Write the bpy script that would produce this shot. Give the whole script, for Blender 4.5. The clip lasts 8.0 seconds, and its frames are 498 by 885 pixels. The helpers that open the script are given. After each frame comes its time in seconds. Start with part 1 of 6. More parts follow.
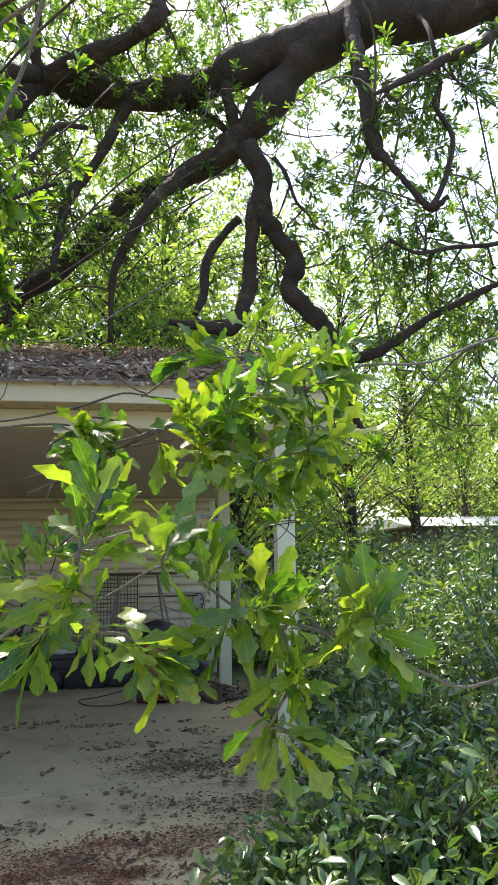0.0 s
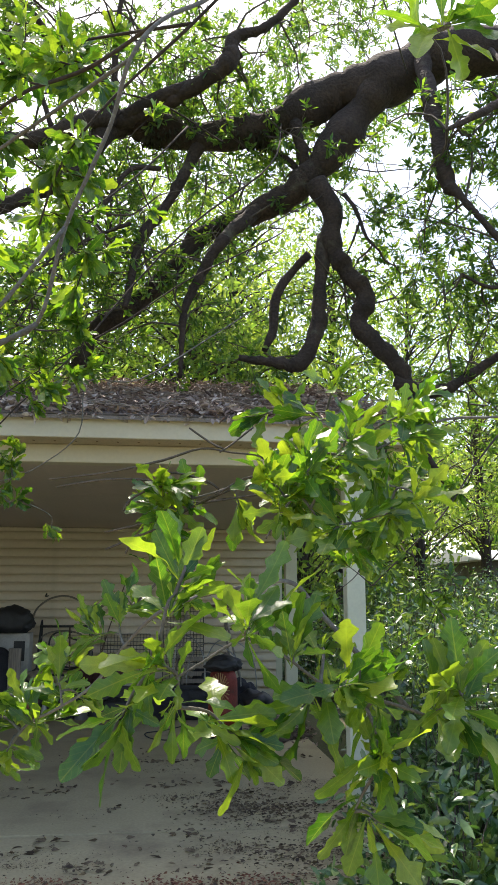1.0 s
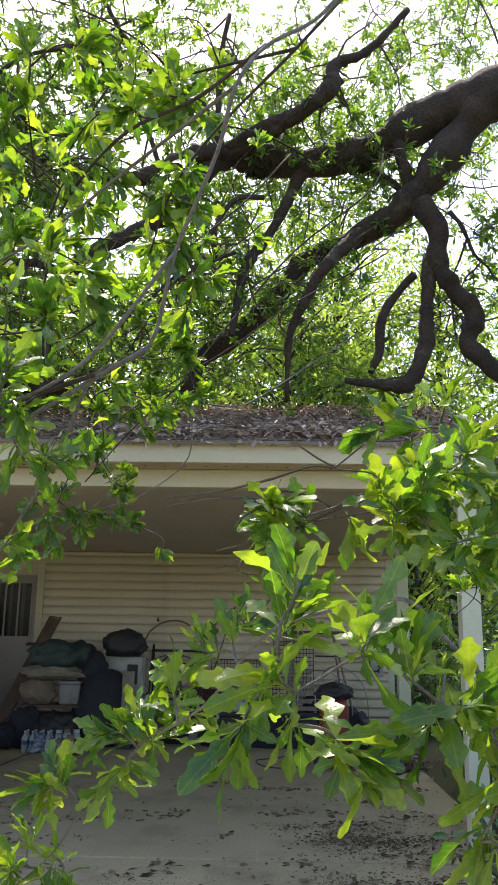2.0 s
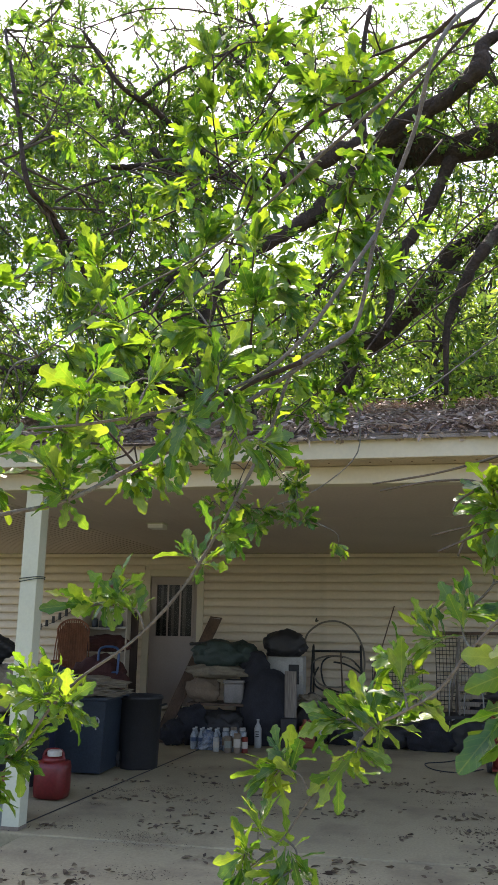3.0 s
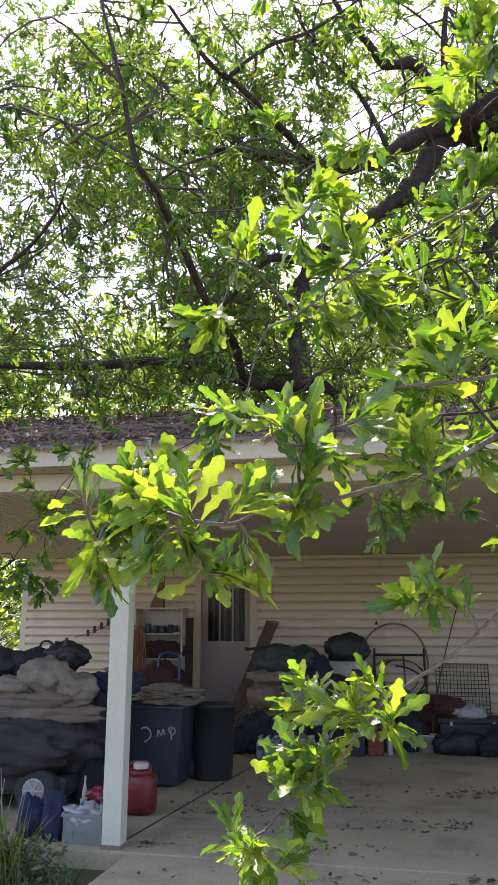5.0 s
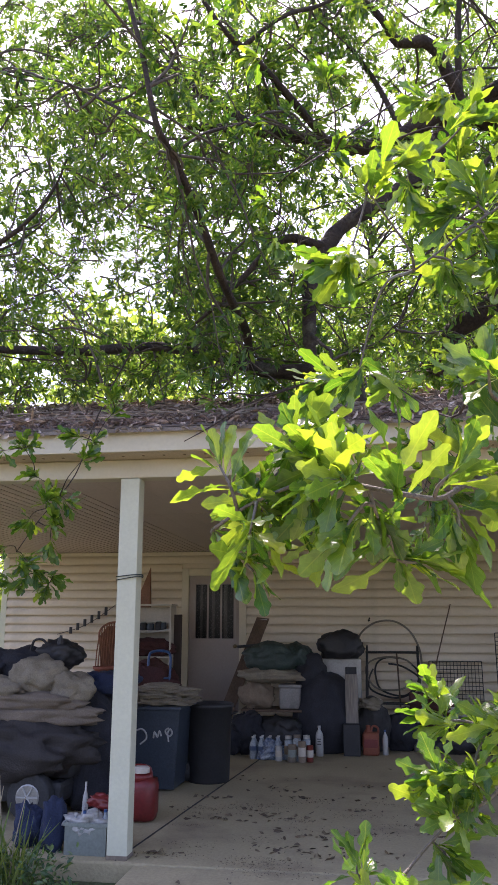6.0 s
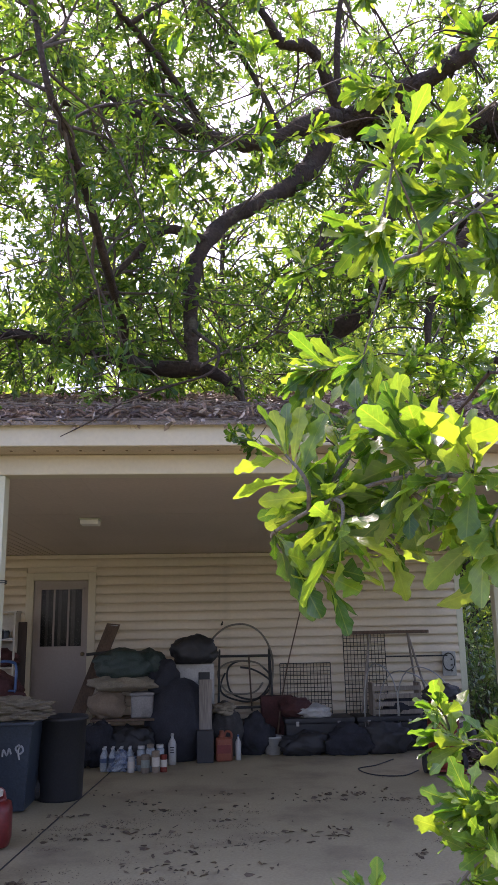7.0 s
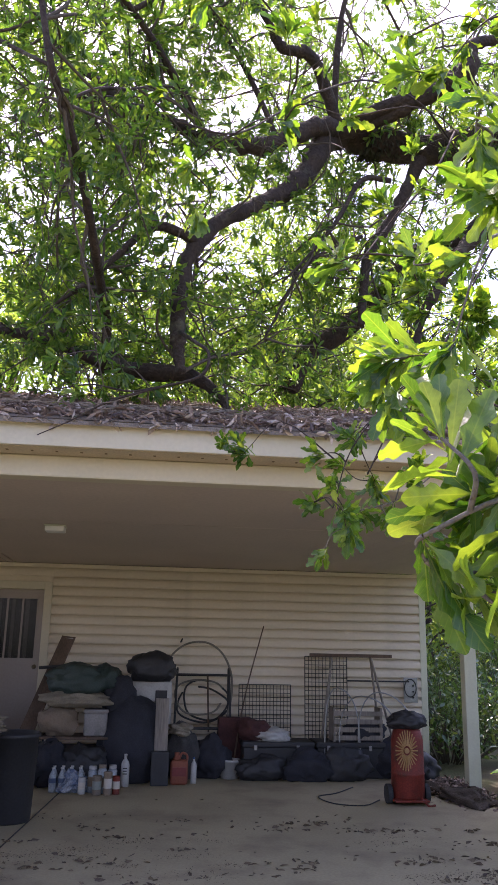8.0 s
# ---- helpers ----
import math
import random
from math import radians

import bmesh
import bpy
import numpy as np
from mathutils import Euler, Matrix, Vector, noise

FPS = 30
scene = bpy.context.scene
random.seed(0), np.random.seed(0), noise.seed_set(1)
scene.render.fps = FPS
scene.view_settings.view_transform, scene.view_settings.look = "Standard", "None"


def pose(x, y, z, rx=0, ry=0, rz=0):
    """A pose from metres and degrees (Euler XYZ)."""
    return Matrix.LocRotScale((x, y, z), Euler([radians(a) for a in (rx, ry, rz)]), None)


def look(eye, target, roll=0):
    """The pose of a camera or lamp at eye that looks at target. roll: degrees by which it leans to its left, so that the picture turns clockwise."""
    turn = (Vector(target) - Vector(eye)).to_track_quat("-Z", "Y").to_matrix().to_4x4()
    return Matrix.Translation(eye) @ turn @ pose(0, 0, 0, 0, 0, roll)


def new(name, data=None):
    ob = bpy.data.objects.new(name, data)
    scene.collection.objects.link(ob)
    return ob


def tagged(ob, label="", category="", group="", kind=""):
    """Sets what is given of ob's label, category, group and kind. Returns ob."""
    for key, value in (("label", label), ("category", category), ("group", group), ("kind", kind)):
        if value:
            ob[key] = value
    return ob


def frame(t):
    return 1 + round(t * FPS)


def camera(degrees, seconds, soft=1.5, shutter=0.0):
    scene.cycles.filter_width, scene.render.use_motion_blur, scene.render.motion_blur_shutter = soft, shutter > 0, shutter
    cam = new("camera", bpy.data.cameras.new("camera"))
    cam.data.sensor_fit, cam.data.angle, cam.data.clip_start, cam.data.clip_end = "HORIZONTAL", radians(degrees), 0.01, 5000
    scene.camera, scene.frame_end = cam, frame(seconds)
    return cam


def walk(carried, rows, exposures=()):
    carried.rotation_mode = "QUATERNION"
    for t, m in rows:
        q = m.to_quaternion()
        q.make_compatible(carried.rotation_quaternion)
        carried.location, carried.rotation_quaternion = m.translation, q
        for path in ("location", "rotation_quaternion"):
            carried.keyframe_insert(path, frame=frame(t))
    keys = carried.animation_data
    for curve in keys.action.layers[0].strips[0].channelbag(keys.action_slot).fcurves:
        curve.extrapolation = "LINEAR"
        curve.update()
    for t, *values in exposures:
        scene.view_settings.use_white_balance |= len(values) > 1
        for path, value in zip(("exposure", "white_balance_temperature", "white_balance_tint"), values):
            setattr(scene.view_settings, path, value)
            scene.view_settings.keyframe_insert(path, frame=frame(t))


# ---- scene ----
cam = camera(34.9, 8.0, soft=1.0)
PATH = [
    (0, (-0.247, -0.665, 1.596), (0.141, 1.273, 1.906), -1.1),
    (0.5, (-0.279, -0.641, 1.633), (-0.019, 1.312, 1.977), -0.2),
    (1, (-0.28, -0.649, 1.675), (-0.055, 1.302, 2.055), 0.1),
    (1.2, (-0.274, -0.645, 1.675), (-0.117, 1.309, 2.074), 0.7),
    (2.3, (-0.317, -0.631, 1.642), (-0.461, 1.313, 2.092), 0.9),
    (2.5, (-0.358, -0.629, 1.634), (-0.595, 1.305, 2.085), 1.2),
    (3, (-0.477, -0.625, 1.608), (-0.867, 1.285, 2.054), 0.9),
    (3.5, (-0.611, -0.596, 1.596), (-1.04, 1.306, 2.038), 0.8),
    (4, (-0.789, -0.502, 1.609), (-1.228, 1.397, 2.055), -0.4),
    (4.5, (-1.056, -0.451, 1.594), (-1.462, 1.453, 2.049), 0.2),
    (5, (-1.349, -0.442, 1.592), (-1.738, 1.466, 2.049), 0.2),
    (5.2, (-1.438, -0.413, 1.576), (-1.811, 1.498, 2.033), 0.1),
    (6.3, (-1.878, -0.12, 1.612), (-2.089, 1.817, 2.061), 0.4),
    (6.5, (-1.95, -0.079, 1.62), (-2.043, 1.866, 2.076), 0.0),
    (7, (-2.143, 0.01, 1.627), (-2.028, 1.954, 2.08), -1.0),
    (7.5, (-2.257, 0.149, 1.628), (-2.066, 2.084, 2.099), -0.3),
    (8, (-2.337, 0.292, 1.639), (-2.111, 2.217, 2.134), 1.2),
]
walk(cam, [(t, look(eye, target, roll)) for t, eye, target, roll in PATH],
     [(0, 1.74, 6850, 12), (1.0, 1.56, 6850, 12), (2.4, 1.72, 6850, 16), (3.0, 1.76, 6800, 19), (4.0, 1.76, 6700, 22), (4.5, 1.72, 6750, 22), (5.0, 1.87, 6600, 29), (6.5, 1.87, 6550, 34), (8, 1.95, 6500, 37)])

# ---- world and light ----
world = bpy.data.worlds.new("world")
scene.world = world
world.use_nodes = True
SUN_EL, SUN_AZ = 62.0, -16.0        # degrees above the horizon; turned from +y towards +x
sky = world.node_tree.nodes.new("ShaderNodeTexSky")
sky.sky_type, sky.sun_disc = "NISHITA", False
sky.sun_elevation, sky.sun_rotation = radians(SUN_EL), radians(SUN_AZ)
sky.air_density, sky.dust_density, sky.ozone_density = 1.0, 2.6, 1.0
world.node_tree.links.new(sky.outputs[0], world.node_tree.nodes["Background"].inputs[0])
world.node_tree.nodes["Background"].inputs[1].default_value = 0.14
sun = new("sun", bpy.data.lights.new("sun", "SUN"))
sun.data.energy, sun.data.angle, sun.data.color = 3.6, radians(0.6), (1.0, 0.95, 0.86)
sa, se = radians(SUN_AZ), radians(SUN_EL)
sun.matrix_world = look((20 * math.sin(sa) * math.cos(se), 20 * math.cos(sa) * math.cos(se), 20 * math.sin(se)), (0, 0, 0))


# ---- materials ----
def material(name, base, rough=0.7, vary=0.25, scale=4.0, fine=60.0, bump=0.15, metal=0.0, tint=None, spread=0.0,
             streak=(1, 1, 1), through_light=0.0, spec=0.5, coat=0.0, island=False, stain=None, veins=False, glow=(2.75, 2.45, 0.75)):
    """A node material: base colour varied by a coarse and a fine noise, with relief; tint is a second colour in patches."""
    m = bpy.data.materials.new(name)
    m.use_nodes = True
    nt = m.node_tree
    n, ln = nt.nodes, nt.links.new
    bs = n["Principled BSDF"]
    co = n.new("ShaderNodeTexCoord")
    mp = n.new("ShaderNodeMapping")
    mp.inputs["Scale"].default_value = streak
    ln(co.outputs["Object"], mp.inputs["Vector"])
    big, small = n.new("ShaderNodeTexNoise"), n.new("ShaderNodeTexNoise")
    for tex, sc in ((big, scale), (small, fine)):
        tex.inputs["Scale"].default_value, tex.inputs["Detail"].default_value = sc, 5
        ln(mp.outputs[0], tex.inputs["Vector"])
    ramp = n.new("ShaderNodeMapRange")
    ramp.inputs["From Min"].default_value, ramp.inputs["From Max"].default_value = 0.3, 0.7
    ln(big.outputs["Fac"], ramp.inputs["Value"])
    mix = n.new("ShaderNodeMix")
    mix.data_type = "RGBA"
    other = tint or tuple(c * (1 - vary) for c in base)
    mix.inputs["A"].default_value, mix.inputs["B"].default_value = (*base, 1), (*other, 1)
    ln(ramp.outputs[0], mix.inputs["Factor"])
    hsv = n.new("ShaderNodeHueSaturation")
    ln(mix.outputs["Result"], hsv.inputs["Color"])
    add = n.new("ShaderNodeMapRange")
    add.inputs["From Min"].default_value, add.inputs["From Max"].default_value = 0.3, 0.7
    add.inputs["To Min"].default_value, add.inputs["To Max"].default_value = 1 - vary * 0.6, 1 + vary * 0.6
    ln(small.outputs["Fac"], add.inputs["Value"])
    value = add.outputs[0]
    if spread:
        if island:
            rnd = n.new("ShaderNodeNewGeometry").outputs["Random Per Island"]
        else:
            rnd = n.new("ShaderNodeObjectInfo").outputs["Random"]
        rr = n.new("ShaderNodeMapRange")
        rr.inputs["To Min"].default_value, rr.inputs["To Max"].default_value = 1 - spread, 1 + spread
        ln(rnd, rr.inputs["Value"])
        mul = n.new("ShaderNodeMath")
        mul.operation = "MULTIPLY"
        ln(value, mul.inputs[0])
        ln(rr.outputs[0], mul.inputs[1])
        value = mul.outputs[0]
        hue = n.new("ShaderNodeMapRange")
        hue.inputs["To Min"].default_value, hue.inputs["To Max"].default_value = (0.5 + spread * 0.06, 0.5 - spread * 0.1) if through_light else (0.5 - spread * 0.02, 0.5 + spread * 0.03)
        ln(rnd, hue.inputs["Value"])
        ln(hue.outputs[0], hsv.inputs["Hue"])
    ln(value, hsv.inputs["Value"])
    colour = hsv.outputs[0]
    if stain:
        col, sc, lo, hi = stain
        sn = n.new("ShaderNodeTexNoise")
        sn.inputs["Scale"].default_value, sn.inputs["Detail"].default_value, sn.inputs["Roughness"].default_value = sc, 8, 0.65
        ln(co.outputs["Object"], sn.inputs["Vector"])
        sr = n.new("ShaderNodeMapRange")
        sr.inputs["From Min"].default_value, sr.inputs["From Max"].default_value = lo, hi
        ln(sn.outputs["Fac"], sr.inputs["Value"])
        sm = n.new("ShaderNodeMix")
        sm.data_type = "RGBA"
        ln(sr.outputs[0], sm.inputs["Factor"])
        ln(colour, sm.inputs["A"])
        sm.inputs["B"].default_value = (*col, 1)
        colour = sm.outputs["Result"]
    if veins:
        # u runs along the leaf, v across it from the midrib at 0.5
        sep = n.new("ShaderNodeSeparateXYZ")
        ln(co.outputs["UV"], sep.inputs[0])

        def calc(op, a, b):
            k = n.new("ShaderNodeMath")
            k.operation = op
            for i, q in enumerate((a, b)):
                if isinstance(q, (int, float)):
                    k.inputs[i].default_value = q
                else:
                    ln(q, k.inputs[i])
            return k.outputs[0]

        away = calc("ABSOLUTE", calc("SUBTRACT", sep.outputs["Y"], 0.5), 0.0)
        mid = calc("LESS_THAN", away, 0.008)
        side = calc("GREATER_THAN", calc("SINE", calc("MULTIPLY", calc("SUBTRACT", sep.outputs["X"], calc("MULTIPLY", away, 1.3)), 62.0), 0.0), 0.93)
        vein = calc("MINIMUM", calc("ADD", mid, calc("MULTIPLY", side, 0.4)), 1.0)
        vm = n.new("ShaderNodeMix")
        vm.data_type = "RGBA"
        ln(calc("MULTIPLY", vein, 0.28), vm.inputs["Factor"])
        ln(colour, vm.inputs["A"])
        vm.inputs["B"].default_value = (0.2, 0.27, 0.08, 1)
        colour = vm.outputs["Result"]
    ln(colour, bs.inputs["Base Color"])
    bs.inputs["Roughness"].default_value, bs.inputs["Metallic"].default_value = rough, metal
    bs.inputs["Specular IOR Level"].default_value = spec
    bs.inputs["Coat Weight"].default_value = coat
    if bump:
        bp = n.new("ShaderNodeBump")
        bp.inputs["Strength"].default_value, bp.inputs["Distance"].default_value = bump, 0.02
        ln(small.outputs["Fac"], bp.inputs["Height"])
        ln(bp.outputs[0], bs.inputs["Normal"])
    # glow lifts the let-through colour above the leaf's own, brightening backlit leaves
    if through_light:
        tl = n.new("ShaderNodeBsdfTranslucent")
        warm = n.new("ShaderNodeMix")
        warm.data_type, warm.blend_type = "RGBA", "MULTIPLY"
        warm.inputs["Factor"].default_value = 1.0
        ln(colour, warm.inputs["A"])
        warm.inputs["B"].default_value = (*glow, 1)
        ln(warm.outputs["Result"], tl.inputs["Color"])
        sh = n.new("ShaderNodeMixShader")
        sh.inputs[0].default_value = through_light
        ln(bs.outputs[0], sh.inputs[1])
        ln(tl.outputs[0], sh.inputs[2])
        ln(sh.outputs[0], n["Material Output"].inputs["Surface"])
    return m


LEAF = material("oak_leaf", (0.062, 0.15, 0.036), 0.32, 0.25, 6, 90, 0.12, spread=0.45, through_light=0.52, spec=0.6, island=True, veins=True)
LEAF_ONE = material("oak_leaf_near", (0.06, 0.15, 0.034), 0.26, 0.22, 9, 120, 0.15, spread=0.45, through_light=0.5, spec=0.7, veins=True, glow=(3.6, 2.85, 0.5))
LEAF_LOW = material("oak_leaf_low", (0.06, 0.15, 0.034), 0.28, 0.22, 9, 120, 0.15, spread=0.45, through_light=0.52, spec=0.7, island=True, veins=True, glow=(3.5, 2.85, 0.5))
LEAF_FAR = material("far_leaf", (0.12, 0.19, 0.065), 0.45, 0.3, 0.6, 20, 0.0, spread=0.4, through_light=0.55, island=True, glow=(2.8, 2.75, 0.85))
LEAF_BUSH = material("bush_leaf", (0.068, 0.15, 0.052), 0.28, 0.3, 3, 70, 0.1, spread=0.55, spec=0.8, through_light=0.28, island=True)
BARK = material("oak_bark", (0.062, 0.043, 0.033), 0.95, 0.5, 5, 38, 1.0, tint=(0.03, 0.022, 0.018), stain=((0.13, 0.13, 0.09), 2.2, 0.6, 0.74))
TWIG = material("grey_twig", (0.11, 0.09, 0.07), 0.85, 0.35, 8, 80, 0.5)
VINYL = material("cream_vinyl", (0.69, 0.6, 0.46), 0.5, 0.06, 1.2, 30, 0.05, stain=((0.42, 0.38, 0.28), 1.3, 0.58, 0.85))
TRIM = material("cream_trim", (0.59, 0.53, 0.385), 0.45, 0.06, 2, 40, 0.05, stain=((0.5, 0.46, 0.33), 2.5, 0.6, 0.85))
POST = material("white_post_paint", (0.6, 0.6, 0.45), 0.5, 0.07, 3, 50, 0.08, stain=((0.4, 0.42, 0.36), 3.0, 0.62, 0.8))
SOFFIT = material("soffit_vinyl", (0.57, 0.47, 0.4), 0.55, 0.1, 0.8, 30, 0.05)
SHINGLE = material("grey_shingle", (0.24, 0.2, 0.175), 0.95, 0.4, 6, 150, 0.6, spread=0.3)
LITTER_PALE = material("bleached_leaf", (0.52, 0.42, 0.36), 0.6, 0.4, 5, 60, 0.2, spread=0.4, island=True)
LITTER = material("dry_leaf_litter", (0.36, 0.25, 0.2), 0.6, 0.5, 5, 60, 0.2, spread=0.6, island=True)
CONCRETE = material("concrete", (0.4, 0.335, 0.2), 0.8, 0.18, 0.9, 45, 0.3, stain=((0.17, 0.13, 0.085), 1.3, 0.5, 0.8))
SOIL = material("soil", (0.075, 0.06, 0.035), 0.95, 0.5, 1.2, 30, 0.8, tint=(0.05, 0.075, 0.02))
DOORPAINT = material("door_paint", (0.34, 0.285, 0.25), 0.45, 0.08, 2, 40, 0.05)
PANE = material("window_pane", (0.75, 0.78, 0.76), 0.12, 0.05, 2, 20, 0.0)
PANE.node_tree.nodes["Principled BSDF"].inputs["Transmission Weight"].default_value = 1.0
PANE.node_tree.nodes["Principled BSDF"].inputs["IOR"].default_value = 1.2


# ---- mesh helpers ----
class Mesher:
    """Collects vertices and faces of one mesh."""

    def __init__(self):
        self.v, self.f = [], []

    def add(self, verts, faces):
        k = len(self.v)
        self.v.extend(verts)
        self.f.extend([tuple(i + k for i in f) for f in faces])

    def box(self, x0, x1, y0, y1, z0, z1, bevel=0.0):
        if not bevel:
            v = [(x, y, z) for z in (z0, z1) for y in (y0, y1) for x in (x0, x1)]
            self.add(v, [(0, 2, 3, 1), (4, 5, 7, 6), (0, 1, 5, 4), (2, 6, 7, 3), (0, 4, 6, 2), (1, 3, 7, 5)])
            return self
        b = bmesh.new()
        bmesh.ops.create_cube(b, size=1.0)
        for w in b.verts:
            w.co = ((x0 + x1) / 2 + w.co.x * (x1 - x0), (y0 + y1) / 2 + w.co.y * (y1 - y0), (z0 + z1) / 2 + w.co.z * (z1 - z0))
        bmesh.ops.bevel(b, geom=b.edges[:], offset=min(bevel, 0.45 * min(x1 - x0, y1 - y0, z1 - z0)), segments=2, affect="EDGES", profile=0.6)
        b.verts.index_update()
        self.add([tuple(w.co) for w in b.verts], [tuple(w.index for w in f.verts) for f in b.faces])
        b.free()
        return self

    def tube(self, pts, sides=8, wobble=0.0, caps=True, steps=4):
        """A smooth tapered tube through points (x, y, z, radius)."""
        path = smooth(pts, steps)
        n = len(path)
        k = len(self.v)
        up = Vector((0.13, 0.21, 0.97))
        for i, (p, r) in enumerate(path):
            d = (path[min(i + 1, n - 1)][0] - path[max(i - 1, 0)][0]).normalized()
            a = d.cross(up)
            a = a.normalized() if a.length > 1e-4 else Vector((1, 0, 0))
            b = d.cross(a)
            up = b if b.dot(up) > 0 else -b
            b = up
            a = b.cross(d)
            for s in range(sides):
                t = 2 * math.pi * s / sides
                o = a * math.cos(t) + b * math.sin(t)
                w = r * (1 + wobble * noise.noise((p + o * r) * (0.6 / max(r, 0.02)) * 0.6)) if wobble else r
                self.v.append(tuple(p + o * w))
        for i in range(n - 1):
            for s in range(sides):
                q = (s + 1) % sides
                self.f.append((k + i * sides + s, k + i * sides + q, k + (i + 1) * sides + q, k + (i + 1) * sides + s))
        if caps:
            self.f.append(tuple(k + s for s in reversed(range(sides))))
            self.f.append(tuple(k + (n - 1) * sides + s for s in range(sides)))
        return self

    def lathe(self, x, y, rows, sides=20, z=0.0):
        """A turned form: rows of (radius, height)."""
        k = len(self.v)
        for r, h in rows:
            for s in range(sides):
                t = 2 * math.pi * s / sides
                self.v.append((x + r * math.cos(t), y + r * math.sin(t), z + h))
        for i in range(len(rows) - 1):
            for s in range(sides):
                q = (s + 1) % sides
                self.f.append((k + i * sides + s, k + i * sides + q, k + (i + 1) * sides + q, k + (i + 1) * sides + s))
        self.f.append(tuple(k + s for s in reversed(range(sides))))
        self.f.append(tuple(k + (len(rows) - 1) * sides + s for s in range(sides)))
        return self

    def data(self, name, mat, soft=False):
        me = bpy.data.meshes.new(name)
        me.from_pydata(self.v, [], self.f)
        me.materials.append(mat)
        if soft:
            me.polygons.foreach_set("use_smooth", [True] * len(me.polygons))
        me.update()
        return me


def smooth(pts, steps=4):
    """Catmull-Rom through points (x, y, z, radius): a list of (place, radius)."""
    q = [np.array(p, float) for p in pts]
    q = [2 * q[0] - q[1]] + q + [2 * q[-1] - q[-2]]
    out = []
    for i in range(1, len(q) - 2):
        for s in range(steps):
            t = s / steps
            c = 0.5 * (2 * q[i] + (q[i + 1] - q[i - 1]) * t + (2 * q[i - 1] - 5 * q[i] + 4 * q[i + 1] - q[i + 2]) * t * t
                       + (3 * q[i] - q[i - 1] - 3 * q[i + 1] + q[i + 2]) * t ** 3)
            out.append((Vector(c[:3]), max(float(c[3]), 0.001)))
    out.append((Vector(q[-2][:3]), max(float(q[-2][3]), 0.001)))
    return out


def part(name, mesher, mat, parent=None, label="", soft=False):
    ob = new(name, mesher.data(name, mat, soft))
    ob.parent = parent
    if label:
        ob["label"] = label
    return ob


aside = 0.0      # a sideways correction of a whole row of things


def thing(name, label, category, group="", at=(0, 0, 0), turn=0.0, kind=""):
    ob = new(name)
    ob.matrix_basis = pose(at[0] + aside, at[1], at[2], 0, 0, turn)
    return tagged(ob, label, category, group, kind)


def structure(name, mesher, mat, label="", soft=False):
    return tagged(part(name, mesher, mat, None, "", soft), label, name.split("_")[0], "", "structure")


# leaf outlines: half widths on both sides of the midrib along the length, as shares of the length
LEAF_LOBED = [(0.0, 0.005, 0.005), (0.16, 0.018, 0.016), (0.28, 0.045, 0.04), (0.38, 0.1, 0.065), (0.44, 0.13, 0.1), (0.51, 0.085, 0.135), (0.58, 0.085, 0.095), (0.67, 0.165, 0.085), (0.73, 0.195, 0.15), (0.79, 0.135, 0.195), (0.85, 0.085, 0.13), (0.91, 0.1, 0.075), (0.96, 0.085, 0.08), (1.0, 0.025, 0.025)]
LEAF_TOOTHED = [(0.0, 0.005, 0.005), (0.2, 0.022, 0.024), (0.32, 0.055, 0.08), (0.39, 0.1, 0.1), (0.45, 0.11, 0.075), (0.51, 0.075, 0.07), (0.58, 0.08, 0.14), (0.65, 0.15, 0.16), (0.72, 0.17, 0.105), (0.78, 0.115, 0.1), (0.85, 0.11, 0.14), (0.91, 0.125, 0.115), (0.97, 0.075, 0.065), (1.0, 0.025, 0.025)]
LEAF_SPOON = [(0.0, 0.007, 0.007), (0.2, 0.024, 0.028), (0.38, 0.065, 0.06), (0.52, 0.1, 0.115), (0.62, 0.115, 0.125), (0.7, 0.165, 0.13), (0.76, 0.185, 0.17), (0.82, 0.145, 0.18), (0.87, 0.105, 0.13), (0.93, 0.115, 0.095), (0.98, 0.075, 0.07), (1.0, 0.03, 0.03)]
LEAF_OVATE = [(0.0, 0.01, 0.01), (0.25, 0.17, 0.17), (0.6, 0.18, 0.18), (1.0, 0.006, 0.006)]
LEAF_SMALL = [(0.0, 0.01, 0.01), (0.5, 0.22, 0.22), (1.0, 0.01, 0.01)]


def two_halves(w1, w2, fold=0.35, curl=0.18):
    """A small leaf of length 1 along +x: two halves that meet on the midrib."""
    v = [(0, 0, 0), (1, 0, -curl)]
    for s in (1, -1):
        v += [(0.4, s * w1, fold * w1 - 0.16 * curl), (0.76, s * w2, fold * w2 - 0.6 * curl)]
    return np.array(v, float), [(0, 1, 3, 2), (0, 4, 5, 1)]


def leaf_form(outline, fold=0.35, curl=0.18, wave=0.0):
    """Vertices and faces of a leaf of length 1 along +x, folded on its midrib and drooping at the tip."""
    v, f = [], []
    for x, wl, wr in outline:
        z = -curl * x * x
        k = wave * math.sin(9.0 * x + 1)
        v += [(x, -wl, z + fold * wl + k * wl), (x, 0, z), (x, wr, z + fold * wr - k * wr)]
    for i in range(len(outline) - 1):
        a = 3 * i
        f += [(a, a + 3, a + 4, a + 1), (a + 1, a + 4, a + 5, a + 2)]
    return np.array(v), f


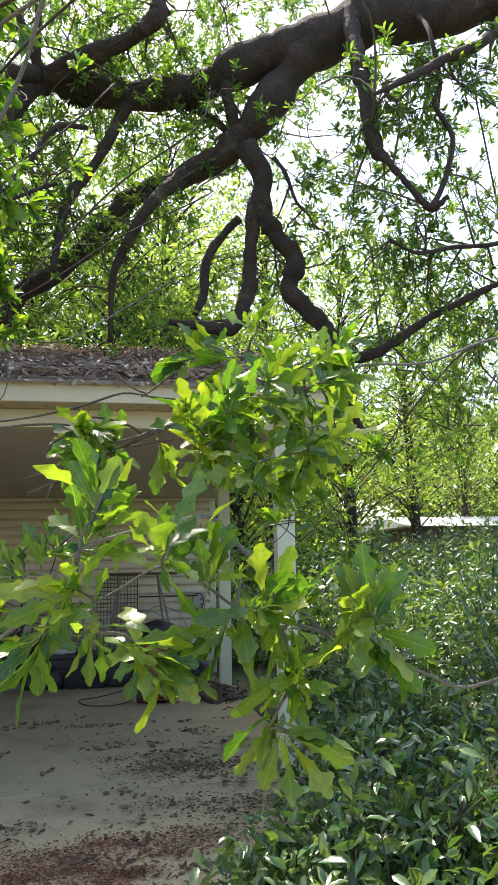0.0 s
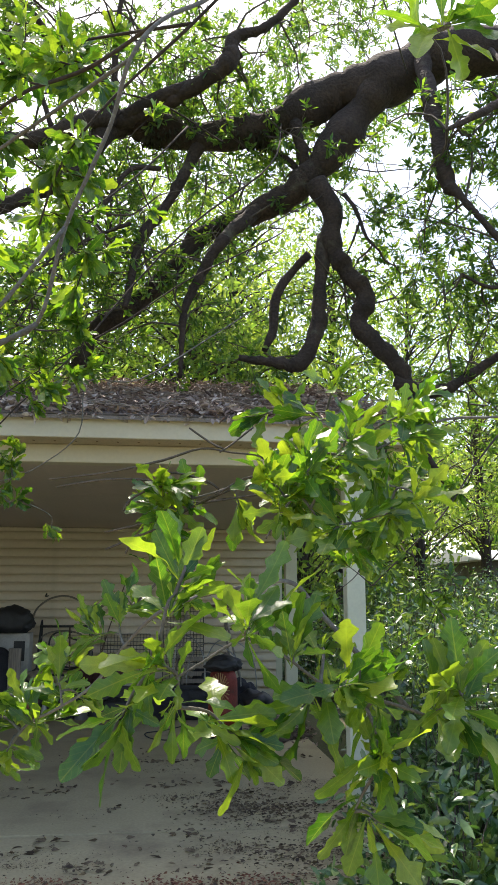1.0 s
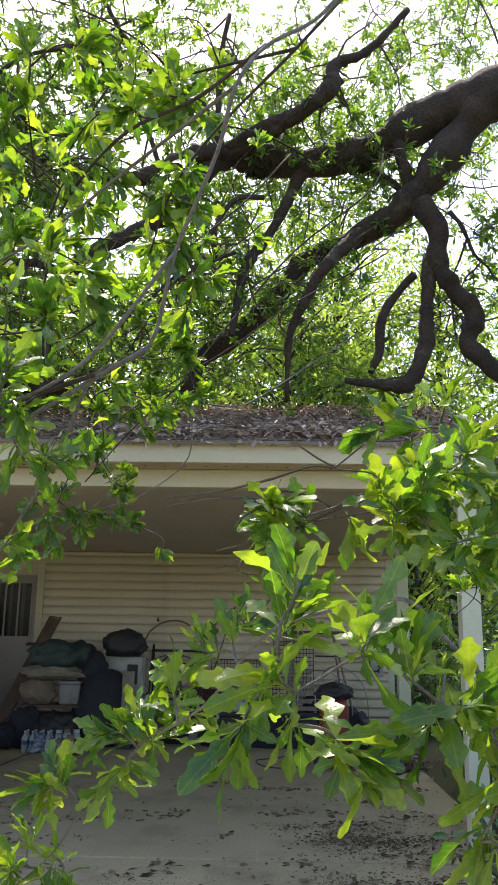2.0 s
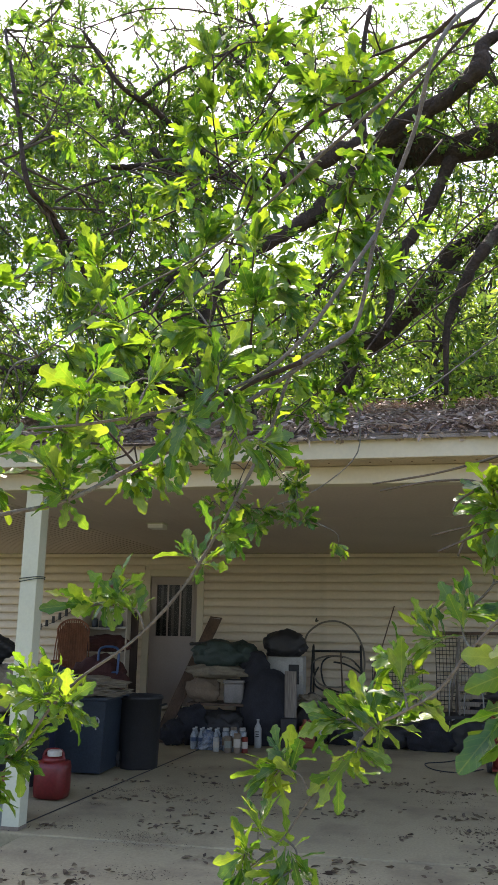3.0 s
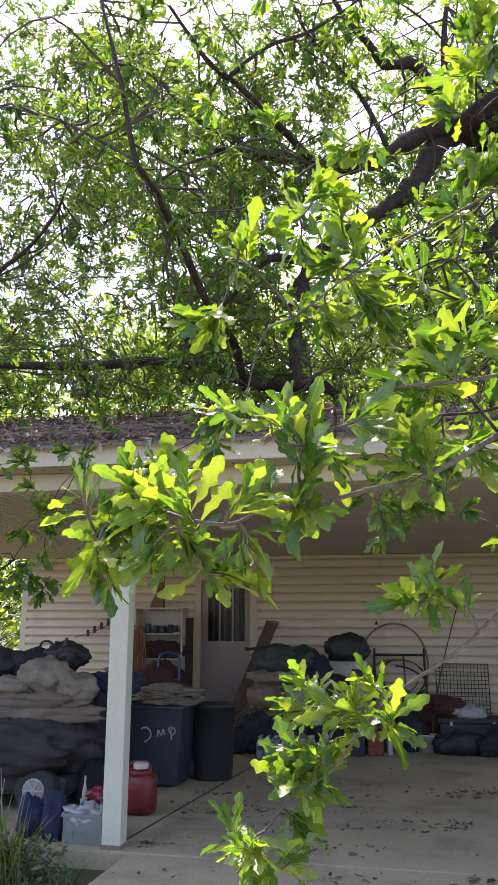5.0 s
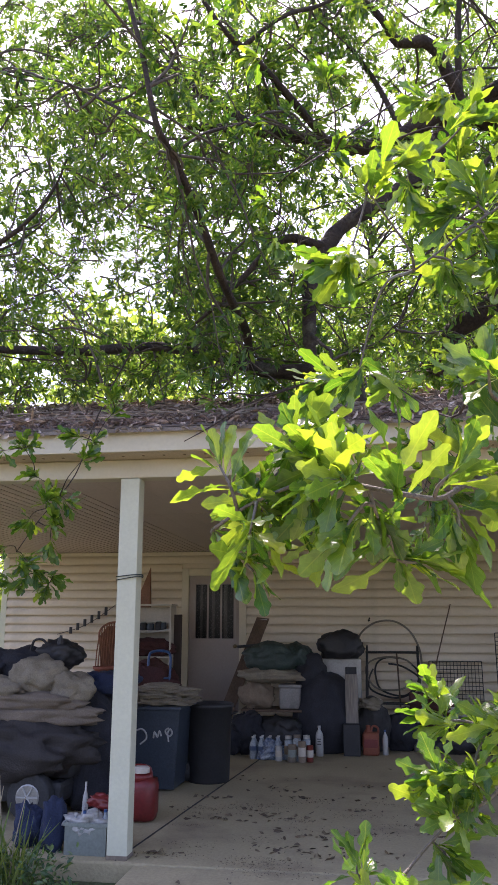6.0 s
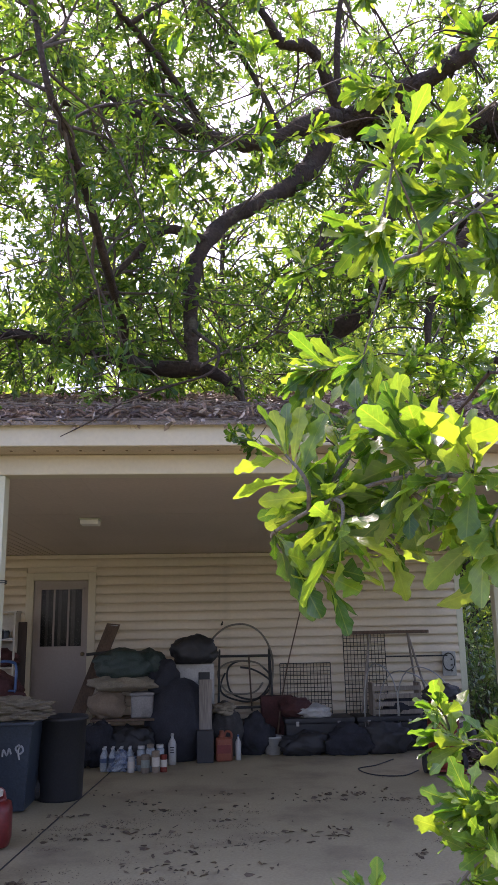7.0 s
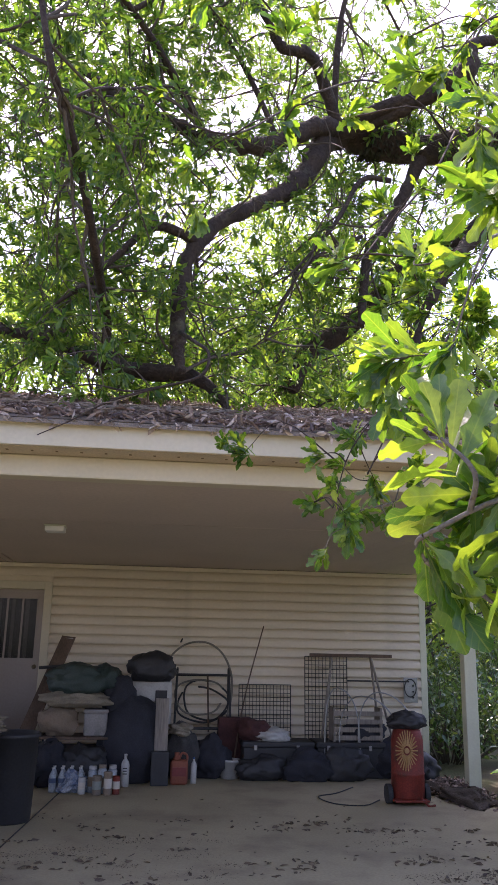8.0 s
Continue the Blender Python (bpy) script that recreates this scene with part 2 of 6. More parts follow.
def leaf_cloud(name, mat, form, places, ways, sizes, rng, droop=0.25, soft=True, tilt=0.8):
    """One mesh of many leaves: each lies at a place and points along its way."""
    v0, f0 = form
    n = len(places)
    p, d, s = np.asarray(places, float), np.asarray(ways, float), np.asarray(sizes, float)
    d = d / (np.linalg.norm(d, axis=1, keepdims=True) + 1e-9)
    d[:, 2] -= droop * rng.random(n)
    d /= np.linalg.norm(d, axis=1, keepdims=True) + 1e-9
    up = rng.normal(size=(n, 3)) * tilt + np.array([0, 0, 1.0])
    side = np.cross(up, d)
    side /= np.linalg.norm(side, axis=1, keepdims=True) + 1e-9
    nor = np.cross(d, side)
    v = (p[:, None] + s[:, None, None] * (v0[None, :, 0, None] * d[:, None] + v0[None, :, 1, None] * side[:, None] + v0[None, :, 2, None] * nor[:, None])).reshape(-1, 3)
    fa = (np.array(f0)[None] + (np.arange(n) * len(v0))[:, None, None]).reshape(-1, 4)
    me = bpy.data.meshes.new(name)
    me.vertices.add(len(v))
    me.vertices.foreach_set("co", v.ravel())
    me.loops.add(fa.size)
    me.loops.foreach_set("vertex_index", fa.ravel().astype(np.int32))
    me.polygons.add(len(fa))
    me.polygons.foreach_set("loop_start", np.arange(0, fa.size, 4, dtype=np.int32))
    me.polygons.foreach_set("use_smooth", np.ones(len(fa), bool))
    uv = me.uv_layers.new(name="UVMap")
    flat = np.array(f0).ravel()
    uv.data.foreach_set("uv", np.tile((v0[flat][:, :2] + [0, 0.5]).ravel(), n))
    me.materials.append(mat)
    me.update(calc_edges=True)
    return me


def rosettes(centres, ways, rng, count=8, size=0.085, spread=0.9):
    """Leaves in tufts: each tuft fans out round its twig's end."""
    P, D, S = [], [], []
    for c, w in zip(centres, ways):
        k = rng.integers(count - 2, count + 3)
        off = rng.normal(size=(k, 3)) * spread + np.asarray(w)
        P.append(np.asarray(c) + rng.normal(size=(k, 3)) * size * 0.18)
        D.append(off)
        S.append(size * rng.uniform(0.6, 1.25, k))
    return np.concatenate(P), np.concatenate(D), np.concatenate(S)


# ---- ground ----
def sheet(x0, x1, y0, y1, nx, ny, height):
    m = Mesher()
    xs, ys = np.linspace(x0, x1, nx), np.linspace(y0, y1, ny)
    m.v = [(x, y, height(x, y)) for y in ys for x in xs]
    m.f = [(j * nx + i, j * nx + i + 1, (j + 1) * nx + i + 1, (j + 1) * nx + i) for j in range(ny - 1) for i in range(nx - 1)]
    return m


FRONT, BACK, LEFT, RIGHT = 5.6, 11.85, -7.6, 1.68     # posts' line, rear wall, its two ends
CEIL = 2.7
structure("ground", sheet(-400, 400, -400, 400, 90, 90, lambda x, y: -0.13), SOIL, "dark leafy soil with patchy grass")

slab = Mesher()
slab.box(LEFT - 0.25, 1.58, 5.56, BACK + 0.05, -0.3, 0.0, 0.015)
slab_ob = structure("floor", slab, CONCRETE, "grey stained concrete carport slab with leaf litter")
drive = Mesher()
drive.box(-3.47, 1.3, -6.0, 5.548, -0.3, -0.006, 0.015)
tagged(part("driveway", drive, CONCRETE), "stained grey concrete driveway strewn with leaves", "driveway", "", "structure")
joint = Mesher()
joint.tube([(-3.62, 5.6, 0.0, 0.008), (-3.45, 7.6, 0.0, 0.008), (-3.26, 9.8, 0.0, 0.008), (-3.12, 11.6, 0.0, 0.008)], 5)
tagged(part("joint", joint, material("joint_dirt", (0.05, 0.045, 0.04), 0.95), slab_ob))

# ---- the carport and house ----
def siding_profile():
    """One lapped course, 0.13 high: a hollow shoulder above a rounded face."""
    return [(0.0, 0.0), (-0.043, 0.0), (-0.05, 0.014), (-0.048, 0.05), (-0.04, 0.085), (-0.022, 0.11), (-0.004, 0.124), (0.0, 0.13)]


wall = Mesher().box(LEFT, RIGHT, BACK + 0.002, BACK + 0.15, 0.0, CEIL)
wall_back = structure("wall_back", wall, VINYL, "cream vinyl lap siding on the rear wall of the carport")
COURSE = 0.13
DOOR = (-4.71, -3.71)             # the door casing's outer edges
course_mesh = {}
for x0, x1 in ((LEFT + 0.06, DOOR[0]), (DOOR[1], RIGHT - 0.1), (DOOR[0], DOOR[1])):
    m = Mesher()
    prof = siding_profile()
    m.v = [(x, y, z) for x in (x0, x1) for y, z in prof]
    k = len(prof)
    m.f = [(i, k + i, k + i + 1, i + 1) for i in range(k - 1)] + [tuple(range(k)), tuple(reversed(range(k, 2 * k)))]
    course_mesh[x0] = m.data("siding_course", VINYL)
for i in range(20):
    z = CEIL - 0.05 - COURSE * (i + 1)
    for x0 in course_mesh:
        if x0 == DOOR[0] and z > 0.32 - COURSE and z < 2.42:
            continue
        ob = new("siding_course", course_mesh[x0])
        ob.location = (0, BACK, z)
        ob.parent = wall_back
cove = Mesher().box(LEFT, RIGHT, BACK - 0.035, BACK, CEIL - 0.055, CEIL - 0.004, 0.006)
structure("trim_top", cove, VINYL, "cream cornice strip between wall and soffit")
for nm, x in (("trim_corner_1", RIGHT), ("trim_corner_2", LEFT + 0.06)):
    structure(nm, Mesher().box(x - 0.1, x, BACK - 0.045, BACK + 0.16, 0.0, CEIL - 0.06, 0.01), POST, "white corner post of the siding")
structure("wall_left", Mesher().box(LEFT, LEFT + 0.1, BACK + 0.151, BACK + 6, 0.0, CEIL), VINYL, "cream siding end wall")
structure("wall_right", Mesher().box(RIGHT - 0.1, RIGHT, BACK + 0.161, BACK + 6, 0.0, CEIL), VINYL, "cream siding end wall")
structure("wall_rear", Mesher().box(LEFT, RIGHT, BACK + 6.001, BACK + 6.1, 0.0, CEIL), VINYL, "cream siding rear wall")

# ceiling: ribbed soffit panels over the first bay, plain ones beyond, all running from the beam to the wall
ceil = Mesher()
x = LEFT - 0.25
while x < RIGHT:
    ribbed = x < -4.3
    wide, gap, deep = (0.08, 0.02, 0.012) if ribbed else (0.3, 0.003, 0.005)
    ceil.box(x, x + wide, FRONT + 0.02, 7.64, CEIL + 0.004, CEIL + 0.03)
    ceil.box(x, x + wide, 7.655, BACK, CEIL + 0.004, CEIL + 0.03)
    ceil.box(x + wide, x + wide + gap, FRONT + 0.02, BACK, CEIL + deep, CEIL + 0.03)
    x += wide + gap
ceil.box(LEFT - 0.25, RIGHT, FRONT + 0.03, BACK, CEIL + 0.031, CEIL + 0.06)
structure("ceiling", ceil, SOFFIT, "pinkish beige vinyl soffit ceiling, ribbed over the first bay")

beam = Mesher().box(LEFT - 0.3, 1.64, FRONT, FRONT + 0.15, CEIL, 2.846, 0.012)
structure("beam_front", beam, TRIM, "cream clad beam over the carport opening")
structure("beam_right", Mesher().box(1.49, 1.64, FRONT + 0.151, BACK - 0.05, CEIL, 2.87, 0.012), TRIM, "cream clad side beam")
structure("beam_left", Mesher().box(LEFT - 0.3, LEFT - 0.15, FRONT + 0.151, BACK - 0.05, CEIL, 2.87, 0.012), TRIM, "cream clad side beam")
EAVE, RIDGE_Y, RIDGE_Z = 5.34, 9.0, 4.26
structure("fascia", Mesher().box(LEFT - 0.5, RIGHT + 0.06, EAVE, EAVE + 0.03, 2.85, 3.015, 0.006), TRIM, "pale cream aluminium fascia board")
dark_dot = material("vent_dark", (0.22, 0.15, 0.09), 0.9)
vent = structure("eave_soffit", Mesher().box(LEFT - 0.5, RIGHT + 0.05, EAVE + 0.031, FRONT + 0.02, 2.848, 2.87), material("soffit_brown", (0.6, 0.48, 0.33), 0.6, 0.2), "narrow tan vented eave soffit")
slot = Mesher().box(-0.008, 0.008, -0.012, 0.012, -0.003, 0.003).data("vent_slot", dark_dot)
x = -7.0
while x < RIGHT:
    ob = new("vent_slot", slot)
    ob.location, ob.parent = (x, EAVE + 0.14, 2.848), vent
    x += 0.16

roof = Mesher()
slope = (RIDGE_Z - 3.03) / (RIDGE_Y - EAVE)
for sgn in (1, -1):
    ye = RIDGE_Y - sgn * (RIDGE_Y - EAVE + 0.05) if sgn > 0 else RIDGE_Y + (BACK + 6.3 - RIDGE_Y)
    ze = 3.015
    v = [(xx, yy, zz) for xx in (LEFT - 0.55, RIGHT + 0.1) for yy, zz in ((ye, ze), (RIDGE_Y, RIDGE_Z - 0.01), (RIDGE_Y, RIDGE_Z - 0.06), (ye, ze - 0.03))]
    roof.add(v, [(0, 1, 5, 4), (2, 3, 7, 6), (0, 4, 7, 3), (0, 3, 2, 1), (4, 5, 6, 7), (1, 2, 6, 5)])
roof_ob = structure("roof", roof, SHINGLE, "low grey shingle roof buried in leaf litter")
row = Mesher()
row.v = [(xx, yy, zz) for xx in (LEFT - 0.55, RIGHT + 0.1) for yy, zz in ((0, 0), (0, 0.012), (0.17, 0.17 * slope + 0.004), (0.17, 0.17 * slope))]
row.f = [(0, 1, 5, 4), (1, 2, 6, 5), (0, 3, 2, 1), (4, 5, 6, 7)]
row_me = row.data("shingle_course", SHINGLE)
for i in range(26):
    ob = new("shingle_course", row_me)
    y = EAVE - 0.05 + i * 0.14
    ob.location, ob.parent = (0, y, 3.02 + (y - EAVE + 0.05) * slope), roof_ob
# gable ends
for nm, xx in (("gable_right", RIGHT - 0.02), ("gable_left", LEFT - 0.5)):
    g = Mesher()
    g.add([(xx, EAVE + 0.05, 2.95), (xx, BACK + 6, 2.95), (xx, RIDGE_Y, RIDGE_Z - 0.08), (xx + 0.08, EAVE + 0.05, 2.95), (xx + 0.08, BACK + 6, 2.95), (xx + 0.08, RIDGE_Y, RIDGE_Z - 0.08)],
          [(0, 2, 1), (3, 4, 5), (0, 1, 4, 3), (1, 2, 5, 4), (2, 0, 3, 5)])
    structure(nm, g, TRIM, "cream gable end")


def porch_post(x, y, tied):
    p = thing("porch_post", "white square post on the slab" + (" with a cord tied round" if tied else ""), "post", "carport posts", (x, y, 0))
    part("shaft", Mesher().box(-0.075, 0.075, -0.07, 0.07, 0.012, CEIL - 0.002, 0.008), POST, p)
    part("base", Mesher().box(-0.077, 0.077, -0.072, 0.072, 0.0, 0.03, 0.004), material("post_foot", (0.25, 0.2, 0.15), 0.9), p, "grimy post foot")
    if tied:
        c = Mesher()
        for z0, z1 in ((1.95, 1.965), (1.925, 1.95)):
            c.tube([(-0.08, -0.075, z0, 0.004), (0.08, -0.075, z1, 0.004), (0.08, 0.075, z1, 0.004), (-0.08, 0.075, z0, 0.004), (-0.08, -0.075, z0, 0.004)], 5, steps=3)
        part("cord", c, material("dark_cord", (0.05, 0.06, 0.05), 0.9), p, "thin dark cord")
    return p


porch_post(-3.615, FRONT + 0.072, True)
porch_post(1.3, FRONT + 0.072, True)
porch_post(1.47, 9.75, False)
porch_post(LEFT - 0.1, FRONT + 0.072, False)

# door in the rear wall
def house_door():
    d = thing("door_1", "closed pale house door with a three-light window, set above the slab", "door", "", (0, 0, 0), kind="structure")
    y = BACK - 0.012
    lo, hi, x0, x1 = 1.4, 2.2, -4.488, -3.903
    leaf = Mesher()
    leaf.box(-4.593, -3.823, y - 0.02, y + 0.011, 0.35, lo, 0.003).box(-4.593, -3.823, y - 0.02, y + 0.011, hi, 2.325, 0.003)
    leaf.box(-4.593, x0, y - 0.02, y + 0.011, lo, hi).box(x1, -3.823, y - 0.02, y + 0.011, lo, hi)
    part("door_leaf", leaf, DOORPAINT, d)
    # thin backing sheet; the unlit room's darkness is put into its colour
    part("dark_backing", Mesher().box(x0, x1, y + 0.008, y + 0.011, lo, hi), material("unlit_room_paint", (0.02, 0.018, 0.017), 0.9), d, "near-black panel behind the glass, painted as an unlit room")
    for a, b in ((-4.425, -4.385), (-4.245, -4.2), (-4.06, -4.005)):
        m = Mesher()
        k = 9
        m.v = [(a + (b - a) * i / (k - 1), y + 0.002 - 0.004 * abs(math.sin(i * 1.4)) + dy, z) for dy in (0.0, 0.002) for z in (lo, hi) for i in range(k)]
        for q in (0, 2 * k):
            m.f += [(q + i, q + i + 1, q + k + i + 1, q + k + i) for i in range(k - 1)]
        part("curtain", m, material("dusty_curtain", (0.12, 0.104, 0.094), 0.95, 0.2), d, "pale pleated curtain", True)
    fr = [(-4.708, -4.598, 0.3, 2.44), (-3.818, -3.708, 0.3, 2.44), (-4.600, -3.816, 2.33, 2.44)]
    for a, b, z0, z1 in fr:
        part("casing", Mesher().box(a, b, y - 0.05, y + 0.03, z0, z1, 0.008), TRIM, d)
    part("sill", Mesher().box(-4.708, -3.708, y - 0.09, y + 0.03, 0.3, 0.345, 0.008), TRIM, d)
    for a, b in ((-4.488, -4.313), (-4.288, -4.108), (-4.083, -3.903)):
        w = part("light", Mesher().box(a, b, y - 0.018, y - 0.014, 1.40, 2.2), PANE, d, "clear glass light")
        w.visible_shadow = False
    mold = Mesher()
    for a, b, z0, z1 in ((-4.518, -4.488, 1.37, 2.23), (-3.903, -3.873, 1.37, 2.23), (-4.518, -3.873, 1.37, 1.4), (-4.518, -3.873, 2.2, 2.23), (-4.313, -4.288, 1.4, 2.2), (-4.108, -4.083, 1.4, 2.2)):
        mold.box(a, b, y - 0.034, y - 0.018, z0, z1)
    part("window_bars", mold, DOORPAINT, d)
    k = Mesher()
    k.tube([(-3.878, y - 0.02, 1.29, 0.03), (-3.878, y - 0.05, 1.29, 0.015), (-3.878, y - 0.07, 1.29, 0.03), (-3.878, y - 0.1, 1.29, 0.012)], 10)
    part("door_knob", k, material("dark_brass", (0.16, 0.13, 0.08), 0.4, metal=0.8), d)


house_door()
lamp = thing("ceiling_light", "small unlit white box light on the soffit", "light", "", (-3.27, 7.95, CEIL - 0.002))
part("housing", Mesher().box(-0.1, 0.1, -0.1, 0.1, -0.012, 0.0, 0.004), POST, lamp)
part("diffuser", Mesher().box(-0.09, 0.09, -0.09, 0.09, -0.06, -0.012, 0.012), material("opal", (0.8, 0.79, 0.75), 0.35, 0.04, bump=0.0), lamp)

# ---- the big oak: limbs over the roof ----
limb_paths = {}


def limb_path(name, *pts):
    limb_paths[name] = [(x - 0.045, y, z, r) for x, y, z, r in pts]


limb_path("main", (5.3, 6.0, 6.3, 0.34), (4.6, 6.0, 7.0, 0.3), (3.85, 6.0, 7.3, 0.26), (3.23, 6.12, 7.14, 0.23), (2.79, 6.24, 7.16, 0.226), (2.35, 6.36, 7.07, 0.247), (1.89, 6.48, 6.86, 0.25), (1.44, 6.6, 6.77, 0.199), (0.99, 6.72, 6.55, 0.182), (0.52, 6.82, 6.42, 0.161), (0.06, 6.88, 6.4, 0.147), (-0.46, 6.95, 6.5, 0.14), (-0.73, 6.87, 6.45, 0.116), (-0.98, 6.73, 6.08, 0.102), (-1.17, 6.6, 5.71, 0.088), (-1.52, 6.4, 5.35, 0.072), (-1.88, 6.2, 5.03, 0.065), (-2.11, 6.0, 4.64, 0.065), (-2.19, 5.93, 4.26, 0.066), (-2.19, 5.87, 3.86, 0.055), (-2.16, 5.8, 3.55, 0.042))
limb_path("knee", (-0.75, 6.8, 6.42, 0.08), (-0.35, 6.63, 6.5, 0.068), (-0.08, 6.46, 6.58, 0.075), (0.16, 6.29, 6.66, 0.077), (0.36, 6.2, 6.8, 0.088), (0.4, 6.2, 7.04, 0.061), (0.74, 6.2, 7.22, 0.045), (1.14, 6.2, 7.69, 0.034))
limb_path("falling", (1.99, 6.4, 6.91, 0.231), (1.64, 6.5, 6.42, 0.177), (1.31, 6.62, 5.95, 0.155), (1.02, 6.8, 5.72, 0.13), (0.6, 7.05, 5.58, 0.115), (0.17, 7.24, 5.45, 0.112), (-0.13, 7.26, 5.06, 0.101), (-0.53, 7.27, 4.63, 0.099), (-0.92, 7.29, 4.36, 0.098), (-1.11, 7.3, 3.98, 0.107))
limb_path("inner", (0.72, 6.9, 5.6, 0.08), (0.35, 6.65, 5.14, 0.06), (0.14, 6.7, 4.79, 0.05), (-0.02, 6.75, 4.4, 0.036), (-0.05, 6.8, 3.75, 0.02))
limb_path("crooked", (1.25, 6.5, 5.75, 0.102), (1.41, 6.52, 5.41, 0.096), (1.43, 6.54, 5.06, 0.09), (1.59, 6.56, 4.8, 0.101), (1.75, 6.58, 4.59, 0.107), (1.69, 6.6, 4.3, 0.089), (1.87, 6.56, 4.06, 0.097), (2.09, 6.52, 3.77, 0.077), (2.16, 6.48, 3.37, 0.049), (2.32, 6.44, 2.87, 0.035), (2.61, 6.4, 2.54, 0.024))
limb_path("hook", (1.36, 6.6, 5.2, 0.074), (1.3, 6.6, 4.69, 0.067), (1.27, 6.6, 4.23, 0.077), (1.1, 6.6, 3.88, 0.077), (0.8, 6.6, 3.88, 0.046), (0.5, 6.6, 3.91, 0.027))
limb_path("stub", (1.2, 6.6, 5.0, 0.045), (1.08, 6.7, 4.9, 0.04), (0.89, 6.7, 4.6, 0.05), (0.85, 6.7, 4.24, 0.047), (0.76, 6.7, 4.02, 0.028))
limb_path("broken", (2.3, 6.25, 7.15, 0.1), (2.25, 5.96, 6.5, 0.071), (2.26, 5.81, 6.05, 0.096), (2.28, 5.67, 5.37, 0.077), (2.36, 5.57, 5.16, 0.035), (2.53, 5.51, 4.9, 0.032), (2.7, 5.46, 4.69, 0.035), (2.84, 5.4, 4.78, 0.022))
limb_path("right", (3.9, 5.9, 7.1, 0.07), (3.33, 5.5, 6.4, 0.052), (2.83, 5.4, 6.07, 0.046), (2.49, 5.3, 5.81, 0.037), (2.12, 5.2, 5.55, 0.017))
limb_path("low_right", (2.0, 6.52, 3.7, 0.066), (2.33, 6.4, 3.58, 0.06), (2.59, 6.3, 3.68, 0.049), (3.0, 6.2, 3.95, 0.038), (3.66, 6.1, 4.27, 0.031), (4.09, 6.0, 4.4, 0.025))
limb_path("low_right_b", (5.0, 6.0, 5.3, 0.04), (4.13, 6.0, 4.87, 0.025), (3.57, 5.88, 4.59, 0.024), (3.02, 5.75, 4.46, 0.021), (2.62, 5.62, 4.33, 0.018), (2.31, 5.5, 4.39, 0.012))
limb_path("wavy", (2.95, 6.1, 7.1, 0.03), (2.85, 5.6, 6.52, 0.021), (2.91, 5.56, 5.98, 0.024), (2.82, 5.52, 5.72, 0.023), (2.96, 5.48, 5.38, 0.026), (2.82, 5.44, 4.91, 0.025), (2.66, 5.4, 4.64, 0.03))
limb_path("arm", (-0.8, 6.75, 6.42, 0.1), (-1.01, 6.6, 6.32, 0.09), (-1.35, 6.53, 6.08, 0.083), (-1.77, 6.47, 5.95, 0.076), (-2.18, 6.4, 6.03, 0.063), (-2.63, 6.27, 6.08, 0.054), (-2.94, 6.13, 6.05, 0.04), (-3.28, 6.0, 6.0, 0.023))
limb_path("top", (-0.69, 6.8, 6.4, 0.07), (-1.04, 6.48, 6.96, 0.053), (-1.33, 6.36, 6.94, 0.052), (-1.51, 6.24, 7.13, 0.033), (-1.69, 6.12, 7.3, 0.025), (-1.86, 6.0, 7.58, 0.018))
limb_path("drop", (0.14, 6.86, 6.35, 0.073), (-0.19, 6.82, 5.61, 0.051), (-0.45, 6.75, 5.17, 0.052), (-0.53, 6.68, 4.78, 0.041), (-0.59, 6.6, 4.36, 0.03))
limb_path("low_left", (-6.2, 7.3, 4.5, 0.03), (-4.62, 7.0, 4.28, 0.054), (-4.12, 6.9, 4.25, 0.053), (-3.73, 6.8, 4.21, 0.048), (-3.19, 6.7, 4.07, 0.052), (-2.8, 6.6, 3.9, 0.066), (-2.47, 6.5, 3.79, 0.07), (-2.06, 6.4, 3.75, 0.065), (-1.83, 6.3, 3.54, 0.041), (-1.75, 6.2, 3.36, 0.022))
limb_path("tall_left", (-2.76, 6.4, 3.74, 0.04), (-2.73, 6.0, 3.98, 0.038), (-2.74, 5.4, 4.0, 0.034), (-2.75, 4.9, 4.03, 0.031), (-2.81, 4.5, 4.25, 0.027), (-2.9, 4.1, 4.47, 0.023), (-2.95, 3.9, 4.56, 0.02), (-3.07, 3.9, 5.13, 0.016), (-3.29, 4.0, 5.92, 0.011))
limb_path("climber", (-2.04, 6.4, 5.99, 0.04), (-2.09, 6.1, 5.88, 0.036), (-2.38, 5.5, 5.95, 0.03), (-2.58, 5.25, 6.07, 0.026), (-2.74, 5.0, 6.09, 0.022), (-2.88, 4.9, 6.28, 0.018), (-3.05, 4.8, 6.54, 0.013))
limb_path("side_shoot", (-2.65, 5.15, 6.06, 0.02), (-2.34, 5.3, 6.44, 0.018), (-2.03, 5.5, 6.69, 0.016), (-1.74, 5.7, 7.02, 0.014), (-1.49, 5.9, 7.37, 0.01))
limb_path("riser", (-1.34, 6.6, 6.14, 0.03), (-1.55, 6.7, 6.75, 0.026), (-1.82, 6.6, 7.17, 0.022), (-2.1, 6.3, 7.37, 0.017), (-2.22, 6.2, 7.64, 0.012))
limb_path("arm_fork", (-2.65, 6.5, 6.21, 0.045), (-2.96, 6.45, 6.44, 0.04), (-3.3, 6.4, 6.68, 0.033), (-3.58, 6.3, 7.01, 0.024), (-3.86, 6.2, 7.38, 0.014))
limb_path("tall_side", (-2.95, 3.95, 4.57, 0.012), (-3.28, 4.2, 4.9, 0.011), (-3.73, 4.4, 5.29, 0.009), (-4.12, 4.6, 5.56, 0.007), (-4.6, 4.8, 5.84, 0.005))
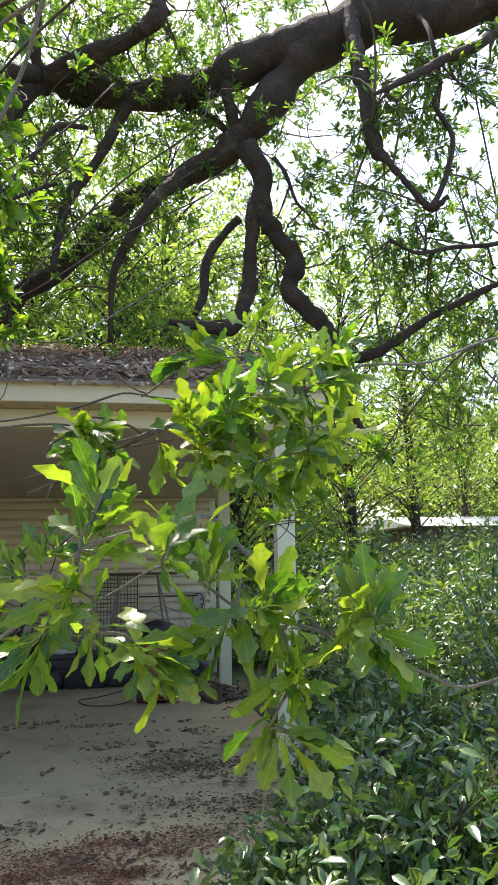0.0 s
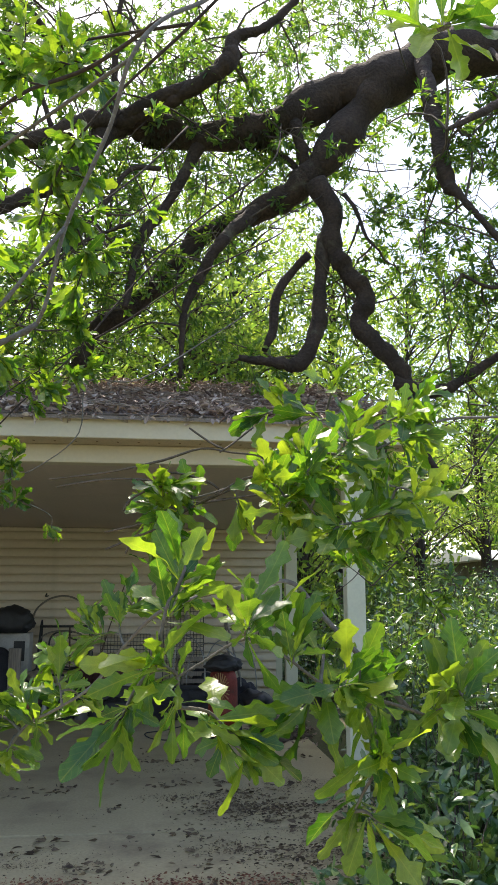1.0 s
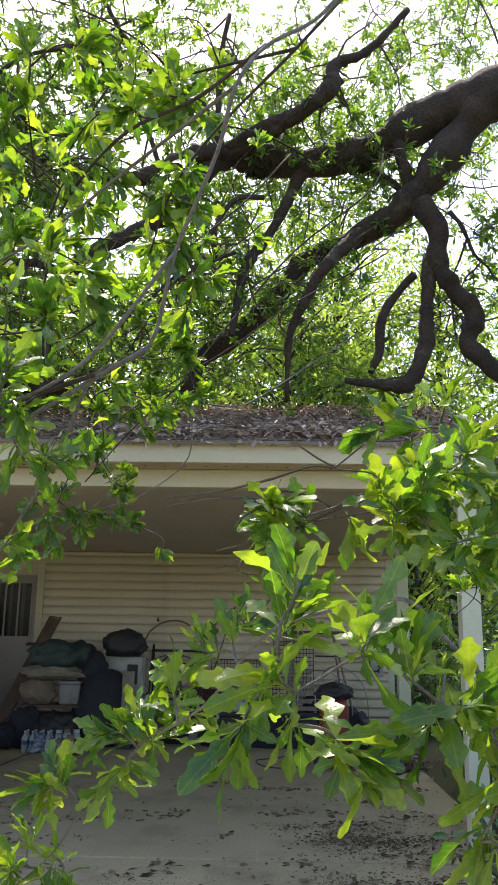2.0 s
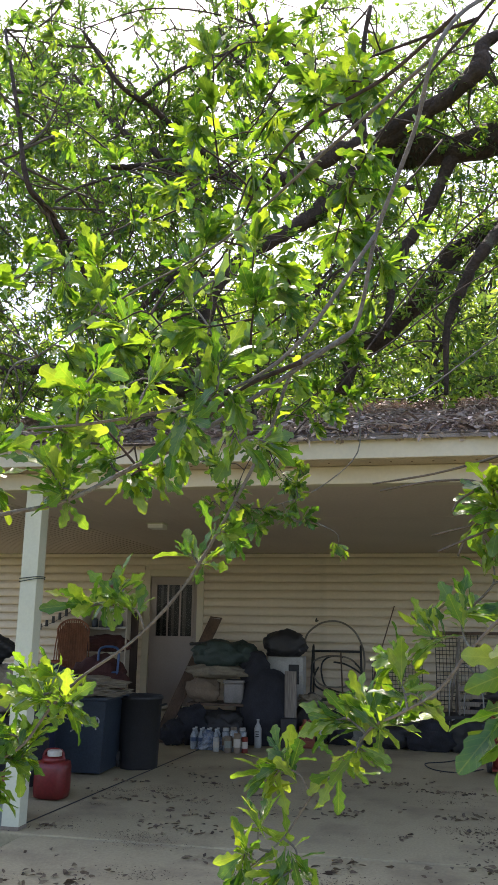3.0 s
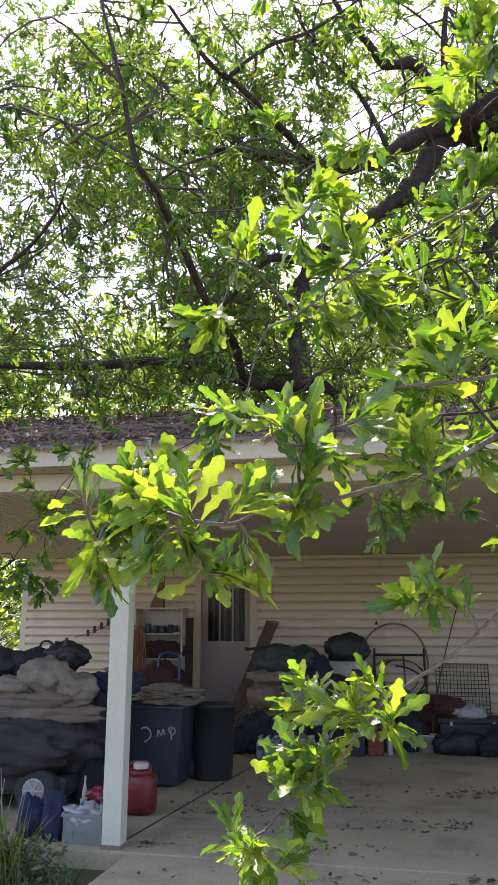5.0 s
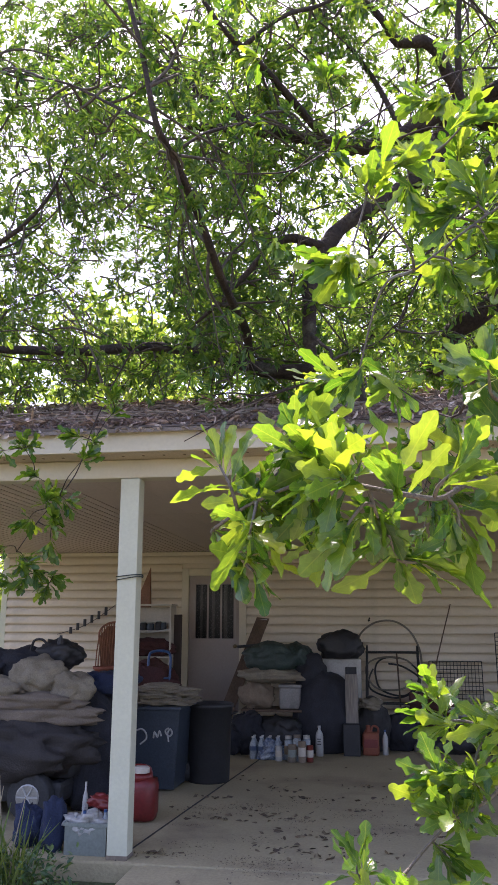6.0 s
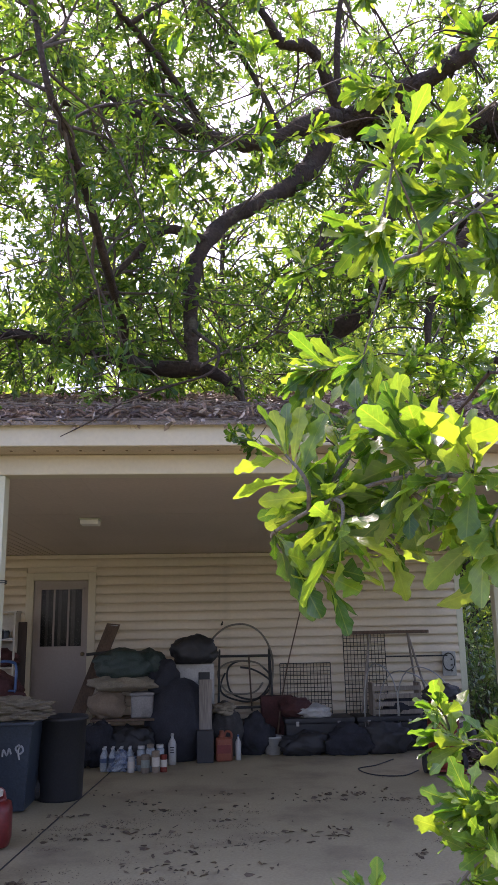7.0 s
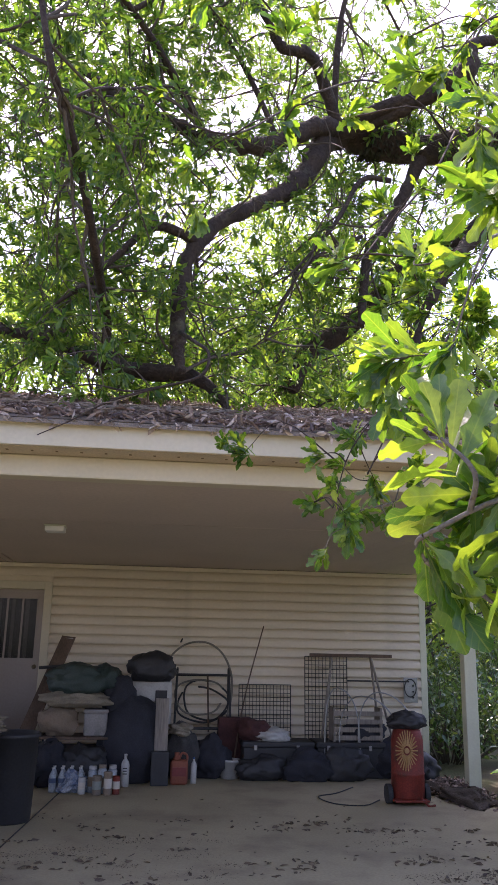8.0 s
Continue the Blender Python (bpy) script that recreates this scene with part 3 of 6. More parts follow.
limb_path("tall_side_b", (-2.9, 4.1, 4.47, 0.012), (-2.75, 4.4, 4.81, 0.01), (-2.58, 4.7, 5.06, 0.009), (-2.43, 5.0, 5.35, 0.006))
limb_path("left_shoot", (-5.4, 6.0, 4.62, 0.03), (-5.02, 5.9, 4.89, 0.024), (-4.69, 5.8, 5.04, 0.02), (-4.45, 5.8, 5.34, 0.014), (-4.33, 5.8, 5.65, 0.008))
limb_path("up_right", (-0.78, 6.8, 6.4, 0.04), (-0.76, 6.6, 7.38, 0.03), (-0.67, 6.5, 7.9, 0.025))
limb_path("droop", (-0.57, 6.6, 5.23, 0.02), (-0.88, 6.4, 4.98, 0.016), (-1.14, 6.3, 4.75, 0.012), (-1.35, 6.2, 4.33, 0.01), (-1.5, 6.1, 3.99, 0.006))
limb_path("droop_b", (-0.29, 6.6, 5.83, 0.03), (-0.59, 6.5, 5.74, 0.025), (-0.8, 6.4, 5.32, 0.02), (-1.05, 6.3, 4.92, 0.015), (-1.35, 6.2, 4.53, 0.008))
limb_path("roof_twig", (-3.04, 5.15, 2.87, 0.003), (-2.85, 5.18, 2.98, 0.005), (-2.61, 5.2, 3.13, 0.007), (-2.32, 5.22, 3.24, 0.009), (-2.04, 5.25, 3.35, 0.011), (-1.99, 5.28, 3.52, 0.012), (-2.07, 5.4, 3.64, 0.014), (-2.18, 5.86, 3.9, 0.018))
limb_path("roof_twig_b", (-2.95, 5.0, 3.12, 0.003), (-2.72, 5.1, 3.2, 0.005), (-2.5, 5.2, 3.2, 0.006), (-2.3, 5.22, 3.25, 0.008))
limb_path("cross_left", (-2.08, 5.98, 4.73, 0.04), (-2.4, 5.78, 4.71, 0.037), (-2.66, 5.65, 4.38, 0.025), (-2.82, 5.52, 4.11, 0.018), (-3.03, 5.4, 3.86, 0.012))
limb_path("upper", (-0.68, 6.75, 6.45, 0.069), (-0.27, 6.5, 6.58, 0.069), (0.08, 6.4, 6.67, 0.069), (0.45, 6.25, 6.95, 0.08))
limb_path("prong", (1.07, 6.6, 6.7, 0.07), (1.08, 6.6, 6.38, 0.055), (1.18, 6.65, 6.01, 0.065))
limb_path("strut", (0.51, 6.9, 6.46, 0.02), (0.76, 6.8, 6.32, 0.03), (0.99, 6.75, 6.12, 0.035), (1.21, 6.7, 5.88, 0.04))
limb_path("spur", (1.52, 6.4, 5.56, 0.025), (1.6, 6.3, 5.36, 0.02), (1.69, 6.25, 5.05, 0.016), (1.8, 6.2, 4.89, 0.01))
limb_path("spur_b", (1.63, 6.28, 5.21, 0.012), (1.55, 6.25, 4.99, 0.01), (1.47, 6.25, 4.81, 0.006))
oak = thing("oak_tree", "spreading water oak with dark mossy limbs over the roof", "tree", "", (5.6, 5.9, -0.13))
base = Matrix.Translation((-5.6, -5.9, 0.13))


def grown(name, mesher, mat, label="", soft=True):
    """A part of the oak, given in world places."""
    ob = part(name, mesher, mat, oak, label, soft)
    ob.matrix_basis = base
    return ob


grown("trunk", Mesher().tube([(5.6, 5.9, -0.3, 0.62), (5.6, 5.9, 0.3, 0.46), (5.58, 5.93, 2.5, 0.4), (5.5, 5.97, 4.6, 0.4), (5.25, 6.0, 6.35, 0.36), (4.7, 6.0, 6.95, 0.3)], 20, 0.12), BARK, "dark furrowed oak trunk")
for nm, pts in limb_paths.items():
    big_limb = pts[0][3] > 0.06
    grown("limb", Mesher().tube(pts, 14 if big_limb else 7, 0.45 if big_limb else 0.3, steps=9 if big_limb else 4), BARK)
# a shaggy fringe of resurrection fern under the main limb
rng = np.random.default_rng(11)
fp, fd = [], []
for i in range(900):
    u = rng.random()
    c = np.array([-0.5, 6.93, 6.48]) + u * (np.array([0.75, 6.78, 6.45]) - np.array([-0.5, 6.93, 6.48]))
    a = rng.uniform(-2.6, 0.2)
    fp.append(c + 0.14 * np.array([0.1 * rng.normal(), math.cos(a), math.sin(a)]))
    fd.append((rng.normal() * 0.5, math.cos(a), math.sin(a) - 0.3))
fern = new("fern_fringe", leaf_cloud("fern_fringe", material("dry_fern", (0.05, 0.05, 0.025), 0.9, 0.4), leaf_form(LEAF_SMALL), fp, fd, rng.uniform(0.04, 0.1, 900), rng))
fern.parent, fern.matrix_basis = oak, base
tagged(fern, "dry brown fern fringe on the limb", kind="stuff")

# ---- leafy side branches on the limbs ----
def bough(rng, start, way, length, r, sag=0.25, parts=5):
    """A wandering branch: points (x, y, z, radius)."""
    p, d = np.array(start, float), np.array(way, float)
    out = []
    for i in range(parts + 1):
        out.append((*p, max(r * (1 - i / (parts + 0.6)), 0.003)))
        d = d + rng.normal(size=3) * 0.35 + np.array([0, 0, -sag * 0.3])
        d /= np.linalg.norm(d)
        p = p + d * length / parts
    return out


def leafy(rng, starts, wood, reach=(0.5, 1.7), tufts=9, size=0.085, keep=None, r=0.013):
    C, W = [], []
    for s, lean in starts:
        w = rng.normal(size=3) + np.array(lean)
        w /= np.linalg.norm(w)
        b = bough(rng, s, w, rng.uniform(*reach), r)
        if keep:
            k = next((i for i, q in enumerate(b) if i and not keep(q)), len(b))
            b = b[:k]
            if k < 3:
                continue
        wood.tube(b, 4, steps=2, caps=False)
        sm = smooth(b, 3)
        for k in range(tufts):
            i = int(rng.integers(len(sm) // 4, len(sm)))
            q = np.array(sm[i][0])
            d = rng.normal(size=3)
            d /= np.linalg.norm(d)
            e = q + d * rng.uniform(0.08, 0.3)
            if keep and not keep(e) or lean[1] > 1 and e[1] < s[1] - 0.05:
                continue
            wood.tube([(*q, 0.0045), (*((q + e) / 2 + rng.normal(size=3) * 0.02), 0.0035), (*e, 0.002)], 3, steps=1, caps=False)
            C.append(e)
            W.append(d)
    return C, W


rng = np.random.default_rng(5)
starts = []
for nm, pts in limb_paths.items():
    if nm in ("roof_twig", "roof_twig_b", "stub"):
        continue
    sm = smooth(pts, 4)
    span = sum((sm[i + 1][0] - sm[i][0]).length for i in range(len(sm) - 1))
    bare = nm in ("main", "falling", "crooked", "hook", "broken", "arm", "wavy", "top", "prong", "strut", "spur", "spur_b")
    n = int(span * (3 if bare else 6))
    for k in range(n):
        q = np.array(sm[int(rng.integers(len(sm) // 5, len(sm)))][0])
        starts.append((q, (0, 2.4 if bare else 1.6, 0.5)))
# branches of the crown beyond the limbs
for k in range(1900):
    q = np.array([rng.uniform(-10.5, 4.8), rng.uniform(6.9, 10.5), rng.uniform(4.6, 10.8)])
    if noise.noise(Vector(q) * 0.62 + Vector((3.1, 0, 7.7))) > 0.06 and (q[0] < -2.6 or rng.random() < 0.2):
        starts.append((q, (0, 0, 0)))
for k in range(190):
    q = np.array([rng.uniform(-10.0, -2.4), rng.uniform(6.4, 9.0), rng.uniform(4.6, 9.8)])
    if noise.noise(Vector(q) * 0.7) > -0.05:
        starts.append((q, (0, 0, 0)))
for k in range(95):
    starts.append((np.array([rng.uniform(-1.8, 4.6), rng.uniform(9.4, 12.6), rng.uniform(8.3, 12.6)]), (0, 0, 0)))
for k in range(20):
    starts.append((np.array([rng.uniform(-1.2, 1.8), rng.uniform(7.8, 10.2), rng.uniform(7.0, 9.4)]), (0, 0, 0)))
for k in range(48):
    starts.append((np.array([rng.uniform(-6.5, -2.8), rng.uniform(6.6, 8.8), rng.uniform(4.8, 8.2)]), (0, 0, 0)))
for k in range(80):
    x, y = rng.uniform(-7.5, -1.6), rng.uniform(5.9, 8.6)
    starts.append((np.array([x, y, 3.35 + 0.34 * (y - EAVE) + 0.5 * rng.random()]), (0, 0.3, 0.1)))
for k in range(48):
    starts.append((np.array([rng.uniform(2.3, 5.5), rng.uniform(6.0, 9.5), rng.uniform(3.0, 5.4)]), (0, 0, 0)))
wood = Mesher()


def over_roof(e):
    return e[2] > 3.15 + max(0, (e[1] - EAVE)) * 0.34 or e[1] < 5.2 or e[0] > 2.2


C, W = leafy(rng, starts, wood, tufts=10, keep=over_roof)


# unseen upper crown, added out of view to shade the low branches and limbs
def aloft(e):
    return e[2] > 2.4 + 0.97 * e[1] + 0.17 * max(0.0, -1.5 - e[0])


tops = []
for k in range(900):
    x, y = rng.uniform(-7.0, 4.0), rng.uniform(2.2, 12.5)
    q = np.array([x, y, 3.0 + 0.98 * y + 0.17 * max(0.0, -1.5 - x) + rng.uniform(0.0, 1.5)])
    # cover sets where the added crown shades and where sun comes through
    cover = 0.52 if -1.2 < x < 0.5 and y < 5 or -3 < x < -1.2 and 3.5 < y < 5.2 and rng.random() < 0.8 else 0.08 if y < 5 else 0.42 if y > 8.5 and x < -3 else 0.16 if y > 8.5 else 0.1
    if noise.noise(Vector(q) * 0.8 + Vector((1.7, 4.2, 0))) * 0.5 + 0.5 < cover + 0.05:
        tops.append((q, (0, 0, 0.2)))
C2, W2 = leafy(rng, tops, wood, tufts=9, keep=aloft)
# fuller boughs over the right end of the roof, beyond the limbs
rng_b = np.random.default_rng(88)
full = [(np.array([rng_b.uniform(-0.6, 2.2), rng_b.uniform(8.6, 10.6), rng_b.uniform(7.2, 9.8)]), (0, 0, 0)) for k in range(34)]
C3, W3 = leafy(rng_b, full, wood, tufts=10, keep=over_roof)
grown("twig_work", wood, TWIG, "thin grey-brown twigs")["kind"] = "stuff"
P, D, S = rosettes(C, W, rng, 12, 0.094)
ob = new("crown", leaf_cloud("crown", LEAF, two_halves(0.09, 0.145), P, D, S, rng, soft=False, tilt=1.2))
ob.parent, ob.matrix_basis = oak, base
tagged(ob, "sunlit tufts of narrow oak leaves", kind="stuff")
P, D, S = rosettes(C3, W3, rng_b, 12, 0.094)
ob = new("crown", leaf_cloud("crown", LEAF, two_halves(0.09, 0.145), P, D, S, rng_b, soft=False, tilt=1.2))
ob.parent, ob.matrix_basis = oak, base
tagged(ob, "sunlit tufts of narrow oak leaves", kind="stuff")
P, D, S = rosettes(C2, W2, rng, 7, 0.13)
ob = new("crown", leaf_cloud("crown", LEAF, two_halves(0.09, 0.145), P, D, S, rng, soft=False, tilt=1.2))
ob.parent, ob.matrix_basis = oak, base
tagged(ob, "unseen upper tufts of oak leaves, added to shade what hangs below", kind="stuff")

# ---- trees behind the house and to the side ----
def far_tree(x, y, height, wide, seed, leaf=0.2, count=5200, low=0.12):
    g = np.random.default_rng(seed)
    t = thing("tree", "leafy green tree behind the house, sunlit from above", "tree", "trees behind the house", (x, y, -0.13))
    w = Mesher()
    w.tube([(0, 0, 0, 0.22), (0.1, 0, height * 0.3, 0.17), (-0.1, 0.1, height * 0.65, 0.1), (0, 0, height * 0.93, 0.03)], 8, 0.1)
    part("trunk", w, BARK, t)
    br = Mesher()
    cs, ws = [], []
    n = int(count / 60)
    for i in range(n):
        h = height * g.uniform(low, 1.0)
        r = wide * math.sqrt(max(0.05, 1 - ((h / height - 0.5) / 0.56) ** 2)) * g.uniform(0.35, 1.05)
        a = g.uniform(0, 2 * math.pi)
        e = np.array([r * math.cos(a), r * math.sin(a), h])
        br.tube([(0, 0, max(h - 0.6 * r, 0.3), 0.035), (*(e * [0.5, 0.5, 1] - [0, 0, 0.15 * r]), 0.022), (*e, 0.008)], 4, steps=3, caps=False)
        m = 60
        cs.append(e + g.normal(size=(m, 3)) * [0.55, 0.55, 0.38])
        ws.append(g.normal(size=(m, 3)))
    part("branch_work", br, BARK, t)
    cs, ws = np.concatenate(cs), np.concatenate(ws)
    cs[:, 2] = np.maximum(cs[:, 2], 0.2)
    ob = new("crown", leaf_cloud("crown", LEAF_FAR, two_halves(0.2, 0.17, 0.3, 0.2), cs, ws, leaf * g.uniform(0.6, 1.3, len(cs)), g))
    ob.parent = t
    ob["kind"] = "stuff"
    return t


spots = [(-13, 19), (-9.5, 22), (-6, 19.5), (-2.5, 22.5), (0.8, 20),   (-16, 26), (-11, 28), (-4, 29), (3, 30), (-7.5, 16.5), (-3.6, 17), (0.2, 16.6),  (-15, 20)]
for i, (x, y) in enumerate(spots):
    g = random.Random(40 + i)
    far_tree(x, y, g.uniform(8.5, 12.0) * (1 + 0.012 * (y - 20)) * (0.8 if y < 15 else 1), g.uniform(2.4, 3.4), 70 + i, 0.25 if y > 17.5 else 0.2, 4600)

for i, (x, y, h) in enumerate([(6.5, 37, 7.2), (10.5, 41, 8.2), (14.5, 43, 8.6), (19, 41, 8.5), (8.5, 46, 9), (24, 44, 9), (3.4, 25, 6.0), (3.2, 18.6, 6.2), (-11.2, 13.4, 2.6), (-13.5, 16.5, 3.4)]):
    far_tree(x, y, h * 1.2, 1.5 if h < 3.5 else 2.6 + 0.04 * y, 130 + i, 0.2 if y < 30 else 0.4, 7000, 0.05)

for i, (x, y, h) in enumerate([(1.6, 19, 13), (4.6, 20.5, 14), (7.6, 23, 14), (11, 26, 15), (-1.6, 18, 13), (3.2, 27, 16), (15, 30, 15)]):
    far_tree(x, y, h if x < 4 else h * 0.85, 2.7, 160 + i, 0.15, 8400 if x < 4 else 7200, 0.25 if x < 4 else 0.3)

# a neighbour's house far behind the shrubs
far_house = thing("house", "low white-roofed house far behind the shrubs", "house", "", (14.6, 28.6, -0.13))
# shade behind the shrubs is put into this wall's dark brown
part("wall", Mesher().box(-3.2, 6, -2, 3, 0, 3.05), material("shaded_brown_wall", (0.13, 0.11, 0.085), 0.8, 0.3), far_house)
rf = Mesher()
rf.add([(-3.8, -2.6, 3.05), (6.6, -2.6, 3.05), (6.6, 3.4, 3.05), (-3.8, 3.4, 3.05), (-3.8, 0.4, 3.55), (6.6, 0.4, 3.55)], [(0, 1, 5, 4), (2, 3, 4, 5), (0, 4, 3), (1, 2, 5), (0, 3, 2, 1)])
part("roof", rf, material("white_metal_roof", (0.5, 0.51, 0.53), 0.5, 0.08), far_house, "white metal roof")

# ---- shrubs on the right ----
def shrub(x, y, height, wide, seed, count, leaf=0.06, label="dense dark green privet shrub beside the driveway"):
    g = np.random.default_rng(seed)
    t = thing("shrub", label, "shrub", "shrubs beside the driveway", (x, y, -0.13))
    st = Mesher()
    cs, ws = [], []
    n = max(8, count // 40)
    for i in range(n):
        a, q = g.uniform(0, 2 * math.pi), g.random() ** 0.5
        top = np.array([wide * q * math.cos(a), wide * q * math.sin(a), height * (1 - 0.5 * q * q) * g.uniform(0.45, 1.0)])
        foot = np.array([top[0] * 0.25, top[1] * 0.25, 0.0])
        mid = (top + foot) / 2 + g.normal(size=3) * 0.08
        st.tube([(*foot, 0.012), (*mid, 0.008), (*top, 0.003)], 4, steps=3, caps=False)
        u = g.uniform(0.35, 1.05, 40)[:, None]
        cs.append(foot + (top - foot) * u + g.normal(size=(40, 3)) * 0.11)
        ws.append(g.normal(size=(40, 3)) + [0, -0.2, 0.1])
    part("stem_work", st, TWIG, t)
    cs, ws = np.concatenate(cs), np.concatenate(ws)
    cs[:, 2] = np.maximum(cs[:, 2], 0.04)
    ob = new("foliage", leaf_cloud("foliage", LEAF_BUSH, leaf_form(LEAF_OVATE, 0.35, 0.3) if y < 3.7 else two_halves(0.2, 0.17, 0.3, 0.2), cs, ws, leaf * g.uniform(0.5, 1.5, len(cs)), g))
    ob.parent = t
    ob["kind"] = "stuff"
    return t


for i, (x, y, h, w, n) in enumerate([(1.35, 3.1, 0.95, 0.75, 3600), (2.1, 2.4, 1.1, 0.8, 3600), (1.75, 4.6, 1.15, 0.75, 3600), (2.9, 3.6, 1.5, 1.0, 4200), (2.3, 6.2, 1.5, 0.9, 3000), (3.4, 5.2, 1.8, 1.1, 4200),
                                     (2.7, 8.2, 1.8, 1.1, 3000), (4.3, 7.0, 2.0, 1.3, 4200), (3.4, 10.5, 2.1, 1.4, 3600), (5.2, 9.3, 2.1, 1.5, 3600), (2.6, 13.5, 2.3, 1.4, 2600), (5.4, 12.6, 2.3, 1.7, 3400), (4.3, 16, 2.5, 2.0, 2600), (7.6, 15.5, 2.75, 2.2, 3000), (9.5, 19, 3.3, 2.4, 4000), (6.4, 19, 3.3, 2.2, 3600), (12.2, 21, 3.4, 2.2, 3600), (8.2, 21.5, 3.3, 2.0, 3600), (10.8, 23, 3.4, 2.0, 3600), (0.95, 2.2, 0.55, 0.5, 1500), (0.75, 3.2, 0.5, 0.45, 1400)]):
    shrub(x, y, h, w, 200 + i, int(n * (1.45 if y < 3.7 else 1.15)), 0.078 if y < 7 else 0.1)

# ---- litter on roof, slab and drive ----
rng = np.random.default_rng(21)
n = 20000
px_ = rng.uniform(LEFT - 0.5, RIGHT + 0.05, n)
py_ = EAVE - 0.04 + (RIDGE_Y - EAVE) * rng.random(n) ** 1.3
pz_ = 3.035 + (py_ - EAVE + 0.05) * slope + rng.random(n) ** 2 * 0.07
w_ = rng.normal(size=(n, 3)) * [1, 1, 0.25]
tagged(new("roof_litter", leaf_cloud("roof_litter", LITTER, two_halves(0.08, 0.12, 0.5, 0.5), np.stack([px_, py_, pz_], 1), w_, 0.03 + 0.1 * rng.random(n) ** 1.6, rng, 0.1)), "thick brown dead leaves lying on the roof", "leaf litter", "", "stuff")
n = 5200
px_ = rng.uniform(LEFT - 0.5, RIGHT + 0.05, n)
py_ = EAVE - 0.04 + (RIDGE_Y - EAVE) * rng.random(n) ** 1.5
thin = np.array([noise.noise(Vector((a * 1.3, b * 2.2, 0.3))) > (0.25 if a < -2.2 else -0.1) for a, b in zip(px_, py_)])
px_, py_ = px_[thin], py_[thin]
n = len(px_)
pz_ = 3.06 + (py_ - EAVE + 0.05) * slope + rng.random(n) ** 2 * 0.06
# a ragged fringe of leaves lies over the roof's edge
px_ = np.concatenate([px_, rng.uniform(LEFT - 0.5, RIGHT + 0.05, 420)])
py_ = np.concatenate([py_, rng.uniform(EAVE - 0.09, EAVE + 0.02, 420)])
pz_ = np.concatenate([pz_, 3.0 + 0.025 * rng.random(420)])
n = len(px_)
tagged(new("roof_litter", leaf_cloud("roof_litter", LITTER_PALE, two_halves(0.16, 0.22, 0.5, 0.4), np.stack([px_, py_, pz_], 1), rng.normal(size=(n, 3)) * [1, 1, 0.3], rng.uniform(0.035, 0.085, n), rng, 0.1)), "bleached curled dead leaves on the roof", "leaf litter", "", "stuff")
sticks = Mesher()
for k in range(260):
    x, y, a, ln_ = rng.uniform(LEFT, RIGHT), EAVE + rng.random() ** 1.5 * 2.4, rng.uniform(-0.9, 0.9) + (math.pi if rng.random() < 0.5 else 0), rng.uniform(0.15, 0.7)
    q = [(x + ln_ * u * math.cos(a), y + ln_ * u * math.sin(a), 3.08 + max(y + ln_ * u * math.sin(a) - EAVE, -0.05) * slope + rng.uniform(0.0, 0.07)) for u in (0, 0.5, 1)]
    sticks.tube([(*p, 0.005 - 0.0015 * i) for i, p in enumerate(q)], 4, steps=2, caps=False)
tagged(part("roof_sticks", sticks, material("bleached_twig", (0.3, 0.25, 0.2), 0.9, 0.4)), "fallen twigs scattered over the roof litter", "twigs", "", "stuff")
LITTER_WET = material("dark_wet_leaf", (0.15, 0.105, 0.065), 0.8, 0.4, spread=0.5, island=True)
LITTER_RED = material("red_brown_straw", (0.22, 0.085, 0.052), 0.85, 0.4, spread=0.5, island=True)


def drift(name, label, mat, seed, patches, each, area, size, wide=(0.05, 0.22), stretch=2.6):
    """Leaves lying in drifts on the concrete."""
    g = np.random.default_rng(seed)
    P = []
    for k in range(patches):
        c = np.array([g.uniform(area[0], area[1]), g.uniform(area[2], area[3])])
        r = g.uniform(*wide)
        m = int(each * g.uniform(0.3, 1.4) * r / 0.12)
        P.append(c + g.normal(size=(m, 2)) * [r * stretch * 0.5, r * 0.6])
    P = np.concatenate(P)
    ok = (P[:, 0] > -7) & (P[:, 0] < 1.5) & (P[:, 1] < 11) & ((P[:, 1] > 5.6) | ((P[:, 0] > -3.45) & (P[:, 0] < 1.25)))
    P = P[ok]
    n = len(P)
    Q = np.concatenate([P, 0.004 + 0.012 * g.random((n, 1))], 1)
    tagged(new(name, leaf_cloud(name, mat, two_halves(0.13, 0.2, 0.3, 0.15), Q, g.normal(size=(n, 3)) * [1, 1, 0.06], g.uniform(*size, n), g, 0.0)), label, "leaf litter", "", "stuff")


drift("slab_litter", "dark damp leaves in drifts on the concrete", LITTER_WET, 31, 110, 20, (-3.4, 1.4, 3.0, 8.6), (0.03, 0.085), (0.03, 0.14))
drift("slab_litter", "dark damp leaves in drifts on the concrete", LITTER_WET, 32, 70, 5, (-7.0, 1.4, 1.5, 9.6), (0.02, 0.06))
drift("leaf_crumbs", "dark crumbled leaf mulch in smudges on the concrete", LITTER_WET, 34, 90, 130, (-3.4, 1.4, 2.2, 8.0), (0.006, 0.018), (0.05, 0.17))
drift("oak_straw", "reddish brown oak tassels in drifts on the drive", LITTER_RED, 35, 26, 420, (-1.0, 0.3, 3.5, 4.6), (0.008, 0.03), (0.05, 0.16), 3.0)
drift("slab_litter", "dark damp leaves in drifts on the concrete", LITTER_WET, 36, 40, 60, (0.2, 1.15, 4.2, 6.6), (0.012, 0.04), (0.06, 0.2))
drift("oak_straw", "reddish brown oak tassels in drifts on the drive", LITTER_RED, 33, 60, 60, (-2.4, 0.5, 1.8, 4.6), (0.015, 0.045))

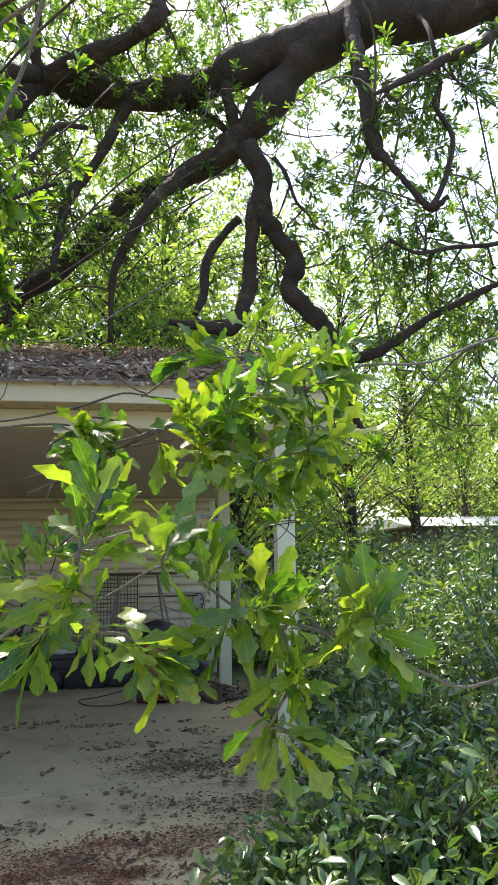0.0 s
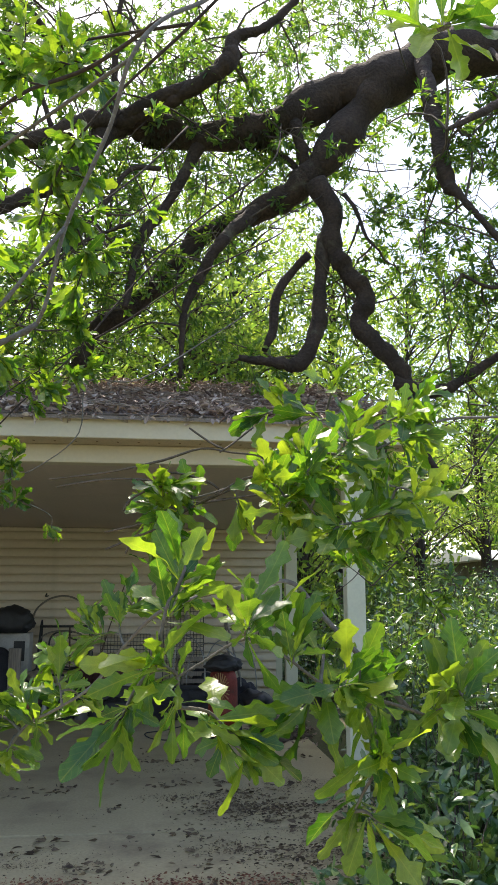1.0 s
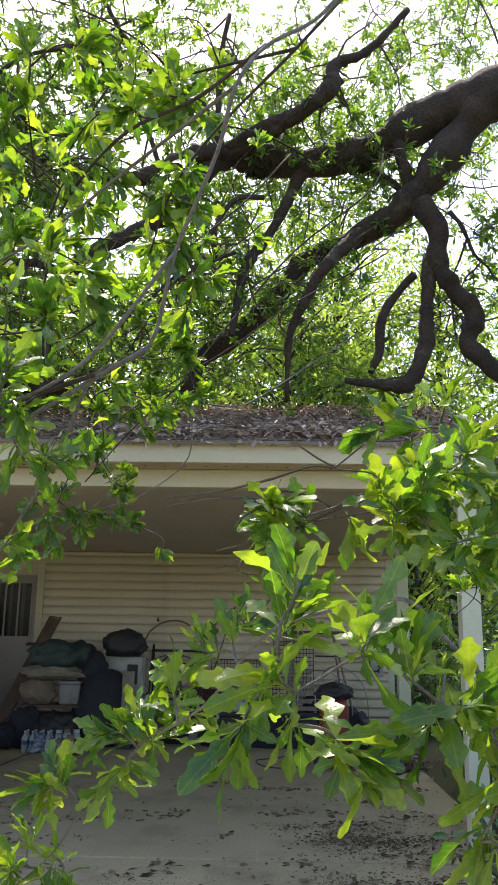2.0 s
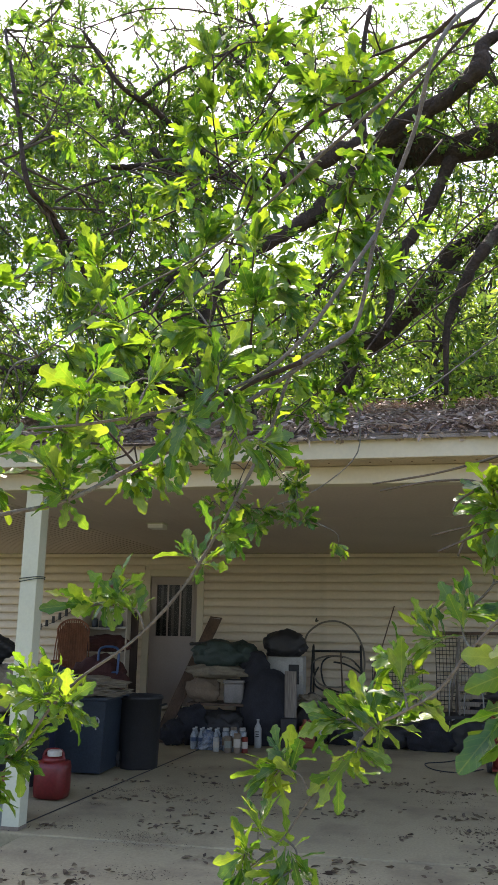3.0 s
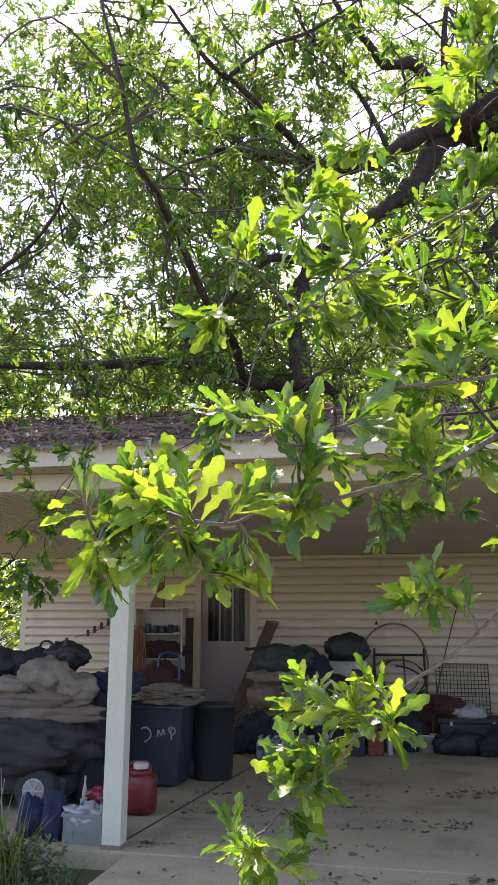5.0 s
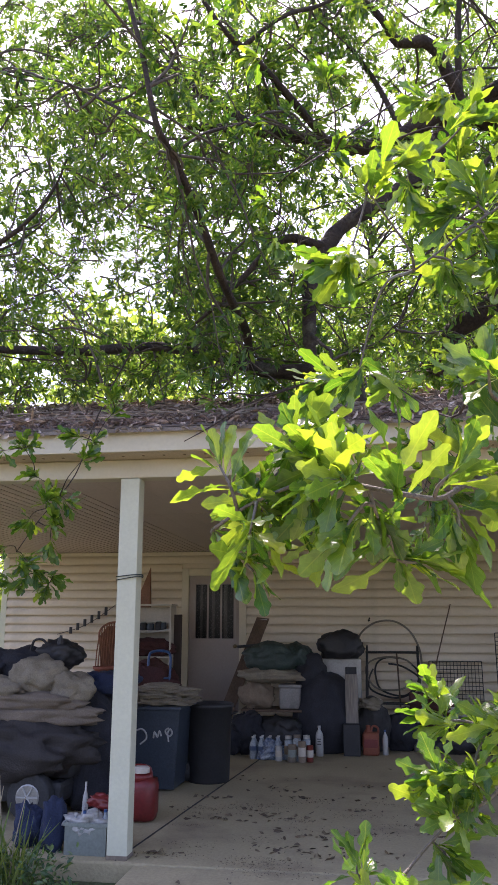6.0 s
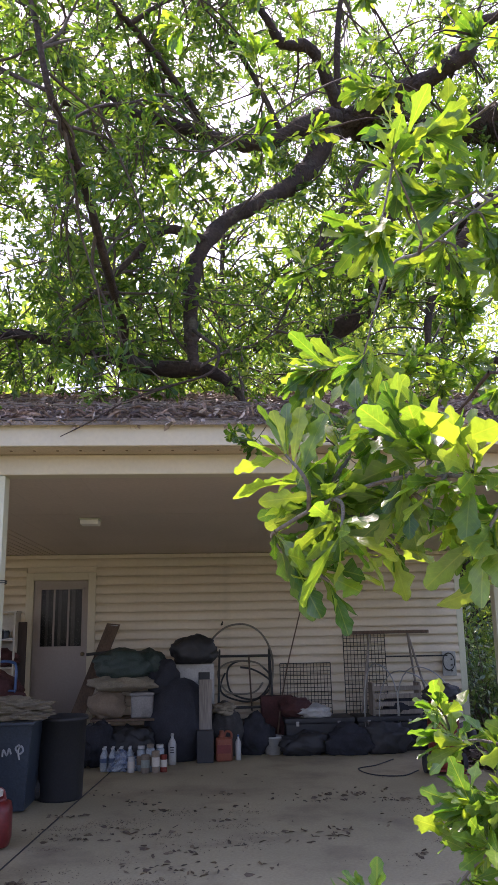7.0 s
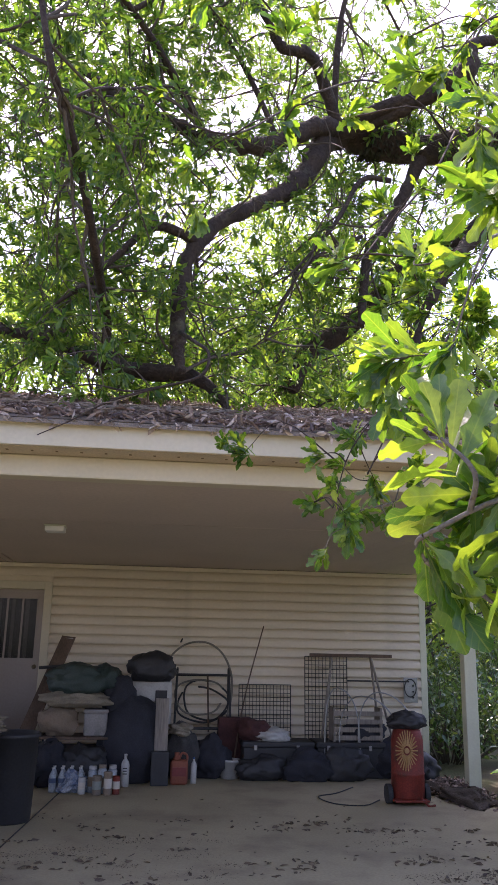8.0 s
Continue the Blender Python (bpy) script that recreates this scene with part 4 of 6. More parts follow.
# grass at the left of the drive
g = np.random.default_rng(41)
n = 2600
P = np.stack([-3.52 - 3.0 * g.random(n) ** 0.8, g.uniform(2.5, 5.2, n), np.full(n, -0.13)], 1)
D = g.normal(size=(n, 3)) * [0.35, 0.35, 0.1] + [0, 0, 1]
tagged(new("grass", leaf_cloud("grass", material("grass_blade", (0.065, 0.11, 0.03), 0.6, 0.3, spread=0.4, through_light=0.3, island=True), leaf_form([(0, 0.02, 0.02), (0.5, 0.025, 0.025), (1.0, 0.004, 0.004)], 0.2, 0.5), P, D, g.uniform(0.06, 0.2, n), g, 0.0)), "ragged green grass beside the drive", "grass", "", "stuff")

# long grass and weeds against the front of the slab
g = np.random.default_rng(43)
n = 130
P = np.stack([-4.32 + np.clip(g.normal(size=n), -1.7, 1.5) * 0.17, 5.2 + g.normal(size=n) * 0.1, np.full(n, -0.13)], 1)
D = g.normal(size=(n, 3)) * [0.22, 0.22, 0.05] + [0, 0, 1]
tagged(new("long_grass", leaf_cloud("long_grass", material("long_blade", (0.1, 0.17, 0.05), 0.5, 0.3, spread=0.4, through_light=0.35, island=True), leaf_form([(0, 0.012, 0.012), (0.3, 0.018, 0.018), (0.7, 0.014, 0.014), (1.0, 0.002, 0.002)], 0.3, 0.35), P, D, g.uniform(0.22, 0.52, n), g, 0.0)), "clump of long green grass against the slab", "grass", "", "stuff")
n = 420
P = np.stack([-4.1 + np.clip(g.normal(size=n), -2, 1.6) * 0.17, 5.22 + g.normal(size=n) * 0.09, -0.13 + 0.26 * g.random(n)], 1)
tagged(new("weeds", leaf_cloud("weeds", LEAF_BUSH, leaf_form(LEAF_OVATE, 0.3, 0.3), P, g.normal(size=(n, 3)) * [0.8, 0.8, 0.4] + [0, 0, 0.5], g.uniform(0.03, 0.075, n), g, 0.2)), "low broad-leaved weeds along the slab edge", "weeds", "", "stuff")
for x, y, z, dx in ((-4.3, 5.25, 0.72, -0.06), (-4.22, 5.2, 0.6, 0.08), (-4.4, 5.3, 0.64, 0.05)):
    stalk = thing("dry_stalk", "bleached dry grass stalk standing in the weeds", "grass stalk", "dry stalks by the slab", (x, y, -0.13))
    part("stem", Mesher().tube([(0, 0, 0, 0.004), (dx * 0.3, 0.01, z * 0.5, 0.004), (dx, 0.02, z, 0.0025)], 5, steps=3), material("dry_straw", (0.36, 0.3, 0.2), 0.8, 0.3), stalk, "", True)

# ---- low oak branches in front of the carport ----
NEAR_LEAVES = [leaf_form(LEAF_LOBED, 0.2, 0.2, 0.3), leaf_form(LEAF_TOOTHED, 0.35, 0.35, -0.35), leaf_form(LEAF_SPOON, 0.15, 0.15, 0.2), leaf_form(LEAF_SPOON, 0.4, 0.4, 0.15),
               leaf_form(LEAF_LOBED, 0.1, 0.05, -0.4), leaf_form(LEAF_TOOTHED, 0.15, 0.12, 0.3)]
near_meshes = []
for v0, f0 in NEAR_LEAVES:
    m = Mesher()
    m.add([tuple(v) for v in v0], f0)
    me = m.data("leaf", LEAF_ONE, True)
    uv = me.uv_layers.new(name="UVMap")
    flat = np.array(f0).ravel()
    uv.data.foreach_set("uv", (v0[flat][:, :2] + [0, 0.5]).ravel())
    near_meshes.append(me)
BRANCH_BARK = material("branch_bark", (0.15, 0.135, 0.115), 0.85, 0.4, 9, 90, 0.6, stain=((0.24, 0.25, 0.22), 9.0, 0.55, 0.7))


def spray(seed, stems, clumps, leaf=0.1, single=True, count=8, r=0.011, spread=0.75, bark=None, lift=0.12, droop=0.35):
    """A low branch: main stems, clumps (x, y, z, spread, tufts) scattered about them, twigs that join the tufts to the nearest wood, and a fan of leaves at each tuft."""
    g = np.random.default_rng(seed)
    w = Mesher()
    nodes = []
    for st in stems:
        n = len(st)
        pts = [(*p, r * 0.85 * (1.15 - 0.75 * i / n)) for i, p in enumerate(st)]
        w.tube(pts, 7, 0.25, steps=5)
        nodes += [np.array(q) for q, _ in smooth(pts, 5)]
    left = [np.array((x, y, z)) + np.clip(g.normal(size=3), -1.6, 1.6) * s for x, y, z, s, n in clumps for k in range(n)]
    ends = []
    while left:
        best = None
        for i, t in enumerate(left):
            d = min((float(np.linalg.norm(t - q)), k) for k, q in enumerate(nodes))
            if best is None or d[0] < best[0]:
                best = (d[0], i, d[1])
        dist, i, k = best
        t, q = left.pop(i), nodes[k]
        mid = (t + q) / 2 + g.normal(size=3) * 0.13 * dist + np.array([0, 0, 0.06 * dist])
        w.tube([(*q, 0.0035 + 0.004 * min(dist, 1)), (*mid, 0.003), (*t, 0.002)], 5, steps=4, caps=False)
        nodes += [t, mid]
        way = t - q
        ends.append((t, way / (np.linalg.norm(way) + 1e-6)))
    ob = grown("branch", w, bark or BRANCH_BARK, "" if bark else "thin lichen-flecked oak branch")
    P, D, S = [], [], []
    for t, way in ends:
        k = int(g.integers(count - 2, count + 3))
        for j in range(k):
            d = g.normal(size=3) * spread * 0.85 + way * 1.1 + np.array([0, 0, lift])
            d /= np.linalg.norm(d)
            P.append(t - way * g.uniform(0, 0.05))
            D.append(d)
            S.append(leaf * g.uniform(0.6, 1.45))
    keep = set(range(0, len(P), 3)) if single else set()
    rest = [i for i in range(len(P)) if i not in keep]
    for j in range(3):
        idx = rest[j::3]
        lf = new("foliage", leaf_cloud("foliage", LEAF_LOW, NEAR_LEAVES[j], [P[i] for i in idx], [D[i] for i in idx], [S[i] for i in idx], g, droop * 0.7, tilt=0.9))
        lf.parent = ob
        lf["kind"] = "stuff"
    for p, d, s in [(P[i], D[i], S[i]) for i in sorted(keep)]:
        d = Vector(d)
        d.z -= droop * g.random()
        d.normalize()
        up = Vector(g.normal(size=3) * 0.9) + Vector((0, 0, 1))
        side = up.cross(d).normalized()
        nor = d.cross(side)
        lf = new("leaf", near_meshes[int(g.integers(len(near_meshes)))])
        lf.parent = ob
        m = Matrix((d * s, side * s, nor * s)).transposed().to_4x4()
        m.translation = Vector(p)
        lf.matrix_basis = m
    return ob


# the long branch that slants down across the carport
spray(1, [[(2.1, 6.2, 6.8), (1.2, 4.2, 6.0), (0.35, 2.4, 4.6), (0.02, 1.7, 3.84), (-0.15, 1.5, 3.5), (-0.3, 1.31, 3.25), (-0.38, 1.24, 3.07), (-0.43, 1.29, 2.9), (-0.54, 1.34, 2.63), (-0.61, 1.4, 2.38), (-0.77, 1.47, 2.32), (-0.86, 1.51, 2.12), (-0.98, 1.52, 1.89), (-1.1, 1.53, 1.7), (-1.23, 1.52, 1.56), (-1.39, 1.53, 1.45), (-1.48, 1.54, 1.36), (-1.55, 1.55, 1.27), (-1.64, 1.56, 1.21), (-1.72, 1.58, 1.12), (-1.79, 1.6, 1.02)]],
      [(-1.6, 1.53, 1.27, 0.05, 5), (-1.28, 1.52, 1.66, 0.05, 5), (-1.72, 1.54, 1.1, 0.05, 5), (-1.5, 1.53, 1.43, 0.05, 4), (-1.41, 1.53, 1.4, 0.03, 2), (-1.06, 1.56, 1.82, 0.03, 2), (-0.96, 1.49, 1.85, 0.03, 2), (-1.65, 1.75, 1.43, 0.035, 4), (-1.6, 1.63, 1.27, 0.04, 4), (-1.66, 1.61, 1.2, 0.03, 3), (-1.55, 1.67, 1.38, 0.03, 3), (-1.84, 1.72, 1.08, 0.03, 3)], 0.076, True, 13, 0.0078, 0.75, lift=0.3, droop=0.25)
# the bright sunlit bough beside it
spray(2, [[(-0.61, 1.4, 2.38), (-1.01, 1.3, 2.08), (-1.16, 1.25, 1.99), (-1.31, 1.2, 1.9), (-1.44, 1.14, 1.86), (-1.53, 1.1, 1.83), (-1.62, 1.03, 1.81), (-1.67, 0.98, 1.78), (-1.73, 0.93, 1.78), (-1.85, 1.03, 1.82), (-1.96, 1.1, 1.8), (-2.04, 1.14, 1.76)]],
      [(-1.32, 1.19, 1.95, 0.06, 6), (-1.65, 0.96, 1.79, 0.03, 1), (-1.58, 1.06, 1.8, 0.04, 5), (-1.82, 1.02, 1.81, 0.03, 3), (-1.91, 1.11, 1.76, 0.03, 4), (-1.98, 1.16, 1.83, 0.03, 4), (-1.71, 1.03, 1.7, 0.03, 4), (-1.51, 1.1, 1.98, 0.06, 6), (-1.93, 1.11, 1.75, 0.04, 5), (-2.01, 1.16, 1.74, 0.03, 3), (-1.79, 0.95, 1.78, 0.04, 4), (-1.89, 1.04, 1.88, 0.03, 3), (-1.69, 0.97, 1.9, 0.06, 2), (-1.88, 1.18, 1.93, 0.03, 3)], 0.08, True, 11, 0.007, 0.75, lift=0.35, droop=0.3)
# leaves above the bough
spray(3, [[(-0.38, 1.24, 3.07), (-0.7, 1.45, 2.95), (-1.05, 1.65, 2.8), (-1.4, 1.7, 2.65), (-1.65, 1.65, 2.45)]],
      [(-1.65, 1.45, 2.62, 0.07, 3), (-1.53, 1.73, 2.53, 0.08, 6), (-1.79, 1.4, 2.31, 0.05, 2), (-1.55, 1.74, 2.8, 0.06, 3), (-1.45, 1.77, 2.68, 0.06, 3), (-1.78, 1.71, 2.17, 0.07, 4), (-1.56, 1.93, 2.83, 0.07, 3)], 0.085, False, 18, 0.006, 0.75)
# the twig that reaches low over the drive
spray(4, [[(0.19, 0.84, 1.47), (0.05, 0.95, 1.64), (0.01, 1.03, 1.7), (-0.06, 1.11, 1.7), (-0.25, 1.2, 1.65), (-0.35, 1.26, 1.56), (-0.42, 1.3, 1.47), (-0.51, 1.34, 1.41), (-0.58, 1.39, 1.37), (-0.65, 1.41, 1.28), (-0.73, 1.43, 1.2), (-0.8, 1.45, 1.1), (-0.89, 1.47, 1.02)]],
      [(-0.64, 1.4, 1.32, 0.04, 4), (-0.57, 1.42, 1.43, 0.04, 4), (-0.49, 1.41, 1.58, 0.04, 4), (-0.86, 1.46, 1.07, 0.06, 5), (-0.84, 1.45, 1.26, 0.03, 4), (-0.46, 1.42, 1.41, 0.05, 3), (-0.27, 1.41, 1.68, 0.06, 5)], 0.08, True, 13, 0.0055, 0.75, lift=0.3, droop=0.3)
# broad-leaved spray close to the path
spray(5, [[(4.9, 5.9, 6.9), (4.3, 5.2, 6.0), (3.2, 2.5, 3.6), (1.9, 1.4, 2.0), (1.1, 1.1, 1.5), (0.66, 1.1, 1.32), (0.44, 0.96, 1.37), (0.19, 0.84, 1.47), (0.04, 0.81, 1.51), (-0.05, 0.79, 1.57), (-0.12, 0.78, 1.6), (-0.2, 0.77, 1.56), (-0.24, 0.75, 1.54)]],
      [(-0.09, 0.79, 1.63, 0.04, 4), (0.09, 0.8, 1.56, 0.06, 6), (-0.1, 0.8, 1.44, 0.05, 3), (-0.2, 0.72, 1.71, 0.03, 2), (0.12, 0.77, 1.35, 0.04, 4), (0.26, 0.78, 1.49, 0.03, 4), (-0.28, 0.76, 1.53, 0.04, 4)], 0.094, True, 13, 0.0048, 0.75)
# the dark clump before the right-hand post
spray(6, [[(4.0, 5.9, 7.0), (3.4, 4.2, 4.9), (1.95, 2.6, 3.1), (1.47, 1.9, 2.41), (1.1, 1.73, 2.35), (0.77, 1.56, 2.21), (0.51, 1.44, 2.16), (0.32, 1.36, 2.07), (0.16, 1.29, 1.99), (0.05, 1.27, 1.91), (-0.02, 1.25, 1.81)], [(0.17, 1.35, 2.0), (0.07, 1.39, 1.99), (-0.05, 1.42, 1.97), (-0.14, 1.43, 1.94), (-0.22, 1.44, 1.92)]],
      [(0.31, 1.31, 2.01, 0.05, 6), (0.35, 1.52, 2.02, 0.05, 4), (0.08, 1.31, 1.95, 0.05, 8), (0.2, 1.13, 1.84, 0.07, 7), (0.02, 1.12, 1.96, 0.05, 6), (0.14, 1.35, 2.16, 0.04, 2), (0.28, 1.15, 2.09, 0.08, 5), (0.03, 1.49, 2.19, 0.03, 2), (0.48, 1.58, 2.22, 0.04, 3), (0.09, 1.44, 2.01, 0.04, 2), (-0.24, 1.42, 1.89, 0.04, 9), (0.18, 1.52, 1.9, 0.03, 3), (0.45, 1.44, 2.15, 0.03, 3), (0.0, 1.36, 1.8, 0.06, 3), (0.08, 1.57, 2.05, 0.03, 1), (0.3, 1.45, 1.91, 0.04, 3), (0.23, 1.54, 2.12, 0.05, 4)], 0.086, True, 13, 0.006, 0.75)
# bare twigs before the fascia
dry = Mesher()


def bare_twig(*st):
    dry.tube([(*p, 0.0035 - 0.0004 * abs(i - 2)) for i, p in enumerate(st)], 5, 0.2, steps=4)


bare_twig((-0.57, 1.5, 1.98), (-0.41, 1.48, 2.0), (-0.27, 1.45, 2.03), (-0.17, 1.43, 2.06), (-0.09, 1.42, 2.05), (-0.01, 1.42, 2.04), (0.03, 1.42, 2.0), (0.11, 1.42, 1.97))
bare_twig((-0.55, 1.5, 1.96), (-0.49, 1.49, 1.97), (-0.41, 1.48, 1.98), (-0.31, 1.48, 1.98), (-0.27, 1.47, 1.95), (-0.19, 1.46, 1.92), (-0.1, 1.45, 1.93))
bare_twig((-0.42, 1.5, 1.84), (-0.33, 1.48, 1.86), (-0.25, 1.46, 1.88), (-0.16, 1.44, 1.92), (-0.06, 1.42, 1.96), (0.04, 1.4, 1.98))
bare_twig((-0.41, 1.41, 1.79), (-0.34, 1.41, 1.82), (-0.27, 1.41, 1.85), (-0.21, 1.41, 1.89), (-0.12, 1.4, 1.94), (-0.05, 1.4, 1.98), (0.07, 1.4, 2.0))
bare_twig((-0.18, 1.42, 1.91), (-0.06, 1.41, 1.93), (0.07, 1.41, 1.95), (0.17, 1.4, 1.96))
bare_twig((-0.2, 1.45, 2.12), (-0.16, 1.44, 2.09), (-0.13, 1.43, 2.07), (-0.11, 1.42, 2.06))
bare_twig((-0.03, 1.42, 2.12), (-0.09, 1.42, 2.07), (-0.12, 1.42, 2.05))
bare_twig((-0.37, 1.42, 1.89), (-0.35, 1.42, 1.92), (-0.3, 1.42, 1.95))
bare_twig((-0.36, 1.42, 1.78), (-0.34, 1.42, 1.82), (-0.32, 1.42, 1.83))
bare_twig((-0.28, 1.42, 1.99), (-0.22, 1.42, 1.99), (-0.15, 1.42, 1.97), (-0.12, 1.42, 1.95))
grown("branch", dry, TWIG, "bare dry twigs")
# the leafy tangle overhead
spray(7, [[(-0.3, 1.4, 3.33), (-0.51, 1.52, 3.24), (-0.75, 1.64, 3.2), (-0.94, 1.76, 3.07), (-1.1, 1.88, 2.86), (-1.36, 2.0, 2.73)]],
      [(-0.99, 2.34, 3.35, 0.06, 2), (-0.57, 2.42, 3.97, 0.13, 2), (-1.56, 2.65, 3.56, 0.14, 2), (-0.62, 2.12, 3.03, 0.18, 5), (-1.03, 2.29, 3.83, 0.14, 3), (-0.77, 1.61, 3.15, 0.26, 11)], 0.088, False, 26, 0.007, 0.75, BARK)
# its lower fork
spray(8, [[(-0.74, 1.34, 2.28), (-0.89, 1.39, 2.24), (-0.99, 1.44, 2.19), (-1.12, 1.5, 2.12), (-1.29, 1.55, 2.12), (-1.53, 1.6, 2.15)]],
      [(-1.29, 2.33, 2.62, 0.26, 7), (-0.87, 1.41, 2.34, 0.14, 4), (-1.53, 1.59, 2.28, 0.14, 2), (-1.08, 1.4, 2.15, 0.14, 5), (-1.11, 1.82, 2.69, 0.15, 5), (-1.82, 2.42, 2.98, 0.18, 2)], 0.085, False, 24, 0.007, 0.75, BARK)
# sprigs that hang before the fascia
spray(9, [[(0.6, 6.6, 4.4), (0.1, 5.4, 3.7), (-0.42, 4.4, 3.06), (-0.74, 4.34, 3.02), (-0.78, 4.28, 2.67), (-0.99, 4.2, 2.45), (-1.18, 4.1, 2.34), (-1.44, 4.0, 2.26)]],
      [(-1.44, 4.04, 2.24, 0.1, 4), (-0.88, 3.95, 2.03, 0.03, 1), (-1.11, 4.0, 2.35, 0.09, 6)], 0.085, False, 16, 0.006, 0.75)
# the bough by the right half of the eaves
spray(10, [[(1.3, 6.5, 5.6), (0.6, 5.4, 4.7), (0.56, 4.6, 4.24), (-0.09, 4.45, 3.8), (-0.53, 4.3, 3.41), (-0.92, 4.15, 3.1), (-1.22, 4.0, 2.81), (-1.41, 3.95, 2.56), (-1.51, 3.9, 2.27)]],
      [(-1.44, 4.02, 2.63, 0.13, 3), (-0.86, 3.9, 2.97, 0.13, 4), (-1.46, 3.94, 2.19, 0.14, 6), (-1.93, 4.8, 2.84, 0.08, 3), (-0.88, 4.08, 3.51, 0.18, 6), (-1.12, 4.35, 3.08, 0.11, 4), (-1.24, 4.29, 2.5, 0.1, 3)], 0.085, False, 26, 0.007, 0.75, BARK)
# hanging boughs between the limbs and the low branches
spray(13, [[(0.27, 6.4, 6.04), (-0.37, 5.6, 5.88), (-0.99, 4.87, 5.45), (-1.49, 4.2, 4.79), (-1.81, 3.67, 4.22), (-2.08, 3.23, 3.75), (-2.32, 2.9, 3.54)], [(-0.72, 4.6, 5.23), (-1.1, 4.3, 5.62), (-1.53, 4.0, 5.72), (-2.05, 3.7, 5.64), (-2.43, 3.4, 5.28)], [(-0.1, 5.6, 5.67), (-0.5, 5.1, 4.9), (-0.99, 4.6, 4.18), (-1.32, 4.1, 3.65), (-1.6, 3.6, 3.32)]],
      [(-2.62, 3.07, 5.0, 0.03, 1), (-0.89, 3.9, 4.17, 0.33, 6), (-1.89, 3.96, 5.25, 0.31, 5), (-2.59, 2.76, 4.68, 0.03, 1), (-1.09, 3.03, 4.56, 0.34, 9), (-0.94, 3.02, 3.47, 0.25, 4), (-2.41, 4.4, 4.82, 0.03, 1), (-2.71, 3.96, 5.58, 0.27, 3), (-0.97, 4.38, 6.11, 0.39, 5), (-1.98, 3.05, 3.75, 0.26, 6), (-3.24, 4.54, 6.67, 0.16, 2), (-0.38, 3.79, 5.33, 0.33, 5)], 0.085, False, 24, 0.009, 0.75, BARK)
# dark bough at the right of the eaves
spray(14, [[(0.9, 6.7, 6.5), (0.57, 5.2, 5.13), (-0.06, 4.88, 4.42), (-0.51, 4.56, 3.74), (-0.83, 4.3, 3.19), (-1.13, 4.1, 2.79), (-1.34, 3.9, 2.44)]],
      [(-0.9, 3.49, 2.78, 0.03, 1), (-0.8, 3.75, 3.26, 0.04, 2), (-1.11, 3.63, 3.43, 0.15, 4), (-0.8, 3.99, 3.13, 0.13, 6), (-1.29, 3.62, 2.74, 0.11, 4), (-0.93, 4.27, 3.63, 0.15, 7)], 0.09, False, 30, 0.009, 0.75, BARK)
# shaded bough beside the post
spray(15, [[(3.3, 5.8, 6.4), (3.42, 5.6, 3.99), (2.54, 5.0, 3.17), (1.91, 4.48, 2.61), (1.51, 4.12, 2.2), (1.17, 3.88, 1.93), (0.91, 3.7, 1.73)]],
      [(1.0, 3.81, 1.78, 0.18, 6), (1.02, 3.87, 2.13, 0.09, 3), (1.39, 4.51, 1.69, 0.23, 4), (1.35, 3.74, 1.73, 0.18, 2), (1.42, 4.47, 2.17, 0.21, 3)], 0.09, False, 22, 0.009, 0.75, BARK)
# big leaves high beside the lichened branch
spray(16, [[(0.02, 1.7, 3.84), (-0.2, 1.75, 3.6), (-0.48, 1.83, 3.33), (-0.63, 1.85, 3.1), (-0.7, 1.9, 2.9)], [(-0.2, 1.75, 3.6), (-0.5, 1.85, 3.6), (-0.8, 1.9, 3.55)]],
      [(-0.7, 1.63, 3.42, 0.07, 4), (-0.58, 1.82, 3.17, 0.05, 4), (-0.63, 1.89, 3.04, 0.06, 4), (-0.67, 1.94, 2.92, 0.05, 3), (-0.6, 1.69, 3.36, 0.05, 4), (-0.76, 1.89, 3.57, 0.07, 4), (-0.95, 1.8, 3.3, 0.1, 4), (-1.1, 1.7, 3.0, 0.1, 5)], 0.088, False, 14, 0.007, 0.75, BARK)
# leaves that hang before the eaves
spray(17, [[(-0.54, 1.34, 2.63), (-0.75, 1.28, 2.3), (-0.95, 1.2, 2.15), (-1.17, 1.12, 2.08), (-1.36, 1.06, 2.05)]],
      [(-1.17, 1.12, 2.14, 0.05, 4), (-1.28, 1.1, 2.06, 0.04, 3), (-1.04, 1.17, 2.12, 0.05, 4), (-0.91, 1.18, 2.22, 0.05, 4), (-0.84, 1.25, 2.07, 0.04, 3), (-0.98, 1.3, 2.43, 0.05, 2), (-1.41, 1.63, 2.22, 0.06, 4), (-1.1, 1.66, 2.21, 0.06, 4)], 0.086, True, 11, 0.006, 0.75)
# a few leaves just overhead
spray(11, [[(1.95, 2.6, 3.1), (1.0, 1.0, 2.6), (0.21, 0.3, 2.57), (0.09, 0.26, 2.46), (0.06, 0.15, 2.36), (0.02, 0.1, 2.3)]],
      [(0.03, 0.08, 2.29, 0.02, 2), (-0.02, 0.06, 2.25, 0.01, 1)], 0.08, True, 5, 0.003, 0.75)
